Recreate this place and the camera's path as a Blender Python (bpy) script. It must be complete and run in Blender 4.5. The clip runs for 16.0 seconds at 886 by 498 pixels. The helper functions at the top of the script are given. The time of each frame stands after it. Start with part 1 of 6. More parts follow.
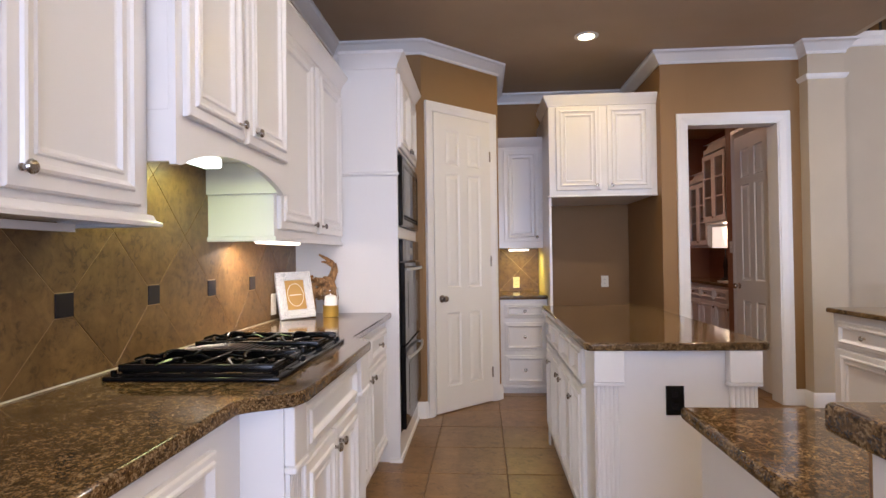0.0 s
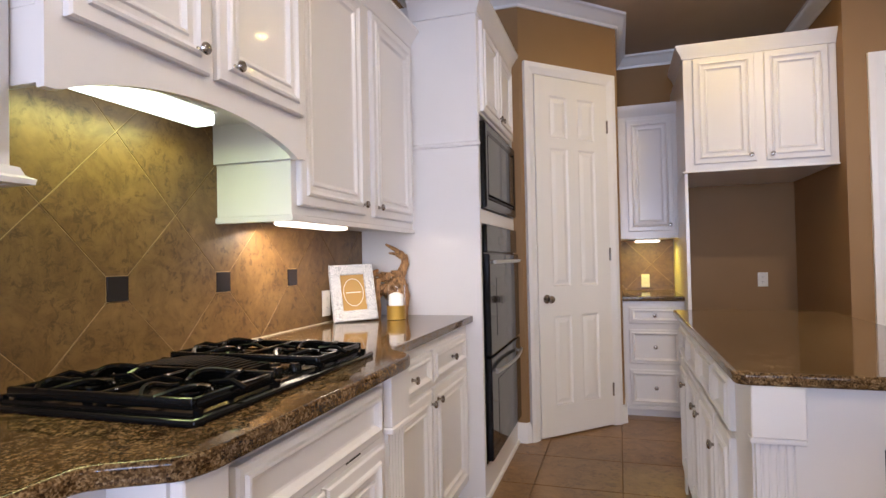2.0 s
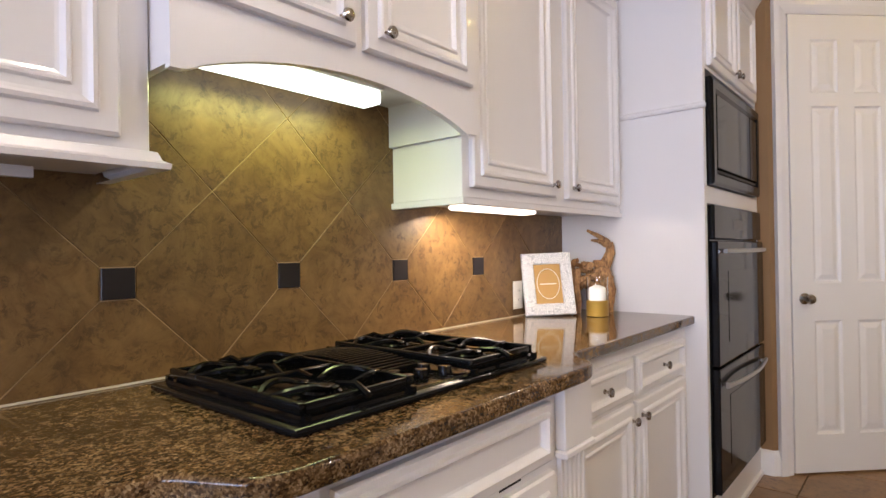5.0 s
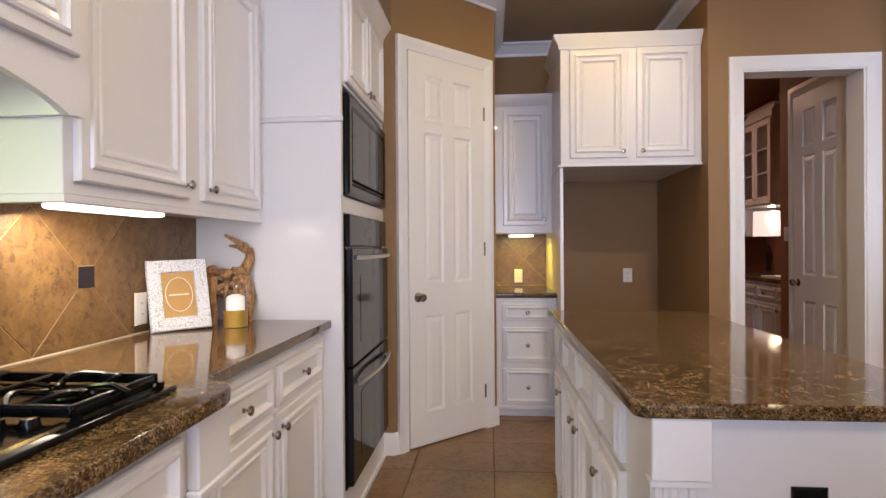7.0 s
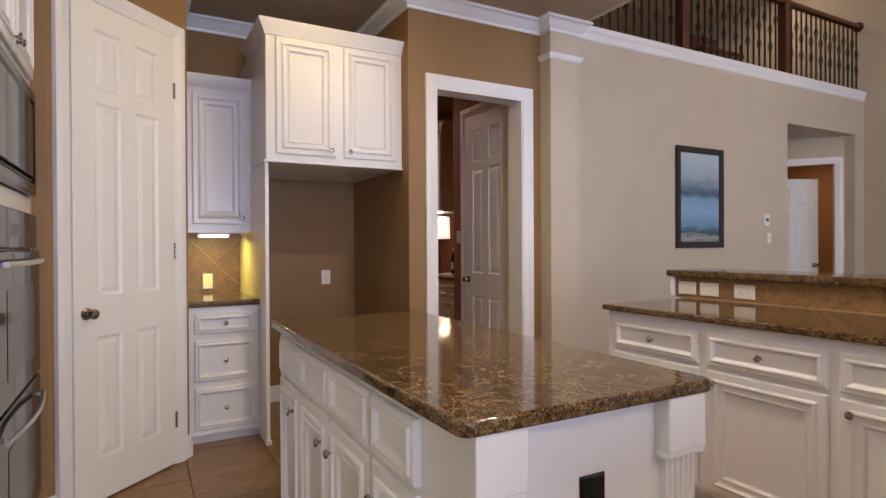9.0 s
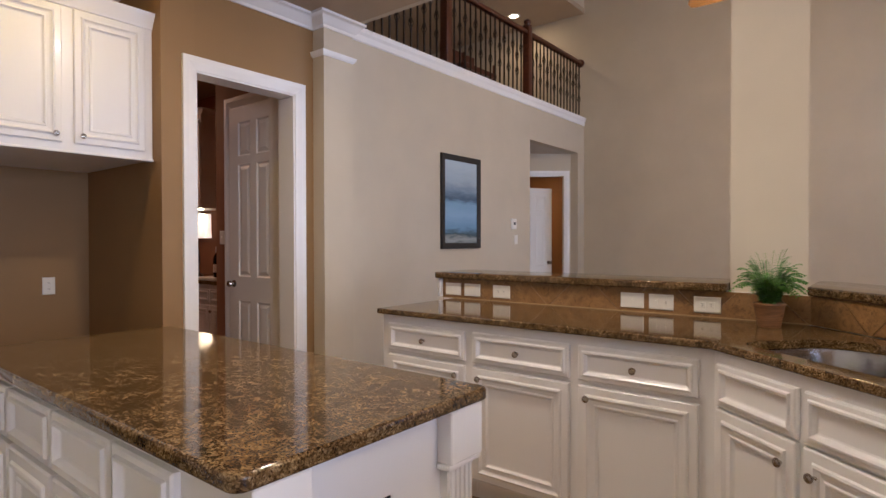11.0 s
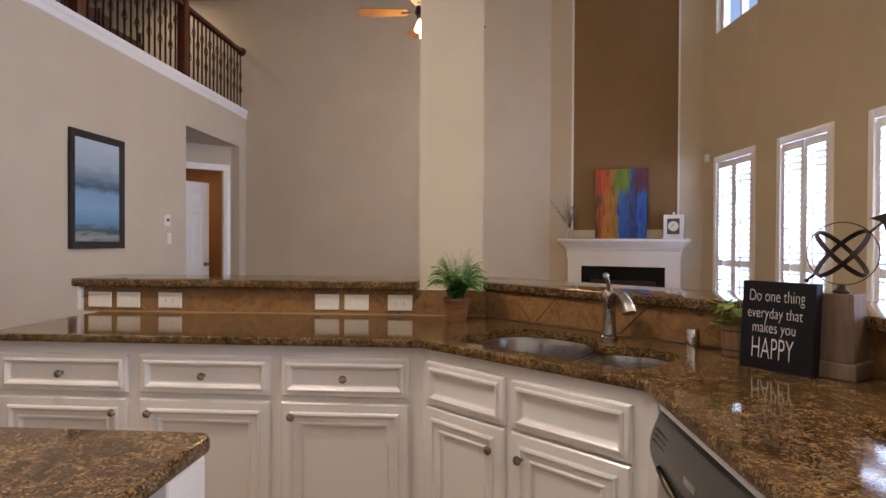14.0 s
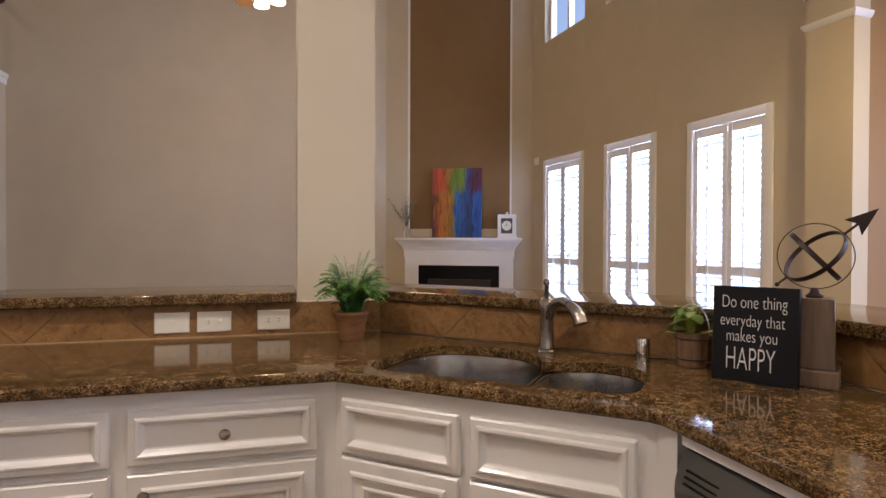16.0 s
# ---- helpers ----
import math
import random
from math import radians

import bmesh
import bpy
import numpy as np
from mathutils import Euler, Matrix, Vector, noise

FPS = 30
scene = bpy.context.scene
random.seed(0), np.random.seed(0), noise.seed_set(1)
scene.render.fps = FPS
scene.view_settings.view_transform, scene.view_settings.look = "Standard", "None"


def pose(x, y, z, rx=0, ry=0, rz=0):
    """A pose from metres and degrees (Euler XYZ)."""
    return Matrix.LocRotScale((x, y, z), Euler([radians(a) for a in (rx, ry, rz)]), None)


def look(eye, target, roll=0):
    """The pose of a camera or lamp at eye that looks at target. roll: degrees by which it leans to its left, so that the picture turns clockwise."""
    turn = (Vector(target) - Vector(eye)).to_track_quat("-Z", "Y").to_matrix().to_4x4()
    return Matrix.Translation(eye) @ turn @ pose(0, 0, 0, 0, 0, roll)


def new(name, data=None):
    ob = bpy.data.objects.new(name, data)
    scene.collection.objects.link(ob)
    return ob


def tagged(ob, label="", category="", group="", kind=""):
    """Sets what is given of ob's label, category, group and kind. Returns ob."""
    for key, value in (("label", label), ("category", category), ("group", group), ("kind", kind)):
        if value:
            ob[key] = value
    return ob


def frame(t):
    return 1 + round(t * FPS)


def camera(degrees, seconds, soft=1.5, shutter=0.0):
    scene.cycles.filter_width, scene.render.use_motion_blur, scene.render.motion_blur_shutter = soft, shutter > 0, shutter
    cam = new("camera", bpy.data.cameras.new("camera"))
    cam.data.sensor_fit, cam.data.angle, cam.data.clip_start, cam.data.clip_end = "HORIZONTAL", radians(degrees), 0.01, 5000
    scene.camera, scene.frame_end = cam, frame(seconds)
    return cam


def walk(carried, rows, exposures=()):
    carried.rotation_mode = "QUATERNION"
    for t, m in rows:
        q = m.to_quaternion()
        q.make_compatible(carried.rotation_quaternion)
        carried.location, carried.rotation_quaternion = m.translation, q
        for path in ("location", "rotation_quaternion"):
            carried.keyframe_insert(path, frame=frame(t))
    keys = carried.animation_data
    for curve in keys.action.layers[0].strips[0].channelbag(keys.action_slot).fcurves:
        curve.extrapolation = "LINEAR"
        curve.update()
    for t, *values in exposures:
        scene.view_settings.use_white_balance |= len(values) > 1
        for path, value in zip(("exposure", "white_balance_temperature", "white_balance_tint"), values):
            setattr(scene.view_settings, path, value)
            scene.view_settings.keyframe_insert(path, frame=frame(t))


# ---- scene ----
cam = camera(76.4, 16.0)
PATH = [
    (0, (0.350, 0.387, 1.275), (0.210, 2.382, 1.301), -0.8),
    (0.5, (0.387, 0.621, 1.256), (0.210, 2.613, 1.282), -0.8),
    (1, (0.444, 0.817, 1.244), (0.166, 2.797, 1.272), -0.8),
    (1.5, (0.487, 0.982, 1.234), (0.052, 2.934, 1.261), -0.9),
    (2, (0.487, 1.120, 1.215), (-0.110, 3.029, 1.251), -1.2),
    (2.5, (0.483, 1.245, 1.207), (-0.277, 3.094, 1.244), -1.3),
    (3, (0.508, 1.335, 1.203), (-0.467, 3.081, 1.235), -1.2),
    (3.5, (0.462, 1.369, 1.203), (-0.660, 3.024, 1.235), -1.1),
    (3.7, (0.459, 1.362, 1.206), (-0.709, 2.986, 1.233), -1.0),
    (4.7, (0.490, 1.408, 1.210), (-0.812, 2.925, 1.220), -0.9),
    (5.8, (0.521, 1.454, 1.213), (-0.598, 3.112, 1.227), -0.7),
    (6, (0.501, 1.460, 1.216), (-0.455, 3.217, 1.225), -0.6),
    (6.5, (0.481, 1.473, 1.230), (-0.067, 3.397, 1.231), -0.6),
    (7, (0.463, 1.491, 1.239), (0.295, 3.484, 1.233), -0.4),
    (7.5, (0.402, 1.551, 1.244), (0.593, 3.542, 1.234), -0.3),
    (8, (0.315, 1.619, 1.256), (0.813, 3.556, 1.240), -0.1),
    (8.5, (0.241, 1.701, 1.252), (1.000, 3.551, 1.236), -0.1),
    (8.7, (0.238, 1.731, 1.244), (1.081, 3.544, 1.231), -0.2),
    (10.8, (0.266, 1.846, 1.290), (1.763, 3.172, 1.265), -0.1),
    (11, (0.274, 1.857, 1.288), (1.841, 3.099, 1.263), -0.1),
    (11.5, (0.279, 1.883, 1.286), (2.008, 2.888, 1.262), 0.2),
    (12, (0.280, 1.895, 1.283), (2.127, 2.661, 1.260), 0.2),
    (12.5, (0.268, 1.923, 1.276), (2.181, 2.505, 1.255), 0.2),
    (13, (0.275, 1.958, 1.276), (2.226, 2.398, 1.253), 0.2),
    (13.5, (0.354, 2.046, 1.275), (2.332, 2.342, 1.254), 0.2),
    (14, (0.443, 2.155, 1.277), (2.438, 2.284, 1.257), 0.3),
    (14.5, (0.542, 2.277, 1.280), (2.541, 2.230, 1.259), 0.2),
    (15, (0.661, 2.376, 1.275), (2.647, 2.138, 1.254), 0.2),
    (15.5, (0.801, 2.447, 1.280), (2.764, 2.064, 1.259), 0.2),
    (16, (0.889, 2.506, 1.287), (2.813, 1.961, 1.264), 0.2),
]
walk(cam, [(t, look(eye, target, roll)) for t, eye, target, roll in PATH], [(0.0, 0.0, 5900.0, 19.0), (16.0, 0.0, 5900.0, 19.0)])

# ---------------------------------------------------------------- light
world = bpy.data.worlds.new("world")
world.use_nodes = True
scene.world = world
wn = world.node_tree
sky = wn.nodes.new("ShaderNodeTexSky")
sky.sky_type = 'NISHITA'
sky.sun_disc = False
sky.sun_elevation = radians(42)
sky.sun_rotation = radians(160)
wn.links.new(sky.outputs[0], wn.nodes["Background"].inputs[0])
wn.nodes["Background"].inputs[1].default_value = 0.12

sun_data = bpy.data.lights.new("sun", 'SUN')
sun_data.energy, sun_data.angle, sun_data.color = 1.2, radians(10), (1.0, 0.95, 0.88)
sun = new("sun", sun_data)
sun.matrix_world = look((6, -8, 9), (6, 0, 1))


def area(name, m, sx, sy, watts, col=(1, 1, 1), shape='RECTANGLE', spread=180):
    data = bpy.data.lights.new(name, 'AREA')
    data.shape, data.size, data.size_y, data.energy, data.color = shape, sx, sy, watts, col
    data.spread = radians(spread)
    ob = new(name, data)
    ob.matrix_world = m
    return ob


# the window wall is turned by a few degrees about its far corner
WT = Matrix.Translation((7.6, -0.60, 0)) @ Matrix.Rotation(radians(4.8), 4, 'Z') @ Matrix.Translation((-7.6, 0.60, 0))


def turned(pts):
    return [(WT @ Vector((x, y, 0)))[:2] for x, y in pts]


DAY = (0.64, 0.78, 1.0)
WARM = (1.0, 0.74, 0.42)
# lamps for daylight of the breakfast windows, assumed unseen behind the first eye
area("window_daylight", look((0.35, -2.62, 1.55), (0.35, 0, 1.5)), 1.9, 1.7, 112, (0.74, 0.82, 1.0))
area("window_daylight", look((1.95, -2.62, 1.55), (1.95, 0, 1.5)), 0.7, 1.7, 36, (0.70, 0.82, 1.0))
# daylight of the family room windows
WINDOWS = [(6.47, 7.315), (5.33, 6.095), (4.135, 4.95)]
for wx0, wx1 in WINDOWS:
    area("window_daylight", WT @ look(((wx0 + wx1) / 2, -0.86, 1.42), ((wx0 + wx1) / 2, 3, 0.2)), wx1 - wx0, 1.9, 105, DAY)
    area("window_daylight", WT @ look(((wx0 + wx1) / 2, -0.80, 4.45), ((wx0 + wx1) / 2, 3, 4.0)), wx1 - wx0, 1.3, 15, DAY)
# recessed ceiling lamps: first in view, second from a reflection, three unseen ones added
CANS = [(1.187, 4.847), (0.55, 2.1), (2.0, 3.3), (0.7, 0.2), (2.45, -0.2)]
for (cx, cy), watts, tint in zip(CANS, (6.5, 15, 32, 9, 34), (0.16, 0.62, 0.62, 0.62, 0.28)):
    area("can_light", look((cx, cy, 2.97), (cx, cy, 0)), 0.11, 0.11, watts, (1.0, 0.60 + 0.40 * tint, tint), 'DISK', 180)
# lamps under the wall cabinets and the hood
area("hood_lamp_light", look((-0.705, 2.28, 1.622), (-0.76, 2.28, 0)), 0.5, 0.06, 2.3, (0.90, 1.0, 0.30))
area("cabinet_lamp_light", look((-0.62, 3.02, 1.332), (-0.68, 3.10, 0.9)), 0.42, 0.06, 4.7, (1.0, 0.83, 0.56))
area("cabinet_lamp_light", look((0.70, 6.10, 1.315), (0.70, 6.16, 0)), 0.2, 0.05, 3.4, (1.0, 0.78, 0.06))
# family room fan, gallery, pantry hall
fan_data = bpy.data.lights.new("fan_light", 'POINT')
fan_data.energy, fan_data.color, fan_data.shadow_soft_size = 62, (1.0, 0.66, 0.25), 0.14
new("fan_light", fan_data).location = (5.8, 2.65, 3.08)
area("gallery_light", look((7.9, 6.48, 4.79), (7.9, 6.48, 0)), 0.13, 0.13, 7, WARM, 'DISK')
# fill added in the pantry hall, where no ceiling fixture stands
area("hall_fill", look((2.2, 8.0, 2.9), (2.2, 8.0, 0)), 0.3, 0.3, 13, (1.0, 0.58, 0.32), 'DISK')
area("cabinet_lamp_light", look((3.45, 7.7, 1.60), (3.45, 7.7, 0)), 0.05, 0.3, 2.5, WARM)


# ---------------------------------------------------------------- materials
def material(name):
    m = bpy.data.materials.new(name)
    m.use_nodes = True
    return m, m.node_tree, m.node_tree.nodes["Principled BSDF"]


def node(t, kind, **values):
    n = t.nodes.new("ShaderNode" + kind)
    for key, v in values.items():
        if key in n.inputs:
            n.inputs[key].default_value = v
    return n


def coords(t, scale=(1, 1, 1), shuffle=False):
    tc = node(t, "TexCoord")
    mp = node(t, "Mapping")
    mp.inputs["Scale"].default_value = scale
    t.links.new(tc.outputs["Object"], mp.inputs["Vector"])
    if shuffle:
        info = node(t, "ObjectInfo")
        mul = t.nodes.new("ShaderNodeMath")
        mul.operation = 'MULTIPLY'
        mul.inputs[1].default_value = 37.0
        t.links.new(info.outputs["Random"], mul.inputs[0])
        t.links.new(mul.outputs[0], mp.inputs["Location"])
    return mp.outputs[0]


def noise_tex(t, vec, scale, detail=4, rough=0.6, distort=0.0):
    n = node(t, "TexNoise", Scale=scale, Detail=detail, Roughness=rough, Distortion=distort)
    t.links.new(vec, n.inputs["Vector"])
    return n


def ramp(t, fac, stops):
    r = node(t, "ValToRGB")
    e = r.color_ramp.elements
    e[0].position, e[0].color = stops[0][0], (*stops[0][1], 1)
    e[1].position, e[1].color = stops[-1][0], (*stops[-1][1], 1)
    for p, c in stops[1:-1]:
        k = e.new(p)
        k.color = (*c, 1)
    t.links.new(fac, r.inputs[0])
    return r.outputs[0]


def mix(t, fac, a, b, kind='MIX'):
    m = t.nodes.new("ShaderNodeMix")
    m.data_type, m.blend_type = 'RGBA', kind
    if isinstance(fac, float):
        m.inputs[0].default_value = fac
    else:
        t.links.new(fac, m.inputs[0])
    for v, s in ((a, 6), (b, 7)):
        if isinstance(v, tuple):
            m.inputs[s].default_value = (*v, 1)
        else:
            t.links.new(v, m.inputs[s])
    return m.outputs[2]


def bump(t, b, height, strength, dist=0.002):
    n = node(t, "Bump", Strength=strength, Distance=dist)
    t.links.new(height, n.inputs["Height"])
    t.links.new(n.outputs[0], b.inputs["Normal"])


def paint(name, col, rough=0.5, fine=220, depth=0.15, vary=0.06, stretch=(1, 1, 1), coat=0.0):
    m, t, b = material(name)
    v = coords(t, stretch)
    big = noise_tex(t, v, 1.7, 3)
    small = noise_tex(t, v, fine, 3)
    dark = tuple(c * (1 - 2 * vary) for c in col)
    lite = tuple(min(1, c * (1 + vary)) for c in col)
    c = ramp(t, big.outputs[0], [(0.3, dark), (0.7, lite)])
    t.links.new(c, b.inputs["Base Color"])
    r = t.nodes.new("ShaderNodeMapRange")
    r.inputs[3].default_value, r.inputs[4].default_value = rough * 0.85, min(1, rough * 1.15)
    t.links.new(small.outputs[0], r.inputs[0])
    t.links.new(r.outputs[0], b.inputs["Roughness"])
    b.inputs["Coat Weight"].default_value = coat
    bump(t, b, small.outputs[0], depth, 0.0015)
    return m


def plain(name, col, rough=0.5, metal=0.0, emit=0.0, emit_col=None):
    m, t, b = material(name)
    b.inputs["Base Color"].default_value = (*col, 1)
    b.inputs["Metallic"].default_value = metal
    n = noise_tex(t, coords(t), 60, 3)
    r = t.nodes.new("ShaderNodeMapRange")
    r.inputs[3].default_value, r.inputs[4].default_value = rough * 0.8, min(1, rough * 1.25)
    t.links.new(n.outputs[0], r.inputs[0])
    t.links.new(r.outputs[0], b.inputs["Roughness"])
    if emit:
        b.inputs["Emission Color"].default_value = (*(emit_col or col), 1)
        b.inputs["Emission Strength"].default_value = emit
    return m


def granite_mat():
    """Interlocked flecks of two sizes, drawn out along one way, over a slow drift of tone."""
    m, t, b = material("granite")
    v = coords(t, (1.0, 0.8, 1.0))
    wob = noise_tex(t, v, 34, 4, 0.6)
    push = t.nodes.new("ShaderNodeVectorMath")
    push.operation = 'MULTIPLY_ADD'
    push.inputs[1].default_value = (0.004, 0.004, 0.004)
    t.links.new(wob.outputs["Color"], push.inputs[0])
    t.links.new(v, push.inputs[2])
    cells = []
    for scale in (265.0, 560.0):
        vor = node(t, "TexVoronoi", Scale=scale)
        t.links.new(push.outputs[0], vor.inputs["Vector"])
        sep = node(t, "SeparateColor")
        t.links.new(vor.outputs["Color"], sep.inputs[0])
        cells.append(sep.outputs[0])
    drift = noise_tex(t, v, 52, 4, 0.6, 0.1)
    add = t.nodes.new("ShaderNodeMath")
    add.operation = 'MULTIPLY_ADD'
    add.inputs[1].default_value = 0.50
    t.links.new(cells[0], add.inputs[0])
    t.links.new(drift.outputs[0], add.inputs[2])
    body = ramp(t, add.outputs[0], [(0.42, (0.018, 0.010, 0.005)), (0.58, (0.058, 0.032, 0.013)), (0.73, (0.108, 0.063, 0.025)), (0.87, (0.155, 0.098, 0.044)), (1.0, (0.235, 0.165, 0.086))])
    fleck = ramp(t, cells[1], [(0.0, (0.42, 0.38, 0.36)), (0.30, (0.95, 0.94, 0.93)), (0.80, (1.1, 1.1, 1.08)), (1.0, (1.6, 1.55, 1.45))])
    slow = noise_tex(t, v, 14, 4, 0.6, 0.2)
    tone = ramp(t, slow.outputs[0], [(0.34, (0.60, 0.56, 0.52)), (0.50, (1.0, 1.0, 1.0)), (0.66, (1.25, 1.25, 1.2))])
    c = mix(t, 1.0, body, fleck, 'MULTIPLY')
    t.links.new(mix(t, 1.0, c, tone, 'MULTIPLY'), b.inputs["Base Color"])
    b.inputs["Roughness"].default_value = 0.075
    b.inputs["Specular IOR Level"].default_value = 0.32
    bump(t, b, drift.outputs[0], 0.03, 0.002)
    return m


def stone_tile(name, lite, mid, dark, scale=1.0, rough=0.38, pits=0.25):
    m, t, b = material(name)
    v = coords(t, (1, 1, 1), True)
    cloud = noise_tex(t, v, 8 * scale, 9, 0.74, 1.1)
    spots = noise_tex(t, v, 34 * scale, 8, 0.78, 0.7)
    patch = noise_tex(t, v, 9 * scale, 4, 0.66, 0.6)
    base = ramp(t, cloud.outputs[0], [(0.34, mid), (0.46, tuple(0.5 * (a + b_) for a, b_ in zip(lite, mid))), (0.56, lite), (0.70, tuple(1.25 * a for a in lite))])
    gate = ramp(t, patch.outputs[0], [(0.38, (0, 0, 0)), (0.55, (1, 1, 1))])
    blot = ramp(t, spots.outputs[0], [(0.49, (0, 0, 0)), (0.60, (0.75, 0.75, 0.75))])
    both = mix(t, 1.0, gate, blot, 'MULTIPLY')
    c = mix(t, both, base, dark)
    info = node(t, "ObjectInfo")
    tone = ramp(t, info.outputs["Random"], [(0.0, (0.86, 0.85, 0.84)), (1.0, (1.06, 1.05, 1.04))])
    t.links.new(mix(t, 1.0, c, tone, 'MULTIPLY'), b.inputs["Base Color"])
    b.inputs["Roughness"].default_value = rough
    bump(t, b, spots.outputs[0], pits, 0.002)
    return m


def wood(name, lite, dark, rough=0.4, along=(14, 1.6, 14)):
    m, t, b = material(name)
    v = coords(t, along)
    n = noise_tex(t, v, 3.5, 6, 0.6, 0.9)
    f = noise_tex(t, v, 22, 3)
    c = ramp(t, n.outputs[0], [(0.3, dark), (0.7, lite)])
    t.links.new(c, b.inputs["Base Color"])
    b.inputs["Roughness"].default_value = rough
    bump(t, b, f.outputs[0], 0.25, 0.0015)
    return m


WHITE = paint("white_cabinet_paint", (0.77, 0.757, 0.752), 0.30, 90, 0.10, 0.015, (1, 1, 0.12), 0.15)
TRIM = paint("white_trim_paint", (0.82, 0.81, 0.79), 0.33, 120, 0.06, 0.02)
DOOR_WHITE = paint("white_door_paint", (0.83, 0.81, 0.76), 0.36, 120, 0.12, 0.02, (1, 1, 0.15))
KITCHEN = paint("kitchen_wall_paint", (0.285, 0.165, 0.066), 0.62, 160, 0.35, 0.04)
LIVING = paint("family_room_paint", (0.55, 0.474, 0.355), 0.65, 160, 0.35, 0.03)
NICHE = paint("fireplace_wall_paint", (0.215, 0.125, 0.048), 0.65, 160, 0.35, 0.04)
HALLP = paint("pantry_hall_paint", (0.30, 0.135, 0.072), 0.62, 160, 0.35, 0.04)
RUST = paint("study_wall_paint", (0.34, 0.15, 0.05), 0.6, 160, 0.3, 0.05)
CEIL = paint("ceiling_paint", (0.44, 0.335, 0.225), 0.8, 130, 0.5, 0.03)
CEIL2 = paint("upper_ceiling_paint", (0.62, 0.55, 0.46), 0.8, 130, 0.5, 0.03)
GRANITE = granite_mat()
SPLASH = stone_tile("backsplash_tile", (0.205, 0.118, 0.040), (0.130, 0.068, 0.022), (0.058, 0.028, 0.010), 1.0, 0.40)
BARTILE = stone_tile("bar_tile", (0.30, 0.165, 0.062), (0.22, 0.115, 0.042), (0.10, 0.05, 0.02), 1.3)
FLOORT = stone_tile("floor_tile", (0.285, 0.165, 0.068), (0.205, 0.114, 0.045), (0.105, 0.055, 0.022), 0.8, 0.36, 0.15)
GROUT = paint("grout", (0.42, 0.285, 0.145), 0.9, 300, 0.3, 0.08)
FGROUT = paint("floor_grout", (0.20, 0.122, 0.056), 0.9, 300, 0.3, 0.08)
DOT = plain("bronze_tile", (0.022, 0.018, 0.020), 0.35, 0.3)
NICKEL = plain("brushed_nickel", (0.40, 0.37, 0.345), 0.24, 1.0)
STEEL = plain("stainless_steel", (0.60, 0.59, 0.57), 0.36, 1.0)
CHROME = plain("chrome", (0.75, 0.75, 0.76), 0.08, 1.0)
BLACKGL = plain("black_glass", (0.008, 0.008, 0.009), 0.06)
BLACKGL.node_tree.nodes["Principled BSDF"].inputs["Specular IOR Level"].default_value = 0.2
BLACK = plain("black_enamel", (0.006, 0.006, 0.006), 0.13)
IRONB = plain("cast_iron", (0.005, 0.005, 0.005), 0.14)
IRONB.node_tree.nodes["Principled BSDF"].inputs["Specular IOR Level"].default_value = 0.2
BLACK.node_tree.nodes["Principled BSDF"].inputs["Specular IOR Level"].default_value = 0.22
IRON = plain("wrought_iron", (0.035, 0.024, 0.018), 0.5, 0.4)
DARKM = plain("oil_rubbed_metal", (0.05, 0.036, 0.034), 0.42, 0.7)
GREYP = plain("dishwasher_panel", (0.10, 0.097, 0.093), 0.32, 0.4)
RAILW = wood("cherry_rail", (0.13, 0.038, 0.016), (0.06, 0.018, 0.009), 0.3)
FANW = wood("fan_blade_wood", (0.24, 0.13, 0.055), (0.15, 0.08, 0.032), 0.4)
DRIFT = wood("driftwood", (0.56, 0.31, 0.12), (0.09, 0.038, 0.014), 0.7, (22, 22, 9))
PEDW = wood("weathered_wood", (0.20, 0.135, 0.095), (0.11, 0.072, 0.05), 0.6, (14, 14, 1.4))
WICKER = wood("wicker", (0.34, 0.17, 0.075), (0.15, 0.07, 0.03), 0.7, (3, 3, 40))
POTW = wood("wooden_pot", (0.26, 0.15, 0.085), (0.13, 0.075, 0.042), 0.6, (30, 30, 2))
PLATE = plain("switch_plate", (0.80, 0.77, 0.70), 0.4)
SLOT = plain("outlet_slot", (0.06, 0.05, 0.045), 0.5)
SIGN = plain("sign_board", (0.010, 0.010, 0.014), 0.5)
SIGN.node_tree.nodes["Principled BSDF"].inputs["Specular IOR Level"].default_value = 0.2
LETTER = plain("sign_letters", (0.72, 0.71, 0.69), 0.6)
WAX = plain("candle_wax", (0.86, 0.82, 0.72), 0.45)
GOLD = paint("gold_glitter", (0.55, 0.34, 0.06), 0.35, 700, 1.0, 0.16)
GOLD.node_tree.nodes["Principled BSDF"].inputs["Metallic"].default_value = 0.7
CARD = paint("gold_card", (0.46, 0.27, 0.075), 0.55, 200, 0.1, 0.03)
DARKG = plain("dark_interior", (0.018, 0.015, 0.013), 0.6)
SOIL = plain("soil", (0.03, 0.02, 0.012), 0.9)
SHUT = plain("shutter_paint", (0.82, 0.82, 0.83), 0.4)
SLAT = plain("shutter_slat", (0.85, 0.86, 0.88), 0.5)
# slight translucency in the slats stands in for daylight bounced between them
thin = SLAT.node_tree.nodes.new("ShaderNodeBsdfTranslucent")
thin.inputs[0].default_value = (0.85, 0.88, 0.95, 1)
both = SLAT.node_tree.nodes.new("ShaderNodeMixShader")
both.inputs[0].default_value = 0.10
SLAT.node_tree.links.new(SLAT.node_tree.nodes["Principled BSDF"].outputs[0], both.inputs[1])
SLAT.node_tree.links.new(thin.outputs[0], both.inputs[2])
SLAT.node_tree.links.new(both.outputs[0], SLAT.node_tree.nodes["Material Output"].inputs[0])
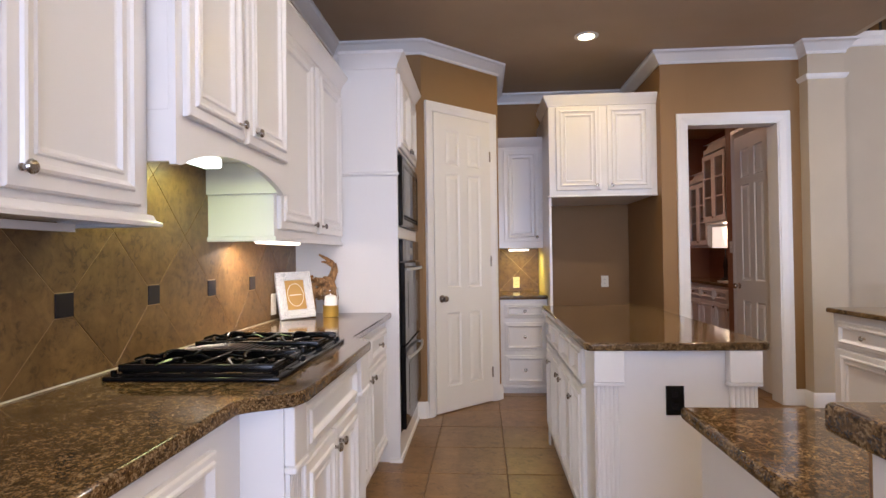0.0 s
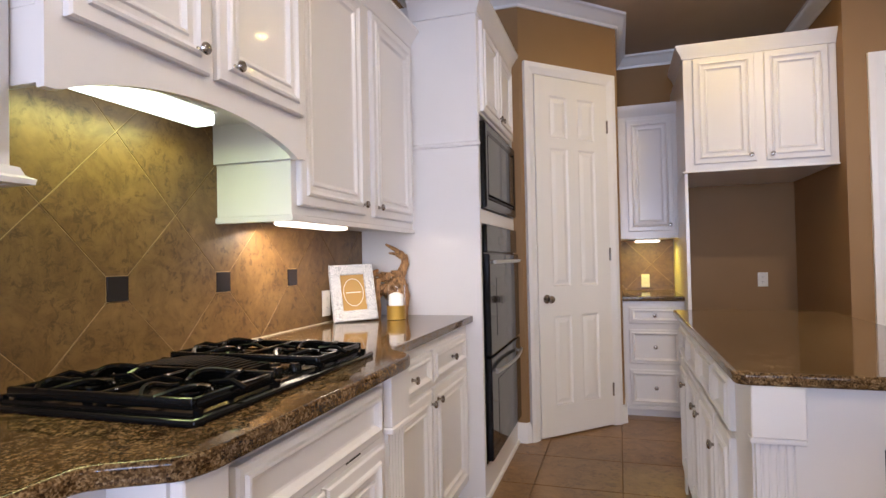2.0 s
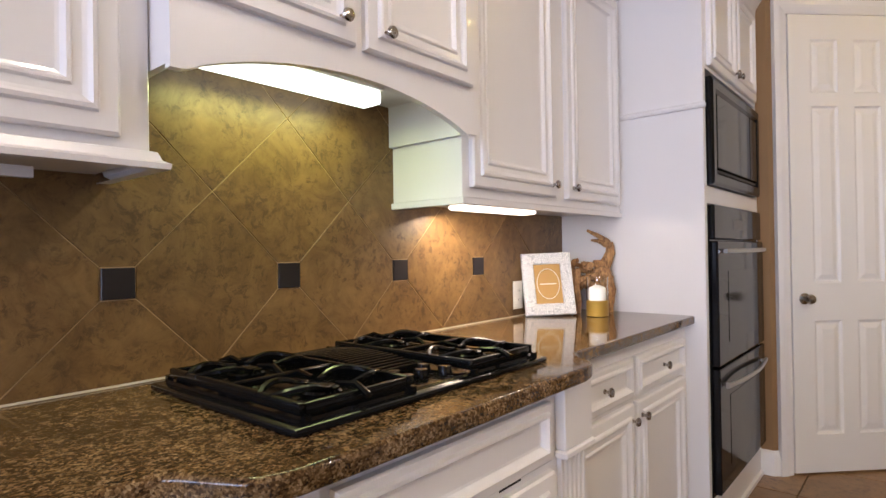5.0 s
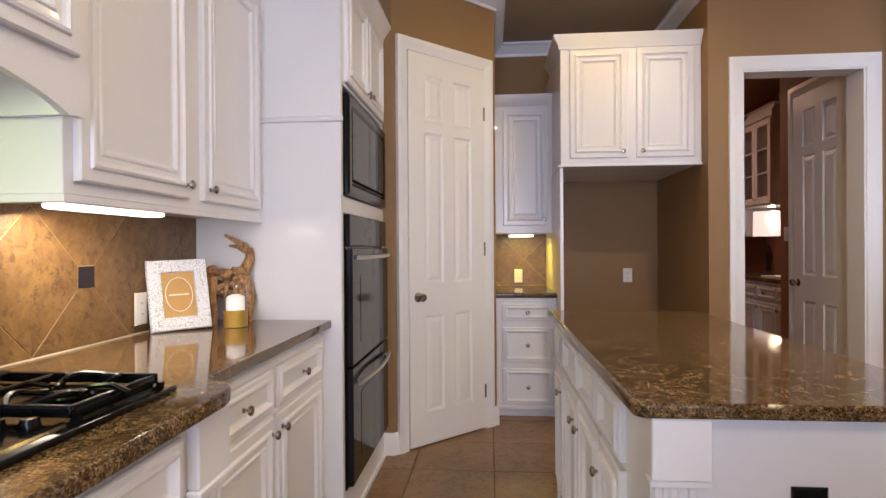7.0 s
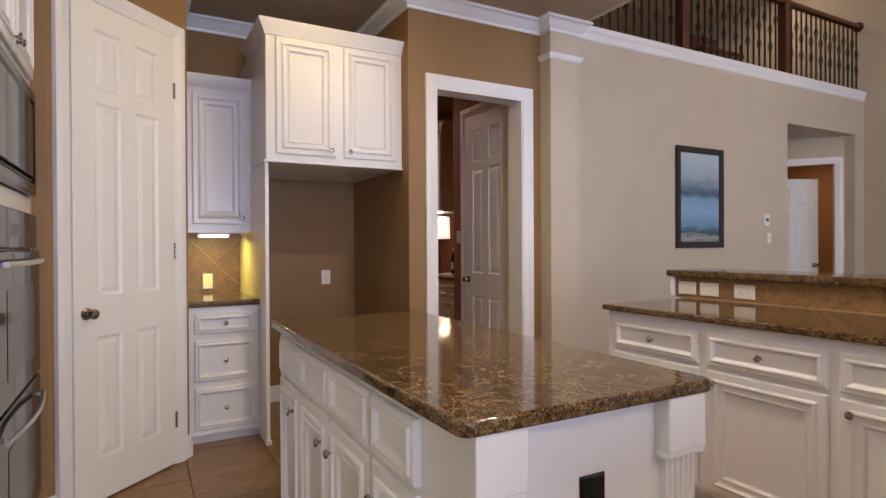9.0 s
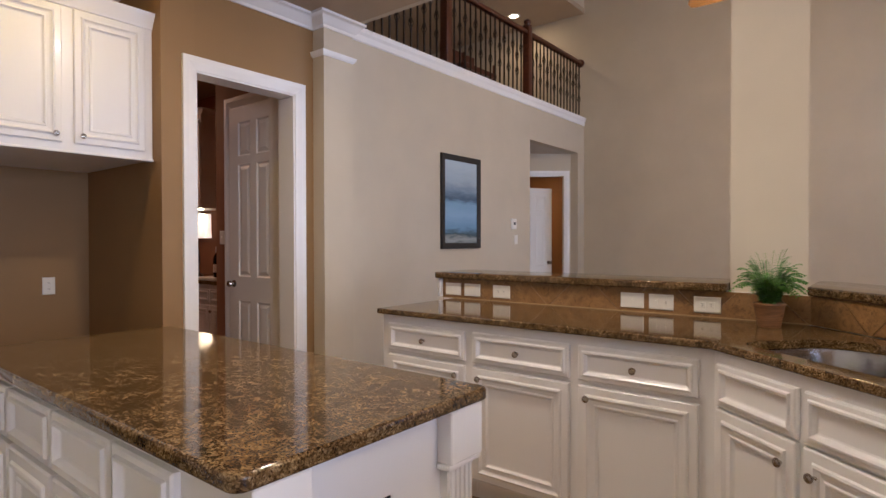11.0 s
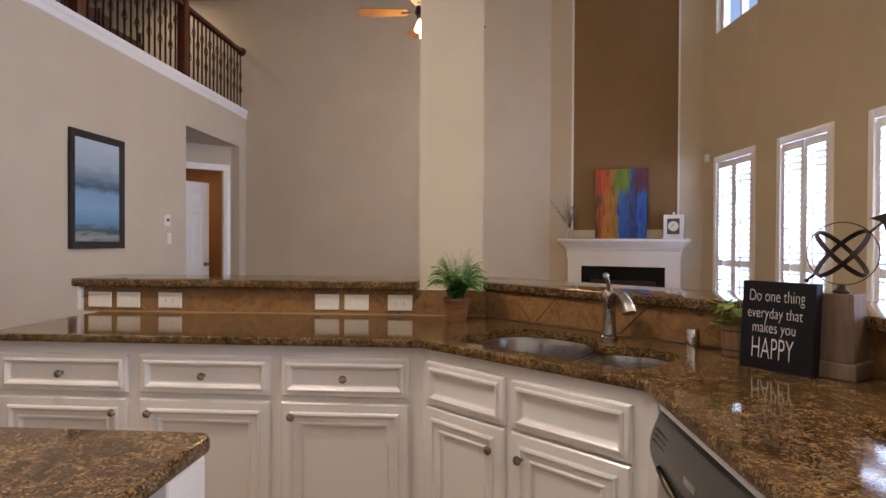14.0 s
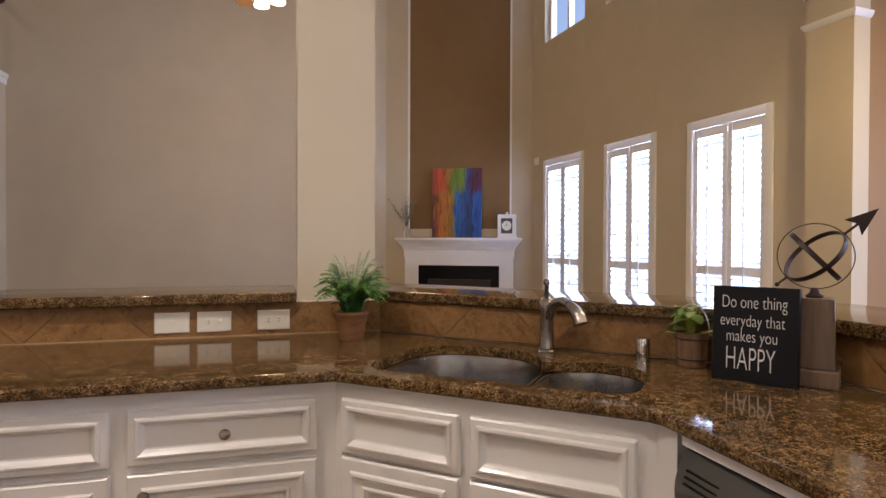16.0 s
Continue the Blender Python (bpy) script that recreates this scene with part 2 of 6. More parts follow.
TUBE = plain("lamp_tube", (0.9, 0.95, 0.85), 0.4, 0, 3.0, (0.90, 1.0, 0.82))
TUBEW = plain("lamp_tube_warm", (0.95, 0.9, 0.8), 0.4, 0, 3.0, (1.0, 0.86, 0.66))
BULB = plain("bulb_glass", (1, 0.9, 0.7), 0.3, 0, 9.0, (1.0, 0.83, 0.5))
SHADE = plain("lamp_shade", (0.9, 0.84, 0.76), 0.8, 0, 0.85, (1.0, 0.80, 0.62))


def leaf_mat(name, a, b_):
    m, t, b = material(name)
    g = node(t, "NewGeometry")
    c = ramp(t, g.outputs["Random Per Island"], [(0.0, a), (1.0, b_)])
    t.links.new(c, b.inputs["Base Color"])
    b.inputs["Roughness"].default_value = 0.45
    b.inputs["Subsurface Weight"].default_value = 0.08
    return m


FERN = leaf_mat("fern_leaf", (0.045, 0.16, 0.020), (0.17, 0.36, 0.065))
BROAD = leaf_mat("broad_leaf", (0.02, 0.075, 0.016), (0.05, 0.14, 0.03))
POTHOS = leaf_mat("pothos_leaf", (0.10, 0.19, 0.025), (0.36, 0.42, 0.08))
OLIVE = leaf_mat("grey_leaf", (0.09, 0.11, 0.075), (0.20, 0.22, 0.16))


def glass_mat(name, col=(1, 1, 1), rough=0.0):
    m, t, b = material(name)
    b.inputs["Base Color"].default_value = (*col, 1)
    b.inputs["Roughness"].default_value = rough
    b.inputs["Transmission Weight"].default_value = 1.0
    b.inputs["IOR"].default_value = 1.45
    return m


GLASS = glass_mat("clear_glass", (0.98, 0.99, 0.98))
THIN = glass_mat("thin_glass", (0.97, 0.98, 0.98))
THIN.node_tree.nodes["Principled BSDF"].inputs["IOR"].default_value = 1.22
SINKM = paint("sink_steel", (0.34, 0.335, 0.335), 0.24, 60, 0.02, 0.02)
SINKM.node_tree.nodes["Principled BSDF"].inputs["Metallic"].default_value = 1.0


def seascape_mat():
    m, t, b = material("seascape_print")
    tc = node(t, "TexCoord")
    sep = node(t, "SeparateXYZ")
    t.links.new(tc.outputs["Generated"], sep.inputs[0])
    n = noise_tex(t, coords(t, (2.0, 1, 9)), 2.2, 5, 0.6, 0.5)
    add = t.nodes.new("ShaderNodeMath")
    add.operation = 'MULTIPLY_ADD'
    add.inputs[1].default_value = 0.16
    t.links.new(n.outputs[0], add.inputs[0])
    t.links.new(sep.outputs[2], add.inputs[2])
    c = ramp(t, add.outputs[0], [(0.05, (0.05, 0.075, 0.085)), (0.14, (0.30, 0.34, 0.33)), (0.20, (0.06, 0.10, 0.12)), (0.27, (0.15, 0.30, 0.46)), (0.42, (0.24, 0.40, 0.58)), (0.56, (0.20, 0.36, 0.52)), (0.62, (0.07, 0.12, 0.18)), (0.70, (0.16, 0.24, 0.32)), (0.82, (0.33, 0.42, 0.50)), (1.05, (0.42, 0.52, 0.58))])
    t.links.new(c, b.inputs["Base Color"])
    b.inputs["Roughness"].default_value = 0.14
    return m


def abstract_mat():
    m, t, b = material("abstract_paint")
    tc = node(t, "TexCoord")
    mp = node(t, "Mapping")
    t.links.new(tc.outputs["Generated"], mp.inputs[0])
    sep = node(t, "SeparateXYZ")
    t.links.new(mp.outputs[0], sep.inputs[0])
    st = node(t, "Mapping")
    st.inputs["Scale"].default_value = (9, 1.9, 1)
    t.links.new(tc.outputs["Generated"], st.inputs[0])
    n = noise_tex(t, st.outputs[0], 1.6, 4, 0.6, 0.6)
    add = t.nodes.new("ShaderNodeMath")
    add.operation = 'MULTIPLY_ADD'
    add.inputs[1].default_value = 0.34
    t.links.new(n.outputs[0], add.inputs[0])
    t.links.new(sep.outputs[0], add.inputs[2])
    top = ramp(t, add.outputs[0], [(0.12, (0.08, 0.02, 0.08)), (0.22, (0.45, 0.03, 0.03)), (0.34, (0.55, 0.06, 0.02)), (0.48, (0.45, 0.12, 0.02)), (0.58, (0.12, 0.24, 0.02)), (0.80, (0.15, 0.28, 0.03)), (0.88, (0.02, 0.09, 0.32)), (0.97, (0.06, 0.015, 0.10)), (1.15, (0.09, 0.015, 0.07))])
    low = ramp(t, add.outputs[0], [(0.12, (0.02, 0.01, 0.03)), (0.20, (0.16, 0.03, 0.03)), (0.30, (0.45, 0.13, 0.02)), (0.52, (0.48, 0.20, 0.02)), (0.60, (0.25, 0.20, 0.03)), (0.64, (0.01, 0.15, 0.55)), (1.02, (0.008, 0.12, 0.52)), (1.15, (0.01, 0.03, 0.14))])
    edge = t.nodes.new("ShaderNodeMath")
    edge.operation = 'MULTIPLY_ADD'
    edge.inputs[1].default_value = 0.5
    t.links.new(n.outputs[0], edge.inputs[0])
    t.links.new(sep.outputs[1], edge.inputs[2])
    g = ramp(t, edge.outputs[0], [(0.86, (0, 0, 0)), (0.96, (1, 1, 1))])
    fine = node(t, "Mapping")
    fine.inputs["Scale"].default_value = (16, 2.4, 1)
    t.links.new(tc.outputs["Generated"], fine.inputs[0])
    drips = noise_tex(t, fine.outputs[0], 1.5, 4, 0.6, 0.8)
    shade = ramp(t, drips.outputs[0], [(0.34, (0.40, 0.34, 0.38)), (0.56, (0.92, 0.90, 0.92))])
    t.links.new(mix(t, 1.0, mix(t, g, low, top), shade, 'MULTIPLY'), b.inputs["Base Color"])
    b.inputs["Roughness"].default_value = 0.45
    bump(t, b, n.outputs[0], 0.4, 0.004)
    return m


SEA, ABSTRACT = seascape_mat(), abstract_mat()


def lace_mat():
    m, t, b = material("patterned_frame_paint")
    vor = node(t, "TexVoronoi", Scale=120.0)
    vor.feature = 'DISTANCE_TO_EDGE'
    t.links.new(coords(t), vor.inputs["Vector"])
    c = ramp(t, vor.outputs["Distance"], [(0.03, (0.36, 0.38, 0.42)), (0.12, (0.80, 0.80, 0.81))])
    t.links.new(c, b.inputs["Base Color"])
    b.inputs["Roughness"].default_value = 0.5
    bump(t, b, vor.outputs["Distance"], 0.5, 0.003)
    return m


LACE = lace_mat()


# ---------------------------------------------------------------- building helpers
ORIGIN = {}


def mesh_of(name, bm, mat, origin=(0, 0, 0), smooth=None):
    for v in bm.verts:
        v.co -= Vector(origin)
    bmesh.ops.recalc_face_normals(bm, faces=bm.faces)
    me = bpy.data.meshes.new(name)
    bm.to_mesh(me)
    bm.free()
    for m in (mat if isinstance(mat, (list, tuple)) else [mat]):
        me.materials.append(m)
    if smooth is not None:
        me.set_sharp_from_angle(angle=radians(smooth))
        me.polygons.foreach_set("use_smooth", [not (abs(p.normal.z) > 0.999 and name == "countertop") for p in me.polygons])
    return me


def thing(name, loc, label, category, group="", kind=""):
    ob = new(name)
    ob.empty_display_size = 0.05
    ob.location = loc
    ORIGIN[ob] = Vector(loc)
    return tagged(ob, label, category, group, kind)


def part(name, bm, mat, parent, label="", smooth=None):
    o = ORIGIN[parent]
    ob = new(name, mesh_of(name, bm, mat, o, smooth))
    ob.parent = parent
    ORIGIN[ob] = o
    return tagged(ob, label)


def solo(name, bm, mat, label="", category="", group="", kind="", smooth=None, origin=None):
    if origin is None:
        lo = [min(v.co[i] for v in bm.verts) for i in range(3)]
        hi = [max(v.co[i] for v in bm.verts) for i in range(3)]
        origin = ((lo[0] + hi[0]) / 2, (lo[1] + hi[1]) / 2, lo[2])
    ob = new(name, mesh_of(name, bm, mat, origin, smooth))
    ob.location = origin
    ORIGIN[ob] = Vector(origin)
    return tagged(ob, label, category, group, kind)


def structure(name, bm, mat, label="", smooth=None):
    return solo(name, bm, mat, label, "", "", "structure", smooth)


def B():
    return bmesh.new()


def box(bm, x0, y0, z0, x1, y1, z1, bev=0.0, seg=2, m=None):
    made = bmesh.ops.create_cube(bm, size=1)["verts"]
    c = Matrix.Translation(((x0 + x1) / 2, (y0 + y1) / 2, (z0 + z1) / 2)) @ Matrix.Diagonal((abs(x1 - x0), abs(y1 - y0), abs(z1 - z0), 1))
    bmesh.ops.transform(bm, matrix=(m or Matrix()) @ c, verts=made)
    if bev:
        edges = list({e for v in made for e in v.link_edges})
        bmesh.ops.bevel(bm, geom=edges, offset=bev, segments=seg, affect='EDGES', profile=0.5)
    return bm


def prism(bm, pts, z0, z1):
    lo = [bm.verts.new((x, y, z0)) for x, y in pts]
    hi = [bm.verts.new((x, y, z1)) for x, y in pts]
    bm.faces.new(lo[::-1])
    bm.faces.new(hi)
    for i in range(len(pts)):
        j = (i + 1) % len(pts)
        bm.faces.new((lo[i], lo[j], hi[j], hi[i]))
    return bm


def facing(ox, oy, oz, ux, uy):
    """Local x along (ux, uy), local y up, local z out to the right-hand side of the walk along it."""
    u = Vector((ux, uy, 0)).normalized()
    n = u.cross(Vector((0, 0, 1)))
    m = Matrix.Identity(4)
    m.col[0][:3], m.col[1][:3], m.col[2][:3], m.col[3][:3] = u, (0, 0, 1), n, (ox, oy, oz)
    return m


def rings(bm, m, w, h, profile, cap=True):
    """Nested rectangles: profile rows of inset and height, the last one capped."""
    last = None
    for inset, up in profile:
        ring = [bm.verts.new(m @ Vector(p)) for p in ((inset, inset, up), (w - inset, inset, up), (w - inset, h - inset, up), (inset, h - inset, up))]
        if last:
            for i in range(4):
                j = (i + 1) % 4
                bm.faces.new((last[i], last[j], ring[j], ring[i]))
        last = ring
    if cap:
        bm.faces.new(last)
    return bm


def cyl(bm, p0, p1, r0, r1=None, seg=16, caps=True):
    p0, p1 = Vector(p0), Vector(p1)
    r1 = r0 if r1 is None else r1
    d = p1 - p0
    made = bmesh.ops.create_cone(bm, cap_ends=caps, segments=seg, radius1=r0, radius2=r1, depth=d.length)["verts"]
    m = Matrix.Translation((p0 + p1) / 2) @ d.to_track_quat('Z', 'Y').to_matrix().to_4x4()
    bmesh.ops.transform(bm, matrix=m, verts=made)
    return bm


def lathe(bm, m, prof, seg=20):
    last = None
    for r, z in prof:
        ring = [bm.verts.new(m @ Vector((r * math.cos(2 * math.pi * k / seg), r * math.sin(2 * math.pi * k / seg), z))) for k in range(seg)]
        if last:
            for k in range(seg):
                bm.faces.new((last[k], last[(k + 1) % seg], ring[(k + 1) % seg], ring[k]))
        else:
            bm.faces.new(ring[::-1])
        last = ring
    bm.faces.new(last)
    return bm


def at(x, y, z):
    return Matrix.Translation((x, y, z))


def tube(bm, pts, r, seg=8, r_end=None, flat=1.0):
    pts = [Vector(p) for p in pts]
    last, side = None, None
    for i, p in enumerate(pts):
        d = (pts[min(i + 1, len(pts) - 1)] - pts[max(i - 1, 0)]).normalized()
        if side is None:
            side = d.orthogonal().normalized()
        side = (side - d * side.dot(d)).normalized()
        up = d.cross(side)
        k = r if r_end is None else r + (r_end - r) * i / (len(pts) - 1)
        ring = [bm.verts.new(p + k * (math.cos(a) * side + flat * math.sin(a) * up)) for a in (2 * math.pi * j / seg for j in range(seg))]
        if last:
            for j in range(seg):
                bm.faces.new((last[j], last[(j + 1) % seg], ring[(j + 1) % seg], ring[j]))
        else:
            bm.faces.new(ring[::-1])
        last = ring
    bm.faces.new(last)
    return bm


def offset_poly(pts, d, closed=True):
    """The polygon moved inward (to the left of a walk along it) by d, with mitred corners."""
    out, n = [], len(pts)
    for i in range(n):
        p = Vector(pts[i])
        a = Vector(pts[i - 1]) if (closed or i) else None
        b = Vector(pts[(i + 1) % n]) if (closed or i < n - 1) else None
        d1 = (p - a).normalized() if a is not None else (b - p).normalized()
        d2 = (b - p).normalized() if b is not None else d1
        n1, n2 = Vector((-d1.y, d1.x)), Vector((-d2.y, d2.x))
        k = (n1 + n2)
        k = k / max(0.3, 1 + n1.dot(n2))
        out.append((p + k * d)[:])
    return out


def sweep(bm, path, prof, closed=False):
    """Profile rows of (offset to the left, z) drawn along a level polyline."""
    lines = [[bm.verts.new((*q, z)) for q in offset_poly(path, o, closed)] for o, z in prof]
    n = len(path)
    for a, b in zip(lines, lines[1:]):
        for i in range(n if closed else n - 1):
            j = (i + 1) % n
            bm.faces.new((a[i], a[j], b[j], b[i]))
    if not closed:
        bm.faces.new([l[0] for l in lines])
        bm.faces.new([l[-1] for l in lines][::-1])
    return bm


def slab(bm, pts, z0, z1, r=0.009, hole=None):
    """A worktop with eased edges; pts run anticlockwise."""
    arc = [(r * (1 - math.sin(radians(a))), r * (1 - math.cos(radians(a)))) for a in (0, 18, 36, 54, 72, 90)]
    prof = [(o, z1 - d) for o, d in arc] + [(o, z0 + d) for o, d in reversed(arc)]
    loops = [[bm.verts.new((*q, z)) for q in offset_poly(pts, o)] for o, z in prof]
    n = len(pts)
    for a, b in zip(loops, loops[1:]):
        for i in range(n):
            j = (i + 1) % n
            bm.faces.new((a[i], b[i], b[j], a[j]))
    if hole is None:
        bm.faces.new(loops[0])
        bm.faces.new(loops[-1][::-1])
        return bm
    h1 = [bm.verts.new((*q, z1)) for q in hole]
    h0 = [bm.verts.new((*q, z0)) for q in hole]
    k = len(hole)
    for i in range(k):
        bm.faces.new((h1[i], h0[i], h0[(i + 1) % k], h1[(i + 1) % k]))
    for outer, inner in ((loops[0], h1), (loops[-1], h0)):
        edges = []
        for loop in (outer, inner):
            for i in range(len(loop)):
                a, b = loop[i], loop[(i + 1) % len(loop)]
                edges.append(bm.edges.get((a, b)) or bm.edges.new((a, b)))
        bmesh.ops.triangle_fill(bm, use_beauty=True, use_dissolve=False, edges=edges)
    return bm


def clip(poly, a, b, c):
    """Keep the part of a polygon where a x + b y + c >= 0."""
    out = []
    for i, p in enumerate(poly):
        q = poly[(i + 1) % len(poly)]
        dp, dq = a * p[0] + b * p[1] + c, a * q[0] + b * q[1] + c
        if dp >= 0:
            out.append(p)
        if dp * dq < 0:
            k = dp / (dp - dq)
            out.append((p[0] + k * (q[0] - p[0]), p[1] + k * (q[1] - p[1])))
    return out


def plate(m, poly, thick, ease=0.0008):
    """A thin tile on the plane of m."""
    bm = B()
    inner = offset_poly(poly, ease)
    lo = [bm.verts.new(m @ Vector((*p, 0))) for p in poly]
    mid = [bm.verts.new(m @ Vector((*p, thick - ease))) for p in poly]
    hi = [bm.verts.new(m @ Vector((*p, thick))) for p in inner]
    n = len(poly)
    for a, b in ((lo, mid), (mid, hi)):
        for i in range(n):
            bm.faces.new((a[i], a[(i + 1) % n], b[(i + 1) % n], b[i]))
    bm.faces.new(hi)
    return bm


def area_of(poly):
    return 0.5 * sum(poly[i - 1][0] * poly[i][1] - poly[i][0] * poly[i - 1][1] for i in range(len(poly)))


def diagonal_tiles(parent, m, width, z0, z1, u0, v0, side, mat, dots=0.0, thick=0.0018, gap=0.0026):
    """Square tiles set on their corners; vertices lie at u0, v0 (a row of dots may sit there)."""
    half = side / math.sqrt(2)
    for i in range(int((0 - u0) / half) - 3, int((width - u0) / half) + 4):
        for j in range(int((z0 - v0) / half) - 3, int((z1 - v0) / half) + 4):
            if (i + j) % 2 == 0:
                continue
            cu, cv, k = u0 + i * half, v0 + j * half, half - gap * 0.7
            poly = [(cu - k, cv), (cu, cv - k), (cu + k, cv), (cu, cv + k)]
            for a, b, c in ((1, 0, 0), (-1, 0, width), (0, 1, -z0), (0, -1, z1)):
                poly = clip(poly, a, b, c)
                if len(poly) < 3:
                    break
            if dots and len(poly) >= 3:
                d = dots + 0.003
                if j == 1 or j == -1:
                    s = 1 if j == 1 else -1
                    poly = clip(poly, 0, s, -s * v0 - d)
                elif j == 0:
                    poly = clip(poly, 1, 0, -(cu - half) - d)
                    poly = clip(poly, -1, 0, (cu + half) - d)
            if len(poly) < 3:
                continue
            clean = [p for q, p in zip([poly[-1]] + poly[:-1], poly) if (Vector(p) - Vector(q)).length > 0.006]
            if len(clean) >= 3 and abs(area_of(clean)) > 2e-4:
                part("tile", plate(m, clean, thick), mat, parent)
    if dots:
        for i in range(int((0 - u0) / half) - 2, int((width - u0) / half) + 3):
            if i % 2 == 0 and dots < u0 + i * half < width - dots:
                cu = u0 + i * half
                part("accent_tile", plate(m, [(cu - dots, v0 - dots), (cu + dots, v0 - dots), (cu + dots, v0 + dots), (cu - dots, v0 + dots)], thick + 0.003), DOT, parent, "dark bronze accent tile")


PANEL = [(0, 0), (0, 0.014), (0.005, 0.019), (0.034, 0.019), (0.038, 0.026), (0.045, 0.028), (0.051, 0.021), (0.058, 0.017), (0.072, 0.016), (0.076, 0.021), (0.081, 0.021), (0.088, 0.011), (0.094, 0.009)]
SMALL = [(0, 0), (0, 0.014), (0.005, 0.019), (0.018, 0.019), (0.022, 0.026), (0.028, 0.027), (0.034, 0.021), (0.040, 0.011), (0.045, 0.009)]


def knob(parent, m, u, v, up=0.02):
    k = m @ at(u, v, up)
    bm = lathe(B(), k, [(0.008, 0), (0.008, 0.003), (0.005, 0.006), (0.005, 0.014), (0.013, 0.018), (0.0155, 0.023), (0.013, 0.028), (0.006, 0.030)], 16)
    part("knob", bm, NICKEL, parent, "brushed nickel knob", 40)


def cabinet_door(parent, m, w, h, knob_at=None, name="door", prof=PANEL):
    d = part(name, rings(B(), m, w, h, prof), WHITE, parent)
    if knob_at:
        knob(d, m, knob_at[0], knob_at[1])
    return d


def drawer(parent, m, w, h, with_knob=True):
    return cabinet_door(parent, m, w, h, (w / 2, h / 2) if with_knob else None, "drawer", SMALL)


def six_panel(parent, m, w, h, mat=DOOR_WHITE, thick=0.035, knob_u=None, knob_v=0.93, hinge_u=None):
    """A moulded six-panel slab with its knob and hinges; local origin at its lower left corner."""
    bm = B()
    st = 0.115 * w / 0.61
    mid = 0.09
    pw = (w - 2 * st - mid) / 2
    rows = [(0.20, 0.33 * h), (0.33 * h + 0.20, 0.80 * h), (0.80 * h + 0.07, h - 0.13)]
    us = [0, st, st + pw, st + pw + mid, w - st, w]
    vs = [0] + [v for r in rows for v in r] + [h]
    for a in range(len(us) - 1):
        for b in range(len(vs) - 1):
            mm = m @ at(us[a], vs[b], 0)
            cw, ch = us[a + 1] - us[a], vs[b + 1] - vs[b]
            if a in (1, 3) and b in (1, 3, 5):
                rings(bm, mm, cw, ch, [(0, thick), (0.010, thick - 0.009), (0.018, thick - 0.010), (0.044, thick - 0.002), (0.048, thick - 0.0015)])
            else:
                rings(bm, mm, cw, ch, [(0, thick)])
    rings(bm, m, w, h, [(0, thick), (0, 0)])
    bmesh.ops.remove_doubles(bm, verts=bm.verts, dist=1e-5)
    slabp = part("door_slab", bm, mat, parent)
    if knob_u is not None:
        k = m @ at(knob_u, knob_v, thick)
        part("door_knob", lathe(B(), k, [(0.030, 0), (0.030, 0.004), (0.012, 0.010), (0.010, 0.026), (0.022, 0.034), (0.027, 0.046), (0.022, 0.058), (0.008, 0.062)], 20), NICKEL, slabp, "satin nickel door knob", 40)
    if hinge_u is not None:
        for v in (0.25, h / 2, h - 0.3):
            part("hinge", cyl(B(), m @ Vector((hinge_u, v - 0.045, thick + 0.004)), m @ Vector((hinge_u, v + 0.045, thick + 0.004)), 0.007, seg=8), NICKEL, slabp, "nickel hinge")
    return slabp


def casing(bm, m, w, h, width=0.085, thick=0.02):
    """Door casing round an opening w by h on the plane of m, local origin at the opening's lower left."""
    prof = [(0.0, 0.0), (0.0, thick * 0.55), (width * 0.25, thick * 0.7), (width * 0.6, thick), (width, thick), (width, 0.0)]
    path = [((0, 0), (-1, 0)), ((0, h), (-1, 1)), ((w, h), (1, 1)), ((w, 0), (1, 0))]
    lines = []
    for o, up in prof:
        lines.append([bm.verts.new(m @ Vector((p[0] + o * d[0], p[1] + o * d[1], up))) for p, d in path])
    for a, b in zip(lines, lines[1:]):
        for i in range(3):
            bm.faces.new((a[i], a[i + 1], b[i + 1], b[i]))
    bm.faces.new([l[0] for l in lines])
    bm.faces.new([l[-1] for l in lines])
    return bm


def switch_plate(m, kind, label, w=0.114, h=0.07):
    o = m.translation
    t = thing("outlet" if kind != "switch" else "light_switch", o[:], label, "outlet" if kind != "switch" else "light switch")
    part("plate", rings(B(), m @ at(-w / 2, -h / 2, 0.0005), w, h, [(0, 0), (0, 0.003), (0.004, 0.006)]), PLATE, t)
    across = w > h
    if kind == "outlet":
        for s in (-1, 1):
            c = (0.02 * s if across else 0, 0 if across else 0.02 * s)
            part("socket", rings(B(), m @ at(c[0] - 0.014, c[1] - 0.014, 0.006), 0.028, 0.028, [(0, 0), (0.001, 0.0015)]), PLATE, t)
            for k in (-1, 1):
                d = (0, 0.005 * k) if across else (0.005 * k, 0)
                sw, sh = (0.009, 0.002) if across else (0.002, 0.009)
                part("slot", rings(B(), m @ at(c[0] + d[0] - sw / 2, c[1] + d[1] - sh / 2, 0.0078), sw, sh, [(0, 0), (0, 0.0004)]), SLOT, t)
    elif kind == "switch":
        for s in ((-0.022, 0.022) if max(w, h) > 0.1 and across else (0,)):
            part("toggle", rings(B(), m @ at(s - 0.005, -0.008, 0.006), 0.010, 0.016, [(0, 0), (0.002, 0.008)]), PLATE, t)
    else:
        part("jack", rings(B(), m @ at(-0.008, -0.006, 0.006), 0.016, 0.012, [(0, 0), (0.001, 0.003)]), PLATE, t)
    return t


# ---------------------------------------------------------------- the rooms
CH = 2.985           # kitchen ceiling
LH = 5.7             # family room ceiling


def wall(name, pts, z0, z1, mat, label):
    return structure(name, prism(B(), pts, z0, z1), mat, label)


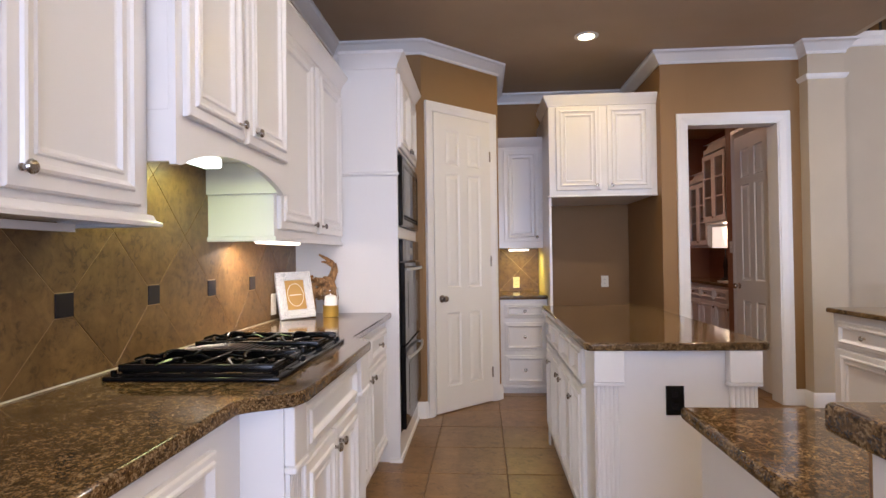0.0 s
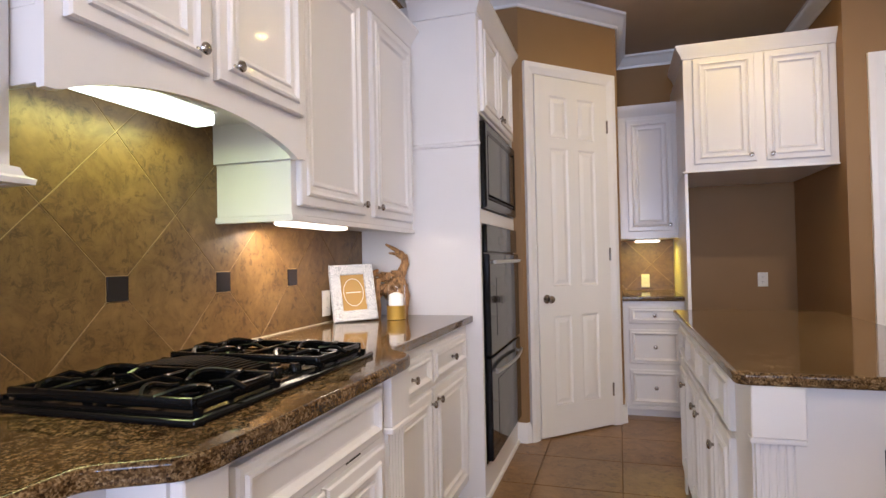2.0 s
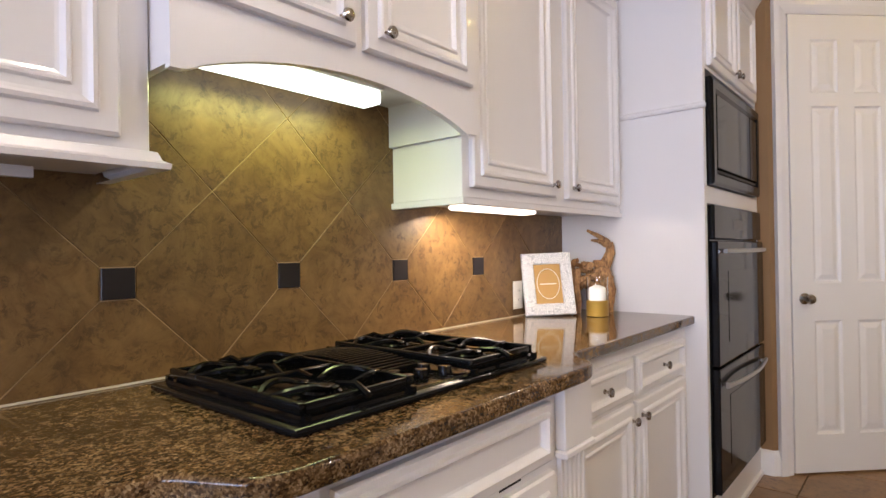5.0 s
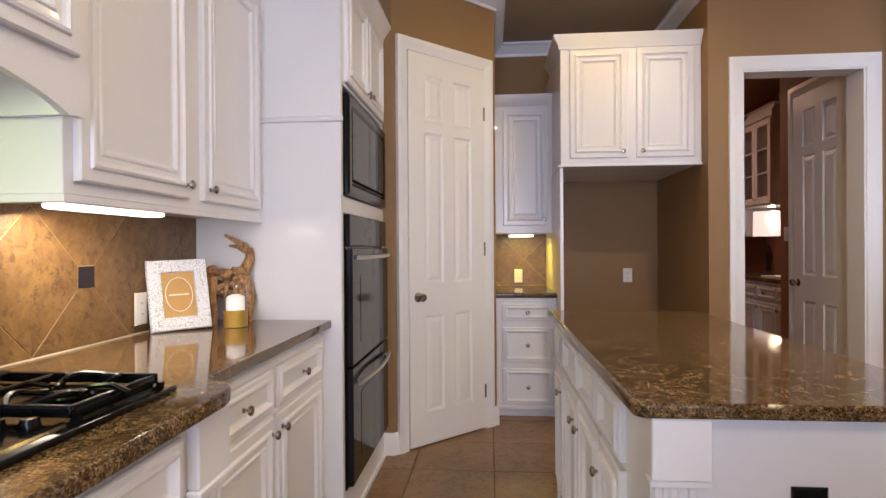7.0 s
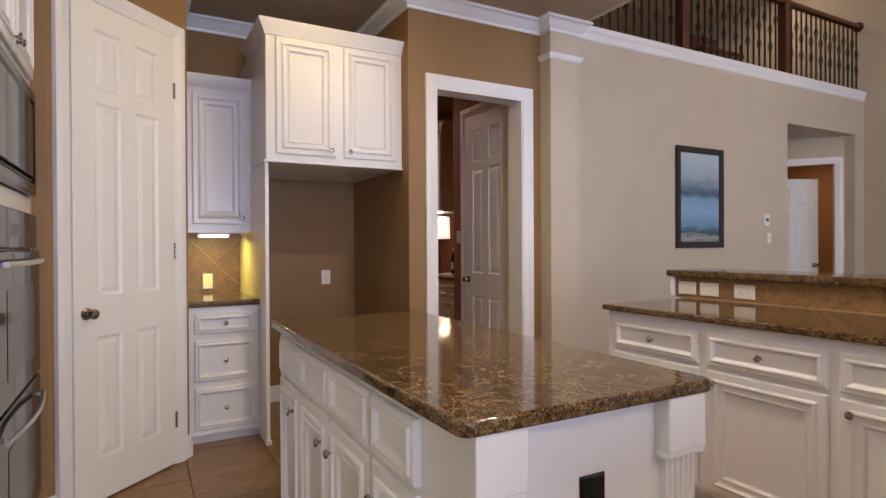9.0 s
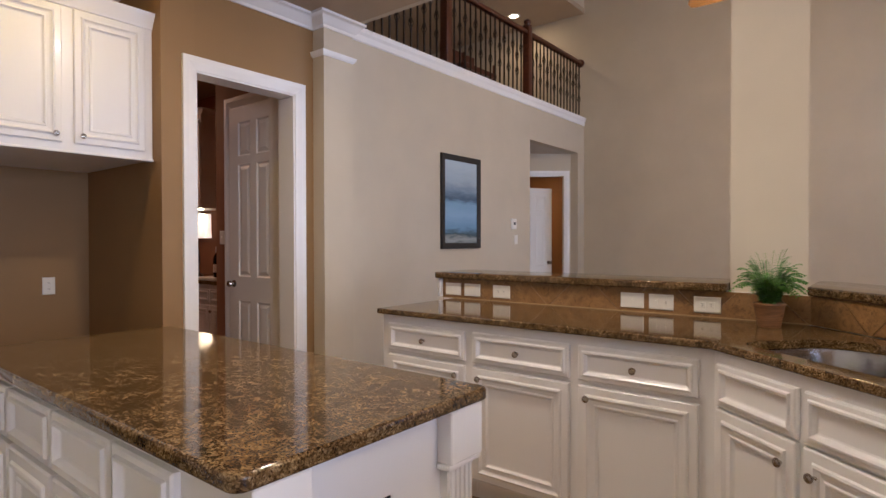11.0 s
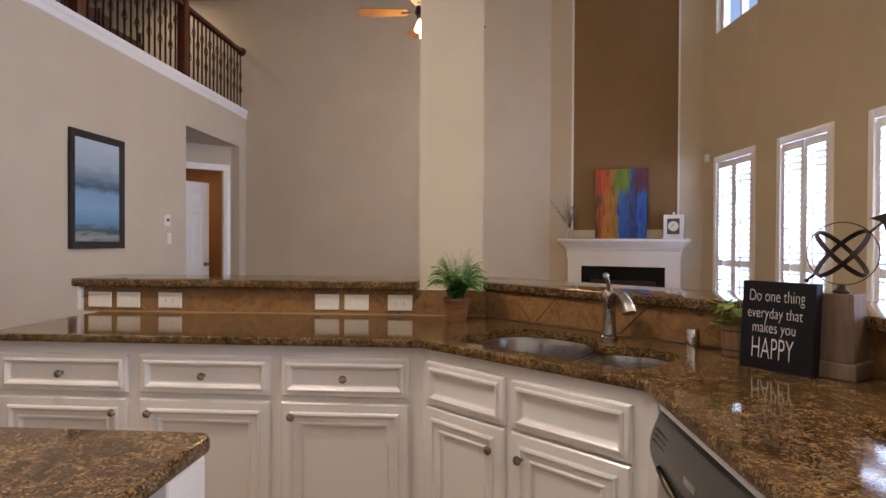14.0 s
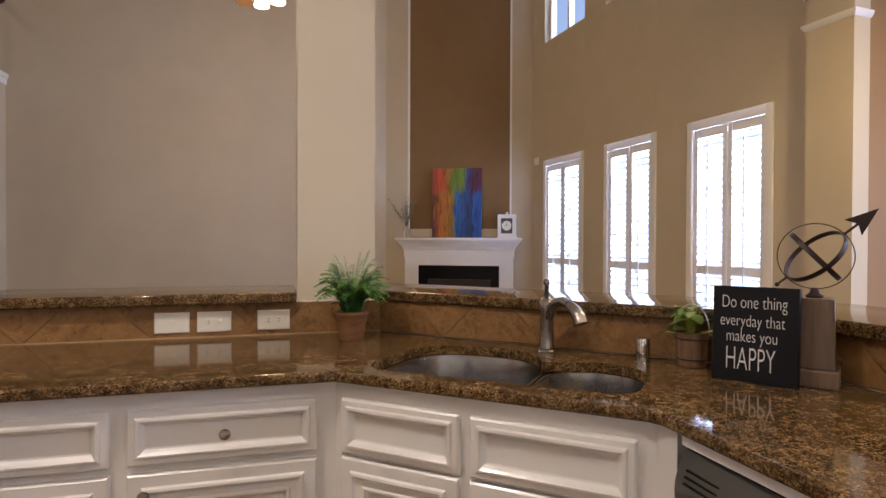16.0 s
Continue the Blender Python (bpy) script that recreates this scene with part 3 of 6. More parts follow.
def rect(x0, y0, x1, y1):
    return [(x0, y0), (x1, y0), (x1, y1), (x0, y1)]


# floor: one sheet under kitchen, hall and family room
floor = structure("floor", box(B(), -1.0, -2.9, -0.2, 10.8, 10.0, -0.009), FGROUT, "brown stone tile floor with narrow grout joints")
wall("wall_west", rect(-0.98, -2.85, -0.83, 4.95), 0, CH, KITCHEN, "brown painted kitchen wall")
wall("wall_pantry", [(-0.83, 4.82), (-0.12, 4.82), (0.50, 5.44), (0.50, 6.40), (0.38, 6.40), (0.38, 5.50), (-0.17, 4.95), (-0.83, 4.95)], 0, CH, KITCHEN, "brown painted wall around the corner pantry")
wall("wall_north", rect(0.38, 6.40, 2.0, 6.52), 0, CH, KITCHEN, "brown painted wall behind the refrigerator recess")
OPX0, OPX1, OPZ, OPY = 2.085, 2.838, 2.365, 5.275
wall("wall_opening_jamb_west", rect(1.875, OPY, OPX0, 6.40), 0, CH, KITCHEN, "brown painted wall beside the doorway")
wall("wall_opening_jamb_east", rect(OPX1, OPY, 3.01, 5.45), 0, CH, KITCHEN, "brown painted wall beside the doorway")
wall("wall_opening_header", rect(OPX0, OPY, OPX1, 5.42), OPZ, CH, KITCHEN, "brown painted wall above the doorway")
wall("wall_pilaster_north", rect(3.01, 5.15, 3.295, 5.70), 0, CH, LIVING, "beige pilaster at the end of the kitchen wall")
wall("wall_pilaster_south", turned(rect(3.505, -0.625, 3.81, -0.48)), 0, CH, LIVING, "beige pilaster beside the windows")
bm = prism(B(), [(3.24, 2.138), (3.45, 2.25), (3.45, 2.452), (3.24, 2.452)], 1.045, CH)
structure("column", bm, LIVING, "square beige painted column standing on the bar wall")
wall("beam_wall", rect(3.30, -1.10, 3.345, 5.58), CH, LH, LIVING, "beige wall above the kitchen edge")
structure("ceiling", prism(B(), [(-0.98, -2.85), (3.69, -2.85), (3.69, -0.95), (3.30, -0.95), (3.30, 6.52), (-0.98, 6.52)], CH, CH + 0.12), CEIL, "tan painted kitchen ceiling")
# breakfast end behind the first eye, unseen; its two windows are assumed
BX = [(-0.60, 1.30), (1.60, 2.30)]
wall("wall_south_left", rect(-0.98, -2.85, BX[0][0], -2.70), 0, CH, KITCHEN, "brown painted breakfast wall")
wall("wall_south_middle", rect(BX[0][1], -2.85, BX[1][0], -2.70), 0, CH, KITCHEN, "brown painted breakfast wall")
wall("wall_south_right", rect(BX[1][1], -2.85, 3.69, -2.70), 0, CH, KITCHEN, "brown painted breakfast wall")
for a, b in BX:
    wall("wall_south_sill", rect(a, -2.85, b, -2.70), 0, 0.70, KITCHEN, "brown painted wall under the breakfast window")
    wall("wall_south_header", rect(a, -2.85, b, -2.70), 2.40, CH, KITCHEN, "brown painted wall above the breakfast window")
wall("wall_breakfast_east", turned(rect(3.515, -2.60, 3.665, -0.625)), 0, CH, KITCHEN, "golden brown painted breakfast wall")

# family room
PY, FX, WY = 5.58, 8.5, -0.60
HX0, HX1, HZ = 6.82, 8.28, 2.64
wall("wall_picture", rect(3.295, PY, HX0, PY + 0.12), 0, 3.08, LIVING, "greyish beige wall with a framed picture")
wall("wall_picture_header", rect(HX0, PY, HX1, PY + 0.12), HZ, 3.08, LIVING, "beige wall above the hallway opening")
wall("wall_picture_end", rect(HX1, PY, FX, PY + 0.12), 0, 3.08, LIVING, "beige wall beside the hallway opening")
wall("wall_far", rect(FX, 1.16, FX + 0.15, PY + 0.12), 0, LH, LIVING, "tall beige wall of the family room")
wall("wall_far_gallery", rect(FX, PY + 0.12, FX + 0.15, 9.2), 3.08, LH, LIVING, "beige end wall of the gallery")
P0, P1 = Vector((7.6, -0.62)), Vector((8.5, 1.16))
DIR = (P1 - P0).normalized()
FP = facing(P1.x, P1.y, 0, -DIR.x, -DIR.y)      # local x from the far wall towards the windows
FL = (P1 - P0).length
if FP.col[2][0] > 0:
    FP = facing(P0.x, P0.y, 0, DIR.x, DIR.y)
NOUT = Vector(FP.col[2][:2])


def on_fp(s, out):
    """A point of the fireplace wall, s metres from the window wall, out metres before it."""
    p = P0 + DIR * s + NOUT * out
    return p.x, p.y


def fbox(bm, s0, s1, o0, o1, z0, z1):
    return prism(bm, [on_fp(s0, o0), on_fp(s1, o0), on_fp(s1, o1), on_fp(s0, o1)], z0, z1)


structure("wall_fireplace", fbox(B(), -0.02, FL + 0.02, -0.30, -0.03, 0, LH), LIVING, "corner wall above the fireplace")
structure("wall_fireplace_west", fbox(B(), 1.69, FL + 0.02, -0.03, 0, 0, LH), LIVING, "beige strip beside the dark fireplace panel")
structure("wall_fireplace_east", fbox(B(), -0.02, 0.29, -0.03, 0, 0, LH), LIVING, "beige strip beside the dark fireplace panel")
structure("wall_fireplace_panel", fbox(B(), 0.29, 1.69, -0.028, -0.018, 1.0, LH), NICHE, "dark brown painted panel above the mantel")
for s in (0.29, 1.665):
    structure("trim", fbox(B(), s, s + 0.025, -0.018, 0.004, 1.36, LH), TRIM, "white trim strip edging the brown panel")
structure("trim", fbox(B(), 0.315, 1.665, -0.018, -0.004, 1.36, 1.47), LIVING, "beige rail above the mantel shelf")

# window wall, with three tall windows and three high ones; it runs a few degrees off square
ZS, ZT, CS, CT = 0.45, 2.31, 3.77, 5.1
xs = [3.67] + [x for w in reversed(WINDOWS) for x in w] + [7.62]
for i in range(0, len(xs), 2):
    wall("wall_window_pier", turned(rect(xs[i], WY - 0.15, xs[i + 1], WY)), 0, LH, LIVING, "beige wall between the windows")
for a, b in WINDOWS:
    wall("wall_window_sill", turned(rect(a, WY - 0.15, b, WY)), 0, ZS, LIVING, "beige wall under the window")
    wall("wall_window_band", turned(rect(a, WY - 0.15, b, WY)), ZT, CS, LIVING, "beige wall between the lower and upper window")
    wall("wall_window_top", turned(rect(a, WY - 0.15, b, WY)), CT, LH, LIVING, "beige wall above the upper window")
structure("upper_ceiling", box(B(), 3.30, -1.2, LH, 9.0, 9.3, LH + 0.1), CEIL2, "pale ceiling of the two-storey room")


def window_unit(i, a, b):
    t = thing("window_%d" % i, (WT @ Vector(((a + b) / 2, WY, ZS)))[:], "tall white window with open louvred plantation shutters", "window", "windows of the family room", "structure")
    m = facing(a, WY, ZS, 1, 0)
    if m.col[2][1] < 0:
        m = facing(b, WY, ZS, -1, 0)
    m = WT @ m
    w, h = b - a, ZT - ZS
    bm = B()
    for (u0, v0, u1, v1) in ((0, 0, 0.06, h), (w - 0.06, 0, w, h), (0.06, 0, w - 0.06, 0.06), (0.06, h - 0.075, w - 0.06, h)):
        box(bm, u0, v0, -0.12, u1, v1, 0.018, 0.004, 1, m)
    part("window_frame", bm, TRIM, t, "white painted frame")
    part("window_sill", box(B(), -0.03, -0.03, 0.0, w + 0.03, 0.0, 0.05, 0.004, 1, m), TRIM, t)
    half = (w - 0.12) / 2
    for k in (0, 1):
        u0 = 0.06 + k * half + 0.002
        pw = half - 0.004
        sb = B()
        box(sb, u0, 0.06, -0.03, u0 + 0.045, h - 0.075, 0.0, 0.003, 1, m)
        box(sb, u0 + pw - 0.045, 0.06, -0.03, u0 + pw, h - 0.075, 0.0, 0.003, 1, m)
        for v0, v1 in ((0.06, 0.13), (0.58, 0.655), (h - 0.15, h - 0.075)):
            box(sb, u0 + 0.045, v0, -0.028, u0 + pw - 0.045, v1, -0.002, 0.002, 1, m)
        sh = part("shutter_panel", sb, SHUT, t)
        for v0, v1, tilt in ((0.13, 0.58, -30), (0.655, h - 0.15, -24)):
            n = int((v1 - v0) / 0.058)
            for q in range(n):
                v = v0 + (q + 0.5) * (v1 - v0) / n
                mm = m @ at(u0 + 0.046, v, -0.015) @ pose(0, 0, 0, tilt, 0, 0)
                part("slat", box(B(), 0, -0.0035, -0.030, pw - 0.092, 0.0035, 0.030, 0, 1, mm), SLAT, sh)
        part("tilt_rod", box(B(), u0 + pw / 2 - 0.006, 0.16, 0.016, u0 + pw / 2 + 0.006, h - 0.18, 0.026, 0, 1, m), SHUT, sh)
    t2 = thing("window_%d" % (i + 3), (WT @ Vector(((a + b) / 2, WY, CS)))[:], "high white-framed window near the ceiling", "window", "upper windows of the family room", "structure")
    m2 = m @ at(0, CS - ZS, 0)
    bm = B()
    h2 = CT - CS
    for (u0, v0, u1, v1) in ((0, 0, 0.05, h2), (w - 0.05, 0, w, h2), (0.05, 0, w - 0.05, 0.05), (0.05, h2 - 0.05, w - 0.05, h2), (w / 2 - 0.015, 0.05, w / 2 + 0.015, h2 - 0.05)):
        box(bm, u0, v0, -0.14, u1, v1, -0.06, 0.003, 1, m2)
    part("window_frame", bm, TRIM, t2)


for i, (a, b) in enumerate(WINDOWS):
    window_unit(i + 1, a, b)

# gallery above the picture wall
structure("gallery_floor", box(B(), 3.345, PY, 3.08, FX, 9.2, 3.20), CEIL2, "upper gallery floor")
# back wall takes the kitchen brown, darker than the other gallery walls
structure("wall_gallery_back", box(B(), 3.40, 9.2, 0, FX + 0.15, 9.35, LH), KITCHEN, "brown wall at the back of the gallery")
structure("wall_gallery_west", box(B(), 3.20, PY, 3.08, 3.345, 9.2, LH), LIVING, "beige end wall of the gallery")
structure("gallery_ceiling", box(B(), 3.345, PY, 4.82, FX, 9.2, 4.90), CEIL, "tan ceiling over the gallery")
structure("wall_gallery_header", box(B(), 3.345, PY, 4.90, FX, PY + 0.12, LH), LIVING, "beige wall above the gallery opening")
structure("trim", sweep(B(), [(3.35, PY), (FX, PY)][::-1], [(0, 3.077), (0.012, 3.085), (0.016, 3.135), (0.030, 3.16), (0.034, 3.20), (0, 3.20)]), TRIM, "white trim board along the gallery edge")

# hallway niche under the gallery with its slanting door wall
wall("wall_hall_west", rect(HX0 - 0.12, PY + 0.12, HX0, 7.6), 0, 3.08, LIVING, "beige hallway wall")
structure("hall_ceiling", box(B(), HX0, PY + 0.12, HZ, HX1, 7.6, HZ + 0.04), CEIL2, "hallway ceiling")
HD = facing(8.28, 5.70, 0, -0.62, 0.78)
if HD.col[2][0] > 0:
    HD = facing(8.28 - 0.62 * 1.4, 5.70 + 0.78 * 1.4, 0, 0.62, -0.78)
HDW = 1.4


def hd(s):
    """Distance from the east end of the slanting wall as a local x of HD."""
    return HDW - s if HD.translation[0] < 8 else s


bm = B()
u0, u1 = sorted((hd(0.11), hd(0.90)))
box(bm, min(hd(0), hd(0.11)), 0, -0.10, max(hd(0), hd(0.11)), HZ, 0, 0, 1, HD)
box(bm, min(hd(0.90), hd(HDW)), 0, -0.10, max(hd(0.90), hd(HDW)), HZ, 0, 0, 1, HD)
box(bm, u0, 2.29, -0.10, u1, HZ, 0, 0, 1, HD)
structure("wall_hall_slant", bm, LIVING, "beige hallway wall with a doorway")
structure("door_frame_2", casing(B(), HD @ at(u0, 0, 0), u1 - u0, 2.29, 0.085, 0.02), TRIM, "white casing of the study doorway")
structure("wall_study", box(B(), 7.2, 7.9, 0, 10.2, 8.0, 3.0), RUST, "rust painted study wall")
structure("wall_study_side", box(B(), 9.6, 5.72, 0, 9.7, 7.9, 3.0), RUST, "rust painted study wall")
structure("wall_study_south", box(B(), 8.65, 5.60, 0, 9.7, 5.70, 3.0), RUST, "rust painted study wall")
structure("study_ceiling", box(B(), 7.4, 5.72, 2.70, 9.6, 7.9, 2.75), CEIL2, "study ceiling")
# added fill to brighten the study walls, no fixture behind it
area("study_fill", look((8.7, 6.7, 2.55), (8.7, 6.7, 0)), 0.3, 0.3, 9, WARM, 'DISK')
t = thing("door_3", (HD @ Vector((hd(0.88), 0, 0)))[:], "white six-panel door standing ajar", "door", "", "structure")
hinge = HD @ Vector((hd(0.89), 0, -0.05))
tip = HD @ Vector((hd(0.25), 0, -0.34))
dm = facing(hinge.x, hinge.y, 0.01, tip.x - hinge.x, tip.y - hinge.y)
flip = dm.col[2].to_3d().dot(Vector((-0.78, -0.62, 0))) < 0
if flip:
    dm = facing(tip.x, tip.y, 0.01, hinge.x - tip.x, hinge.y - tip.y)
dw = (tip - hinge).to_2d().length
six_panel(t, dm, dw, 2.12, DOOR_WHITE, 0.035, 0.06 if flip else dw - 0.06, 0.95)

# pantry hall seen through the doorway
wall("wall_hall_door", rect(2.92, 5.45, 3.05, 6.50), 0, CH, HALLP, "dark brown hall wall with a white door")
wall("wall_hall_return", rect(3.05, 6.40, 3.75, 6.50), 0, CH, HALLP, "dark brown return wall")
wall("wall_butler_east", rect(3.75, 6.40, 3.85, 9.2), 0, CH, HALLP, "dark brown wall behind the hall cabinets")
wall("wall_butler_north", rect(1.2, 9.1, 3.75, 9.2), 0, CH, HALLP, "dark brown wall at the end of the hall")
wall("wall_hall_west_2", rect(1.2, 6.52, 1.32, 9.1), 0, CH, HALLP, "dark brown hall wall")
wall("wall_hall_back", rect(1.32, 6.52, 2.0, 6.60), 0, CH, HALLP, "dark brown hall wall")
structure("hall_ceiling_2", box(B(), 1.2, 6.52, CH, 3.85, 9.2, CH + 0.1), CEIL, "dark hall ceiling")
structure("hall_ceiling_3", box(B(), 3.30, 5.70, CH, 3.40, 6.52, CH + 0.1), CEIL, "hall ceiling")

# crown mouldings, baseboards, casings
CROWN = [(0, CH - 0.105), (0.012, CH - 0.105), (0.016, CH - 0.085), (0.030, CH - 0.072), (0.055, CH - 0.035), (0.066, CH - 0.022), (0.078, CH - 0.018), (0.080, CH - 0.001), (0, CH - 0.001)]


def mould(name, path, prof, label):
    """The room lies to the right of the walk along the path."""
    return structure(name, sweep(B(), path[::-1], prof), TRIM, label, 35)


mould("crown_moulding", [(-0.83, -2.70), (-0.83, 4.82), (-0.12, 4.82), (0.50, 5.44), (0.50, 6.40), (1.875, 6.40), (1.875, OPY), (3.01, OPY), (3.01, 5.15), (3.295, 5.15), (3.295, 5.58)], CROWN, "white crown moulding around the kitchen ceiling")
CAP = [(0, 2.675), (0.010, 2.68), (0.022, 2.70), (0.026, 2.715), (0, 2.718)]
mould("pilaster_cap", [(3.01, OPY), (3.01, 5.15), (3.295, 5.15), (3.295, 5.58)], CAP, "white necking band on the pilaster")
mould("pilaster_cap_2", turned([(3.81, WY), (3.81, -0.48), (3.505, -0.48), (3.505, -0.625)]), CAP, "white necking band on the pilaster")
mould("crown_moulding_2", turned([(3.81, WY), (3.81, -0.48), (3.505, -0.48), (3.505, -0.625)]), CROWN, "white crown on the pilaster by the windows")
BASE = [(0, 0), (0.018, 0), (0.018, 0.085), (0.014, 0.095), (0.014, 0.105), (0.006, 0.125), (0, 0.13)]
mould("baseboard", [(-0.19, 4.82), (-0.12, 4.82), (-0.10, 4.84)], BASE, "white baseboard beside the pantry door")
mould("baseboard", [(0.47, 5.41), (0.50, 5.44), (0.50, 5.62)], BASE, "white baseboard beside the pantry door")
mould("baseboard", [(0.95, 6.40), (1.875, 6.40), (1.875, OPY), (2.0, OPY)], BASE, "white baseboard of the refrigerator recess")
mould("baseboard", [(2.924, OPY), (3.01, OPY), (3.01, 5.15), (3.295, 5.15), (3.295, PY), (HX0, PY)], BASE, "white baseboard around the pilaster")
mould("baseboard", [(2.92, 6.25), (2.92, 6.50)][::-1], BASE, "white hall baseboard")
structure("door_frame_1", casing(B(), facing(OPX0, OPY, 0, 1, 0), OPX1 - OPX0, OPZ, 0.085, 0.022), TRIM, "white casing of the hall doorway")
bm = B()
box(bm, OPX0, OPY - 0.004, 0, OPX0 + 0.012, 5.424, OPZ)
box(bm, OPX1 - 0.012, OPY - 0.004, 0, OPX1, 5.45, OPZ)
box(bm, OPX0 + 0.012, OPY - 0.004, OPZ - 0.012, OPX1 - 0.012, 5.424, OPZ)
structure("door_jamb_1", bm, TRIM, "white jamb lining of the doorway")

# pantry door on the slanting wall
PM = facing(-0.12, 4.82, 0, 1, 1)
DW, DH = 0.64, 2.44
d0 = 0.110
t = thing("door_1", (PM @ Vector((d0, 0, 0)))[:], "closed white six-panel pantry door with a nickel knob", "door", "", "structure")
six_panel(t, PM @ at(d0, 0.012, -0.015), DW, DH - 0.012, DOOR_WHITE, 0.035, 0.065, 0.92, DW - 0.004)
structure("door_frame_3", casing(B(), PM @ at(d0 - 0.006, 0, 0), DW + 0.012, DH + 0.006, 0.075, 0.026), TRIM, "white casing of the pantry door")

# hall door on the right-hand hall wall
t = thing("door_2", (2.92, 5.9, 0), "white six-panel hall door with a nickel knob", "door", "", "structure")
HM = facing(2.92, 6.24, 0, 0, -1)
six_panel(t, HM @ at(0, 0.012, 0.001), 0.70, 2.40, DOOR_WHITE, 0.025, 0.065, 0.93)
structure("door_frame_4", casing(B(), HM @ at(-0.004, 0, 0.0), 0.708, 2.42, 0.085, 0.022), TRIM, "white casing of the hall door")


# ---------------------------------------------------------------- kitchen, west side
def cab(name, loc, label, group=""):
    return thing(name, loc, label, "cabinet", group)


def fluted(bm, m, w, h, n=5, up=0.012):
    """A pilaster board with upright flutes, in one piece."""
    step = w / (2 * n + 1)
    out = [(0, 0)]
    for i in range(n + 1):
        out += [(2 * i * step, up), ((2 * i + 1) * step, up)]
        if i < n:
            out += [((2 * i + 1.3) * step, up - 0.004), ((2 * i + 1.7) * step, up - 0.004)]
    out.append((w, 0))
    a = [bm.verts.new(m @ Vector((u, 0, z))) for u, z in out]
    b = [bm.verts.new(m @ Vector((u, h, z))) for u, z in out]
    bm.faces.new(a), bm.faces.new(b[::-1])
    for i in range(len(out)):
        j = (i + 1) % len(out)
        bm.faces.new((a[i], a[j], b[j], b[i]))
    return bm


LOWER, UPPER = "white base cabinets", "white wall cabinets"
WX = -0.829
# base cabinets along the west wall: (y0, y1, face x, doors)
def base_unit(y0, y1, fx, label, drawers, doors, knob_side):
    c = cab("base_cabinet", ((WX + fx) / 2, (y0 + y1) / 2, 0), label, LOWER)
    bm = B()
    box(bm, WX, y0, 0.10, fx, y1, 0.892)
    part("body", bm, WHITE, c)
    part("toe_kick", box(B(), WX, y0 + 0.002, 0, fx - 0.06, y1 - 0.002, 0.099), WHITE, c)
    for a, b, z0, z1, k in drawers:
        drawer(c, facing(fx, a, z0, 0, 1), b - a, z1 - z0, k)
    for (a, b, z0, z1), s in zip(doors, knob_side):
        cabinet_door(c, facing(fx, a, z0, 0, 1), b - a, z1 - z0, ((b - a) - 0.03 if s else 0.03, z1 - z0 - 0.05))
    return c


base_unit(-0.30, 0.55, -0.28, "white raised-panel base cabinet under the granite counter", [(-0.27, 0.52, 0.70, 0.84, True)], [(-0.27, 0.12, 0.13, 0.68), (0.13, 0.52, 0.13, 0.68)], (1, 0))
base_unit(0.55, 1.22, -0.28, "white raised-panel base cabinet under the granite counter", [(0.58, 1.19, 0.70, 0.84, True)], [(0.58, 0.88, 0.13, 0.68), (0.89, 1.19, 0.13, 0.68)], (1, 0))
base_unit(1.22, 1.80, -0.28, "white base cabinet with three raised-panel drawers", [(1.25, 1.64, 0.70, 0.84, True), (1.25, 1.64, 0.42, 0.68, True), (1.25, 1.64, 0.13, 0.40, True)], [], ())
c = base_unit(1.80, 2.75, -0.165, "white cooktop base cabinet bumped out with fluted pilasters", [(1.94, 2.56, 0.73, 0.865, False)], [(1.92, 2.24, 0.13, 0.705), (2.25, 2.57, 0.13, 0.705)], (1, 0))
for a, b in ((1.805, 1.905), (2.60, 2.74)):
    m = facing(-0.165, a, 0, 0, 1)
    p = part("pilaster", fluted(B(), m @ at(0.008, 0.10, 0), b - a - 0.016, 0.62), WHITE, c, "fluted white pilaster")
    part("block", box(B(), 0, 0.74, 0, b - a, 0.892, 0.028, 0.003, 1, m), WHITE, p)
    part("cap_moulding", box(B(), -0.006, 0.722, 0, b - a + 0.006, 0.74, 0.034, 0.004, 1, m), WHITE, p)
for y in (2.09, 2.41):
    part("slot", box(B(), -0.165, y - 0.04, 0.7155, -0.1635, y + 0.04, 0.7195), DARKG, c)
base_unit(2.75, 3.87, -0.262, "white raised-panel base cabinet with two drawers and doors", [(2.805, 3.275, 0.71, 0.845, True), (3.305, 3.80, 0.71, 0.845, True)], [(2.805, 3.275, 0.13, 0.69), (3.305, 3.80, 0.13, 0.69)], (1, 0))

# granite worktop with the bump-out in front of the cooktop
def ogee(p, q, n=8):
    """A soft S from p to q, leaving and arriving along y."""
    out = []
    for i in range(1, n):
        k = i / n
        s = k * k * (3 - 2 * k)
        out.append((p[0] + (q[0] - p[0]) * s, p[1] + (q[1] - p[1]) * k))
    return out


west_top = [(-0.818, -0.32), (-0.250, -0.32), (-0.250, 1.72)] + ogee((-0.250, 1.72), (-0.128, 1.815)) + [(-0.122, 1.83), (-0.115, 1.86), (-0.110, 2.27), (-0.112, 2.665), (-0.118, 2.70)] + ogee((-0.122, 2.71), (-0.220, 2.825)) + [(-0.223, 2.84), (-0.223, 3.868), (-0.818, 3.868)]
solo("countertop", slab(B(), west_top, 0.893, 0.930), GRANITE, "polished brown speckled granite counter with an eased edge", "countertop", smooth=40)

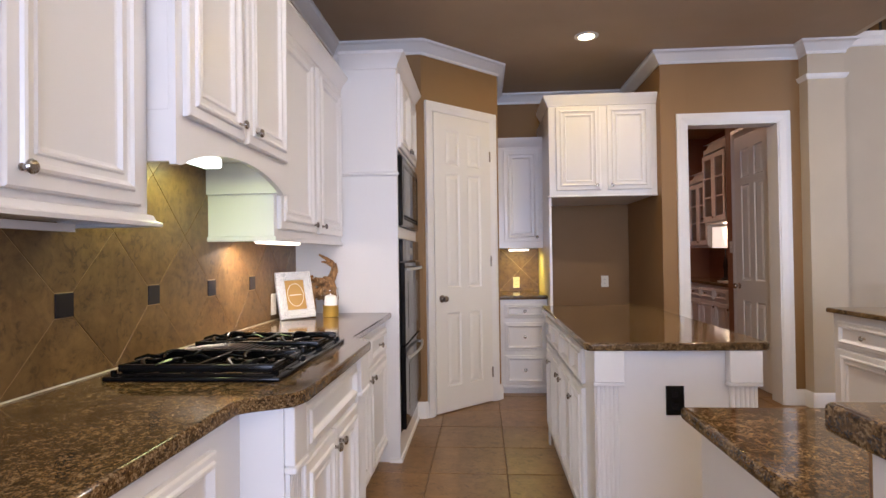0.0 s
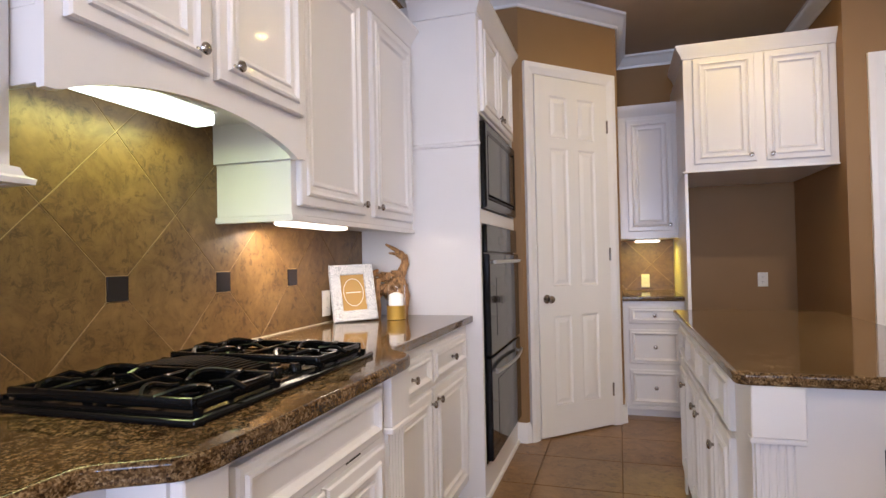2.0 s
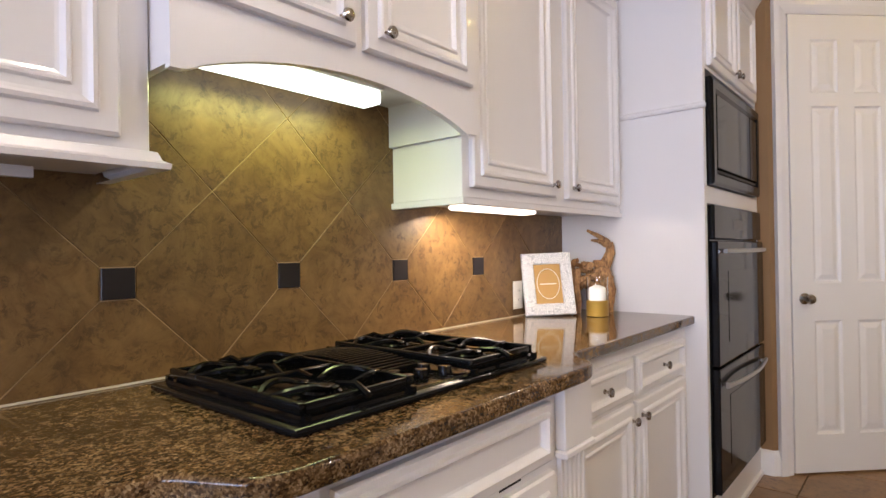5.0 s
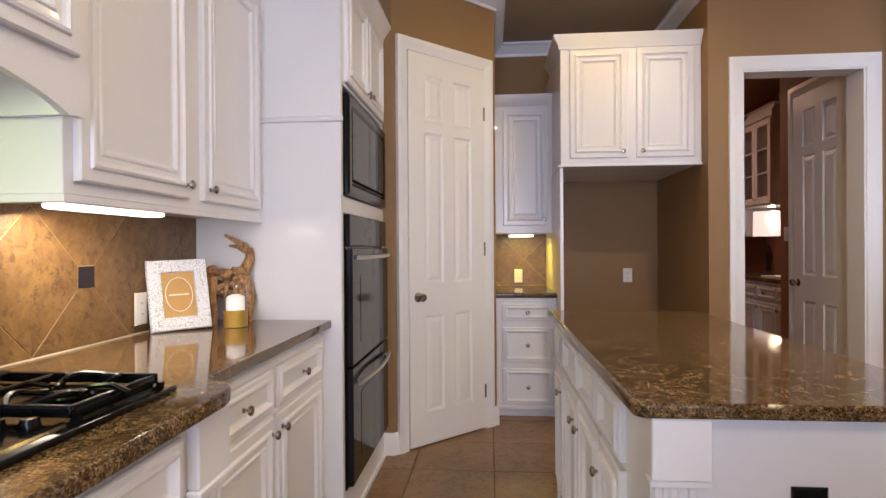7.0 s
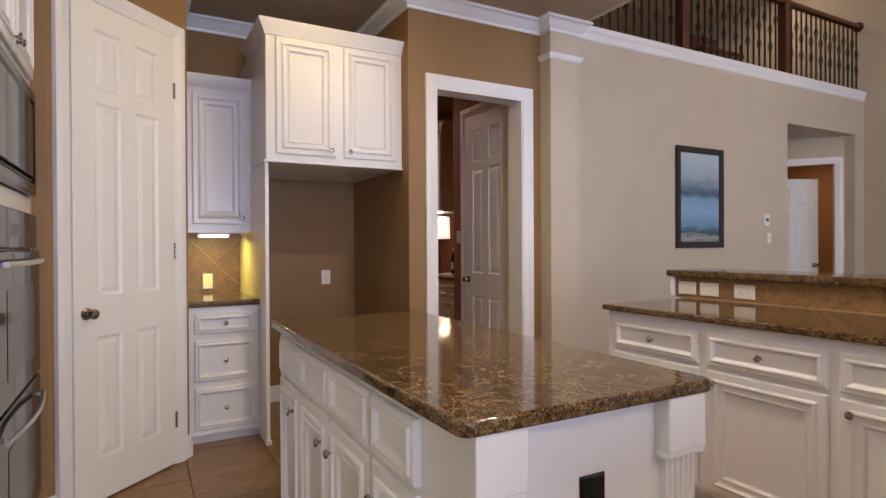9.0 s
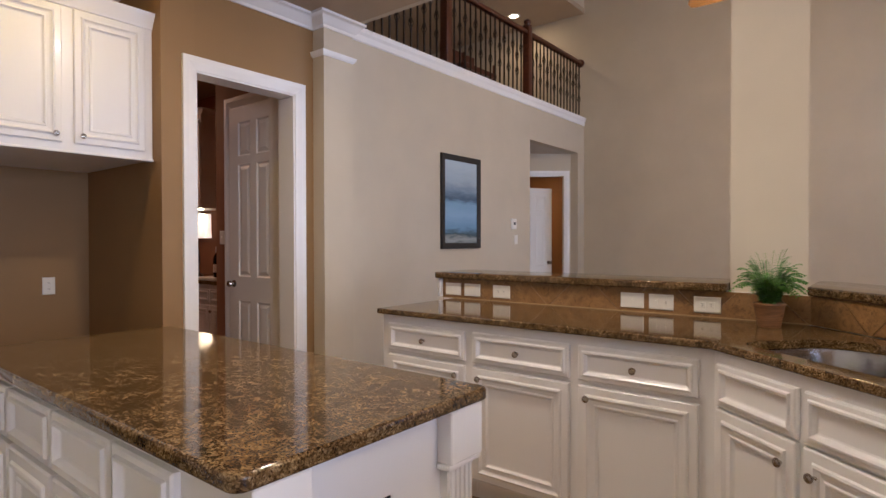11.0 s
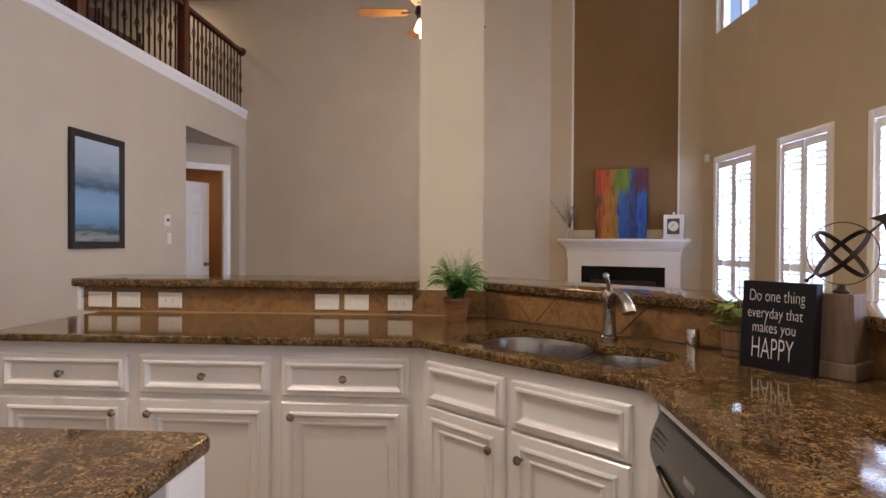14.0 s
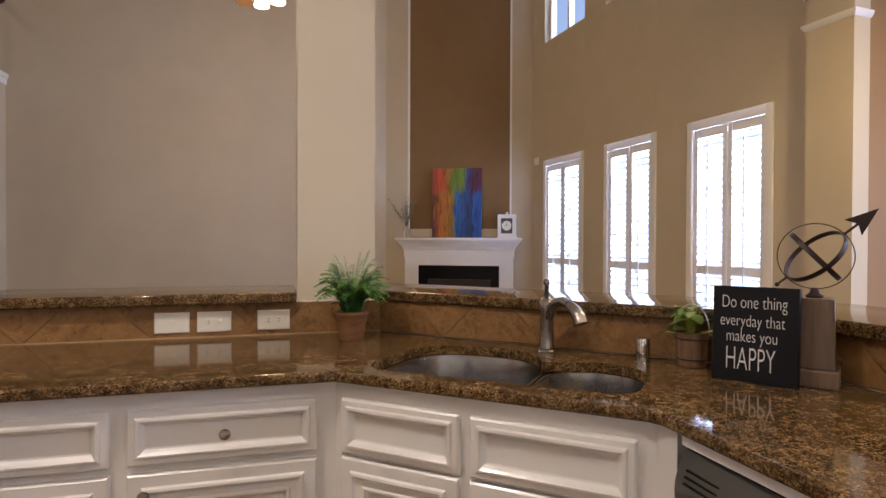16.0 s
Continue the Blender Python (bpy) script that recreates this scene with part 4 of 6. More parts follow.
# wall cabinets
def wall_unit(y0, y1, fx, z0, z1, doors, label, crown=True, lip=True):
    c = cab("wall_cabinet", ((WX + fx) / 2, (y0 + y1) / 2, z0), label, UPPER)
    part("body", box(B(), WX, y0 + 0.001, z0, fx, y1 - 0.001, z1, 0.002, 1), WHITE, c)
    for a, b, k in doors:
        cabinet_door(c, facing(fx, a, z0 + 0.032, 0, 1), b - a, z1 - z0 - 0.117, ((b - a) - 0.032 if k else 0.036, 0.042))
    if crown:
        prof = [(0, z1 - 0.075), (0.010, z1 - 0.072), (0.014, z1 - 0.05), (0.045, z1 - 0.005), (0.055, z1 + 0.004), (0.055, z1 + 0.018), (0, z1 + 0.02)]
        part("crown", sweep(B(), [(fx, y1 - 0.001), (fx, y0 + 0.001)], prof), WHITE, c, smooth=35)
    return c


c = wall_unit(0.55, 1.854, -0.555, 1.385, 2.62, [(0.60, 0.97, 1), (0.98, 1.345, 0), (1.375, 1.80, 0)], "white raised-panel wall cabinet with a bottom moulding", False)
part("bottom_moulding", sweep(B(), [(WX, 1.853), (-0.555, 1.853), (-0.555, 0.551)], [(0, 1.366), (0.026, 1.366), (0.028, 1.376), (0.016, 1.382), (0.010, 1.397), (0, 1.40)]), WHITE, c, smooth=35)
part("light_valance", box(B(), -0.66, 0.6, 1.347, -0.645, 1.70, 1.366), WHITE, c)
c = wall_unit(2.731, 3.868, -0.535, 1.372, 2.39, [(2.765, 3.265, 1), (3.355, 3.835, 0)], "white raised-panel wall cabinet with two tall doors")
part("bottom_moulding", sweep(B(), [(-0.535, 3.868), (-0.535, 2.732), (WX, 2.732)], [(0, 1.350), (0.010, 1.352), (0.010, 1.370), (0, 1.372)]), WHITE, c, smooth=35)

# hood cabinet with the arched valance
HF = -0.475
hood = cab("hood_cabinet", (-0.64, 2.30, 1.545), "white range hood cabinet with two doors over an arched valance", UPPER)
part("body", box(B(), WX, 1.856, 1.685, HF - 0.02, 2.730, 2.66, 0.002, 1), WHITE, hood)
bm = B()
arch = []
for i in range(25):
    k = i / 24
    arch.append((1.892 + k * (2.682 - 1.892), 1.540 + 0.074 * (1 - (2 * k - 1) ** 2) ** 0.85))
outline = [(1.856, 1.536), (1.877, 1.536)] + arch + [(2.697, 1.545), (2.730, 1.545), (2.730, 1.80), (1.856, 1.80)]
lo = [bm.verts.new((HF - 0.02, y, z)) for y, z in outline]
hi = [bm.verts.new((HF, y, z)) for y, z in outline]
bmesh.ops.triangle_fill(bm, use_beauty=True, edges=[bm.edges.new((lo[i], lo[(i + 1) % len(lo)])) for i in range(len(lo))])
bmesh.ops.triangle_fill(bm, use_beauty=True, edges=[bm.edges.new((hi[i], hi[(i + 1) % len(hi)])) for i in range(len(hi))])
for i in range(len(lo)):
    bm.faces.new((lo[i], lo[(i + 1) % len(lo)], hi[(i + 1) % len(hi)], hi[i]))
box(bm, HF - 0.02, 1.856, 1.80, HF, 2.730, 2.66)
box(bm, WX, 1.856, 1.545, HF - 0.02, 1.871, 1.685)
box(bm, WX, 2.715, 1.553, HF - 0.02, 2.730, 1.685)
part("valance", bm, WHITE, hood, "arched white valance")
for a, b, k in ((1.892, 2.263, 1), (2.291, 2.695, 0)):
    cabinet_door(hood, facing(HF, a, 1.675, 0, 1), b - a, 0.87, ((b - a) - 0.045 if k else 0.06, 0.05))


def strip_lamp(name, x, y0, y1, z, mat, w=0.075, h=0.035, label="lit fluorescent strip lamp under the wall cabinet"):
    t = thing(name, (x, (y0 + y1) / 2, z), label, "lamp", "under-cabinet lamps")
    part("housing", box(B(), x - w / 2, y0, z, x + w / 2, y1, z + 0.012, 0.002, 1), PLATE, t)
    part("diffuser", box(B(), x - w / 2 + 0.004, y0 + 0.004, z - h, x + w / 2 - 0.004, y1 - 0.004, z, 0.010, 2), mat, t, "glowing plastic diffuser")


strip_lamp("hood_lamp", -0.705, 2.02, 2.54, 1.672, TUBE, 0.085, 0.04, "lit fluorescent lamp inside the range hood")
strip_lamp("strip_lamp", -0.62, 2.80, 3.24, 1.360, TUBEW, 0.08, 0.018)

# backsplash
CAULK = plain("caulk", (0.62, 0.54, 0.42), 0.6)
sp = structure("backsplash", box(B(), -0.83, -0.3, 0.922, -0.828, 3.868, 1.70), GROUT, "diagonal mottled stone tile backsplash with dark accent tiles")
SM = facing(-0.828, 0.6, 0, 0, 1)
diagonal_tiles(sp, SM, 3.868 - 0.6, 0.925, 1.70, 2.326 - 0.6, 1.152, 0.3055, SPLASH, 0.034)
solo("caulk_strip", box(B(), -0.823, 0.6, 0.9305, -0.817, 3.868, 0.9345), CAULK, "cream caulk line along the backsplash foot", "trim", kind="structure")

# tall oven cabinet
OX = -0.176
oc = cab("oven_cabinet", (-0.51, 4.36, 0), "tall white cabinet housing a microwave and double oven", "")
for name, (ya, yb, za, zb) in (("side_panel", (3.870, 3.905, 0, 2.54)), ("side_panel", (4.785, 4.818, 0, 2.54)), ("top_box", (3.905, 4.785, 1.955, 2.54)), ("middle_rail", (3.905, 4.785, 1.395, 1.468)), ("base_box", (3.905, 4.785, 0, 0.165))):
    part(name, box(B(), WX, ya, za, OX, yb, zb, 0.0015, 1), WHITE, oc)
part("back_panel", box(B(), WX, 3.905, 0.165, WX + 0.02, 4.785, 1.955), WHITE, oc)
prof = [(0, 2.455), (0.008, 2.458), (0.012, 2.48), (0.045, 2.53), (0.055, 2.538), (0.055, 2.556), (0, 2.558)]
part("crown", sweep(B(), [(OX, 4.818), (OX, 3.870), (WX + 0.30, 3.870)], prof), WHITE, oc, smooth=35)
part("side_moulding", sweep(B(), [(OX, 3.872), (OX, 3.870), (-0.54, 3.870)], [(0, 1.784), (0.010, 1.787), (0.013, 1.799), (0.006, 1.809), (0, 1.812)]), WHITE, oc, smooth=35)
part("base_moulding", sweep(B(), [(OX, 4.818), (OX, 3.870), (-0.24, 3.870)], [(0, 0), (0.014, 0), (0.012, 0.018), (0, 0.022)]), WHITE, oc)
for a, b, k in ((3.93, 4.335, 1), (4.345, 4.765, 0)):
    cabinet_door(oc, facing(OX, a, 1.972, 0, 1), b - a, 0.47, ((b - a) - 0.03 if k else 0.03, 0.045))

mw = thing("microwave_oven", (OX, 4.35, 1.47), "built-in black microwave oven with a glass door", "microwave")
m = facing(OX, 3.915, 1.472, 0, 1)
part("body", box(B(), 0, 0, -0.40, 0.86, 0.45, 0.006, 0.003, 1, m), BLACK, mw)
part("trim_frame", rings(B(), m @ at(0, 0, 0.006), 0.86, 0.45, [(0, 0), (0, 0.012), (0.012, 0.020), (0.045, 0.020), (0.055, 0.012), (0.058, 0.010)], False), BLACK, mw)
part("door", box(B(), 0.062, 0.075, 0.006, 0.64, 0.385, 0.026, 0.004, 2, m), BLACKGL, mw, "dark glass door")
part("control_panel", box(B(), 0.655, 0.075, 0.006, 0.795, 0.385, 0.024, 0.004, 2, m), BLACK, mw)
part("vent_grille", box(B(), 0.06, 0.058, 0.006, 0.80, 0.068, 0.016, 0, 1, m), IRON, mw)

ov = thing("double_oven", (OX, 4.35, 0.17), "built-in black glass double oven with steel handles", "oven")
m = facing(OX, 3.915, 0.17, 0, 1)
part("body", box(B(), 0, 0, -0.5, 0.86, 1.22, 0.004, 0.003, 1, m), BLACK, ov)
part("control_panel", box(B(), 0.0, 1.075, 0.004, 0.86, 1.22, 0.024, 0.006, 2, m), BLACKGL, ov, "black glass control panel")
part("display", box(B(), 0.30, 1.12, 0.024, 0.48, 1.165, 0.025, 0, 1, m), GREYP, ov)
for z0, z1, hz in ((0.545, 1.068, 1.025), (0.015, 0.535, 0.46)):
    d = part("oven_door", box(B(), 0.004, z0, 0.004, 0.856, z1, 0.034, 0.008, 2, m), BLACKGL, ov, "black glass oven door")
    part("window", box(B(), 0.16, z0 + 0.09, 0.034, 0.70, z1 - 0.13, 0.0355, 0, 1, m), BLACK, d)
    pts = []
    for i in range(13):
        k = i / 12
        pts.append(m @ Vector((0.06 + 0.74 * k, hz, 0.050 + 0.028 * math.sin(math.pi * k))))
    part("handle", tube(B(), pts, 0.011, 10, None, 0.8), STEEL, d, "bowed brushed steel handle", 50)
    for u in (0.10, 0.76):
        part("handle_post", cyl(B(), m @ Vector((u, hz, 0.03)), m @ Vector((u, hz, 0.058)), 0.008, seg=10), STEEL, d)

# cooktop
CX0, CX1, CY0, CY1, CZ = -0.740, -0.220, 1.922, 2.668, 0.930
ct = thing("gas_cooktop", (-0.52, 2.315, CZ), "black gas cooktop with cast-iron grates and a centre vent", "cooktop")
part("frame", box(B(), CX0, CY0, CZ, CX1, CY1, CZ + 0.014, 0.005, 2), BLACK, ct, smooth=40)
bm = rings(B(), Matrix.Translation((CX0 + 0.022, CY0 + 0.022, CZ + 0.014)), CX1 - CX0 - 0.044, CY1 - CY0 - 0.044, [(0, 0), (0.004, 0.005), (0.016, 0.005), (0.026, 0.002)])
part("burner_pan", bm, BLACK, ct)
YC = (CY0 + CY1) / 2
vent = B()
box(vent, -0.720, YC - 0.080, CZ + 0.012, -0.370, YC - 0.068, CZ + 0.032, 0.003, 1)
box(vent, -0.720, YC + 0.068, CZ + 0.012, -0.370, YC + 0.080, CZ + 0.032, 0.003, 1)
for i in range(21):
    k = i / 20
    x = -0.710 + 0.33 * k
    z = CZ + 0.030 + 0.014 * math.sin(math.pi * k)
    box(vent, x - 0.0042, YC - 0.069, CZ + 0.013, x + 0.0042, YC + 0.069, z, 0.002, 1)
part("vent_grille", vent, BLACK, ct, "ribbed downdraft vent")
for y in (YC - 0.225, YC + 0.225):
    for x in (-0.612, -0.352):
        b = part("burner", lathe(B(), at(x, y, CZ + 0.011), [(0.056, 0), (0.053, 0.007), (0.040, 0.009), (0.040, 0.016), (0.036, 0.020), (0.010, 0.021)], 24), IRONB, ct, "round black burner", 40)
        part("cap", lathe(B(), at(x, y, CZ + 0.032), [(0.033, 0), (0.034, 0.003), (0.029, 0.006), (0.006, 0.007)], 24), BLACK, b, "", 40)
GT = CZ + 0.045


def grate(y0, y1):
    """One wide grate: a skirted rim, a cross rail and curved fingers over two burners."""
    bm = B()
    x0, x1 = CX0 + 0.032, CX1 - 0.028
    yc = (y0 + y1) / 2
    for s_ in (y0, y1 - 0.013):
        box(bm, x0, s_, GT - 0.022, x1, s_ + 0.013, GT, 0.004, 2)
    for s_ in (x0, x1 - 0.013):
        box(bm, s_, y0 + 0.013, GT - 0.026, s_ + 0.013, y1 - 0.013, GT - 0.002, 0.004, 2)
    xm = (x0 + x1) / 2
    box(bm, xm - 0.006, y0 + 0.012, GT - 0.016, xm + 0.006, y1 - 0.012, GT - 0.002, 0.003, 1)
    for xc in (-0.612, -0.352):
        for sx in (-1, 1):
            for sy in (-1, 1):
                pts = []
                for i in range(9):
                    k = i / 8
                    a = radians(8 + 64 * k)
                    rr = 0.126 - 0.090 * k
                    pts.append((xc + sx * rr * math.sin(a) * 0.95, yc + sy * rr * math.cos(a), GT - 0.006 + 0.011 * math.sin(math.pi * min(1, k * 1.25))))
                tube(bm, pts, 0.0072, 6, 0.0045)
        for sx in (-1, 1):
            tube(bm, [(xc + sx * 0.124, yc, GT - 0.010), (xc + sx * 0.085, yc + 0.006, GT + 0.004), (xc + sx * 0.036, yc, GT)], 0.0068, 6, 0.0045)
        for sx in (-1, 1):
            for sy in (-1, 1):
                box(bm, xc + sx * 0.112 - 0.006, yc + sy * (y1 - y0) * 0.47 - 0.006, CZ + 0.008, xc + sx * 0.112 + 0.006, yc + sy * (y1 - y0) * 0.47 + 0.006, GT - 0.018)
    part("grate", bm, IRONB, ct, "black cast-iron grate", 40)


grate(CY0 + 0.026, YC - 0.090)
grate(YC + 0.090, CY1 - 0.026)
for u, v in ((-0.342, -0.045), (-0.292, -0.058), (-0.307, 0.0), (-0.342, 0.045), (-0.292, 0.058)):
    part("control_knob", lathe(B(), at(u, YC + v, CZ + 0.012), [(0.017, 0), (0.018, 0.004), (0.015, 0.014), (0.013, 0.022), (0.004, 0.023)], 16), BLACK, ct, "black control knob", 40)

# things by the oven cabinet
fr = thing("photo_frame", (-0.72, 3.55, 0.922), "white patterned photo frame with a gold card, leaning back", "photo frame")
fm = Matrix.Translation((-0.775, 3.452, 0.924)) @ pose(0, 0, 0, 0, 0, 44) @ pose(0, 0, 0, 76, 0, 0) @ pose(0, 0, 0, 0, 0, 1.5)
part("frame", rings(B(), fm, 0.215, 0.27, [(0, -0.012), (0, 0.006), (0.004, 0.010), (0.046, 0.010), (0.050, 0.004)], False), LACE, fr)
part("back_board", rings(B(), fm, 0.215, 0.27, [(0, -0.012), (0.05, -0.012)]), DARKG, fr)
part("card", rings(B(), fm @ at(0.046, 0.046, 0.002), 0.123, 0.178, [(0, 0), (0.001, 0.001)]), CARD, fr, "gold printed card")
bm = B()
tube(bm, [fm @ Vector((0.1075 + 0.048 * math.cos(a), 0.135 + 0.065 * math.sin(a), 0.004)) for a in (2 * math.pi * i / 40 for i in range(41))], 0.0016, 6)
part("oval_line", bm, PLATE, fr, "pale printed oval")
part("printed_line", box(B(), 0.072, 0.132, 0.0032, 0.143, 0.137, 0.0036, 0, 1, fm), PLATE, fr)
part("easel_strut", box(B(), 0.09, 0.0, -0.06, 0.12, 0.15, -0.05, 0.002, 1, fm), DARKG, fr)

cd = thing("candle_holder", (-0.545, 3.645, 0.922), "glass hurricane candle holder with a gold glitter band", "candle holder")
bm = B()
lathe(bm, at(-0.545, 3.645, 0.922), [(0.044, 0), (0.045, 0.004), (0.045, 0.165), (0.043, 0.165), (0.043, 0.008), (0.004, 0.007)], 32)
part("glass", bm, THIN, cd, "clear glass cylinder", 30).visible_shadow = False
bm = B()
cyl(bm, (-0.545, 3.645, 0.924), (-0.545, 3.645, 0.990), 0.0458, seg=32, caps=False)
part("gold_band", bm, GOLD, cd, "gold glitter band", 30)
cn = part("candle", lathe(B(), at(-0.545, 3.645, 0.930), [(0.034, 0), (0.035, 0.003), (0.035, 0.108), (0.031, 0.113), (0.012, 0.122), (0.004, 0.122)], 28), WAX, cd, "cream pillar candle", 40)
part("wick", cyl(B(), (-0.545, 3.645, 1.05), (-0.545, 3.645, 1.060), 0.0015, seg=6), SLOT, cn)

# driftwood animal, one plain piece
bm = B()
random.seed(5)
c0 = Vector((-0.655, 3.765, 0.922))
ax, ay = Vector((0.70, 0.71, 0)), Vector((-0.71, 0.70, 0))
def dp(u, v, w):
    return c0 + ax * u + ay * v + Vector((0, 0, w))
for legs in ((-0.09, 0.02), (-0.06, -0.03), (0.07, 0.02), (0.09, -0.02)):
    tube(bm, [dp(legs[0] + random.uniform(-0.012, 0.012), legs[1], 0.0), dp(legs[0] + 0.008, legs[1], 0.05), dp(legs[0] - 0.004, legs[1], 0.11), dp(legs[0] * 0.9, legs[1] * 0.6, 0.19)], 0.018, 7, 0.028)
for i in range(46):
    u0 = random.uniform(-0.13, 0.06)
    v0, w0 = random.uniform(-0.034, 0.034), random.uniform(0.10, 0.215) - 0.25 * max(0, -u0 - 0.09)
    du, dw_ = random.uniform(0.02, 0.065), random.uniform(-0.035, 0.035)
    tube(bm, [dp(u0, v0, w0), dp(u0 + du * 0.5, v0 * 1.2, w0 + dw_ * 0.7 + random.uniform(-0.006, 0.01)), dp(u0 + du, v0 * 0.9, w0 + dw_)], random.uniform(0.011, 0.024), 6, random.uniform(0.005, 0.014), random.uniform(0.6, 1.0))
tube(bm, [dp(0.045, 0, 0.15), dp(0.090, 0.004, 0.205), dp(0.116, 0, 0.265), dp(0.112, 0, 0.312)], 0.034, 8, 0.017)
tube(bm, [dp(0.118, 0, 0.285), dp(0.098, 0.004, 0.318), dp(0.058, 0.002, 0.342), dp(0.010, 0, 0.366)], 0.020, 8, 0.006)
tube(bm, [dp(0.100, 0.006, 0.30), dp(0.066, 0.008, 0.318), dp(0.030, 0.006, 0.322)], 0.014, 7, 0.005)
tube(bm, [dp(0.09, -0.012, 0.18), dp(0.112, -0.02, 0.10), dp(0.10, -0.018, 0.0)], 0.022, 7, 0.015)
tube(bm, [dp(-0.10, 0, 0.20), dp(-0.128, 0, 0.16), dp(-0.132, 0, 0.10)], 0.013, 6, 0.007)
drift = solo("driftwood_sculpture", bm, DRIFT, "small brown driftwood animal sculpture", "sculpture", smooth=50)

switch_plate(facing(-0.819, 3.455, 1.022, 0, 1), "outlet", "cream duplex outlet on the tile backsplash", 0.07, 0.118)

for o in (fr, cd, drift):
    o.location.z += 0.008

# ---------------------------------------------------------------- pantry corner and refrigerator recess
cc = cab("wall_cabinet", (0.72, 6.15, 1.345), "white single-door wall cabinet over the small counter", "")
part("body", box(B(), 0.502, 5.93, 1.345, 0.948, 6.398, 2.36, 0.002, 1), WHITE, cc)
cabinet_door(cc, facing(0.565, 5.93, 1.405, 1, 0), 0.345, 0.90, (0.345 - 0.03, 0.045))
part("crown", sweep(B(), [(0.948, 5.93), (0.502, 5.93)], [(0, 2.335), (0.010, 2.34), (0.040, 2.395), (0.046, 2.42), (0, 2.425)]), WHITE, cc, smooth=35)
strip_lamp("strip_lamp", 0.71, 5.98, 6.16, 1.333, TUBEW, 0.20, 0.016)
bc = cab("base_cabinet", (0.72, 6.0, 0), "white base cabinet with three raised-panel drawers", "")
part("body", box(B(), 0.502, 5.62, 0.055, 0.938, 6.398, 0.868, 0.002, 1), WHITE, bc)
part("toe_kick", box(B(), 0.502, 5.65, 0, 0.938, 6.39, 0.055), WHITE, bc)
part("base_moulding", box(B(), 0.502, 5.606, 0.055, 0.938, 5.62, 0.085, 0.004, 1), WHITE, bc)
for z0, z1 in ((0.70, 0.825), (0.40, 0.655), (0.095, 0.355)):
    drawer(bc, facing(0.545, 5.62, z0, 1, 0), 0.365, z1 - z0)
solo("countertop", slab(B(), rect(0.502, 5.595, 0.938, 6.395), 0.868, 0.905), GRANITE, "small brown granite counter in the corner", "countertop", smooth=40)
sp2 = structure("backsplash_2", box(B(), 0.502, 6.395, 0.905, 0.948, 6.399, 1.345), GROUT, "tile backsplash above the corner counter")
diagonal_tiles(sp2, facing(0.502, 6.395, 0, 1, 0), 0.446, 0.908, 1.345, 0.25, 1.13, 0.302, SPLASH)
switch_plate(facing(0.702, 6.386, 0.988, 1, 0), "outlet", "cream outlet above the corner counter", 0.07, 0.115)

fc = cab("refrigerator_cabinet", (1.39, 5.9, 1.79), "white two-door cabinet over the empty refrigerator recess", "")
part("body", box(B(), 0.945, 5.385, 1.79, 1.873, 6.398, 2.60, 0.002, 1), WHITE, fc)
cabinet_door(fc, facing(1.005, 5.385, 1.835, 1, 0), 0.385, 0.735, (0.385 - 0.035, 0.04))
cabinet_door(fc, facing(1.448, 5.385, 1.835, 1, 0), 0.375, 0.735, (0.035, 0.04))
part("crown", sweep(B(), [(1.873, 5.385), (0.945, 5.385), (0.945, 6.0)], [(0, 2.575), (0.010, 2.58), (0.014, 2.60), (0.042, 2.645), (0.048, 2.668), (0, 2.672)]), WHITE, fc, smooth=35)
part("bottom_lip", box(B(), 0.925, 5.365, 1.778, 1.873, 5.41, 1.792, 0.003, 1), WHITE, fc)
part("side_panel", box(B(), 0.940, 5.40, 0, 0.962, 6.398, 1.778, 0.001, 1), WHITE, fc, "white end panel")
part("panel_foot", box(B(), 0.932, 5.385, 0, 0.970, 5.42, 0.03, 0.004, 1), WHITE, fc)
switch_plate(facing(1.624, 6.398, 0.990, 1, 0), "outlet", "cream outlet on the recess wall", 0.075, 0.118)

# recessed ceiling lamps; the last three are unseen additions for light
for cx, cy in CANS:
    t = thing("recessed_lamp", (cx, cy, CH), "lit recessed ceiling lamp with a pale trim ring", "ceiling lamp", "recessed ceiling lamps")
    part("trim_ring", lathe(B(), at(cx, cy, CH - 0.006), [(0.062, 0.0), (0.090, 0.001), (0.094, 0.006), (0.062, 0.006)], 32), TRIM, t, "", 40)
    part("lens", lathe(B(), at(cx, cy, CH - 0.009), [(0.0615, 0.0), (0.0615, 0.008), (0.01, 0.008)], 32), BULB, t, "glowing lens")

# ---------------------------------------------------------------- island
IX0, IX1, IY0, IY1 = 0.79, 1.405, 2.69, 4.265
isl = thing("kitchen_island", (1.1, 3.5, 0), "white island with raised-panel doors and fluted corner pilasters", "kitchen island")
bm = B()
box(bm, IX0, IY0, 0.09, IX1, IY1, 0.893, 0.002, 1)
part("body", bm, WHITE, isl)
part("plinth", box(B(), IX0 + 0.02, IY0 + 0.01, 0, IX1 - 0.01, IY1 - 0.01, 0.09), WHITE, isl)
ys = [2.885, 3.165, 3.53, 3.895, 4.24]
for i in range(4):
    a, b = ys[i] + 0.008, ys[i + 1] - 0.008
    cabinet_door(isl, facing(IX0, b, 0.71, 0, -1), b - a, 0.15, None, "drawer", SMALL)
    w = b - a
    cabinet_door(isl, facing(IX0, b, 0.12, 0, -1), w, 0.57, (0.04 if i in (0, 1) else w - 0.06 if i == 2 else w - 0.09, 0.48))
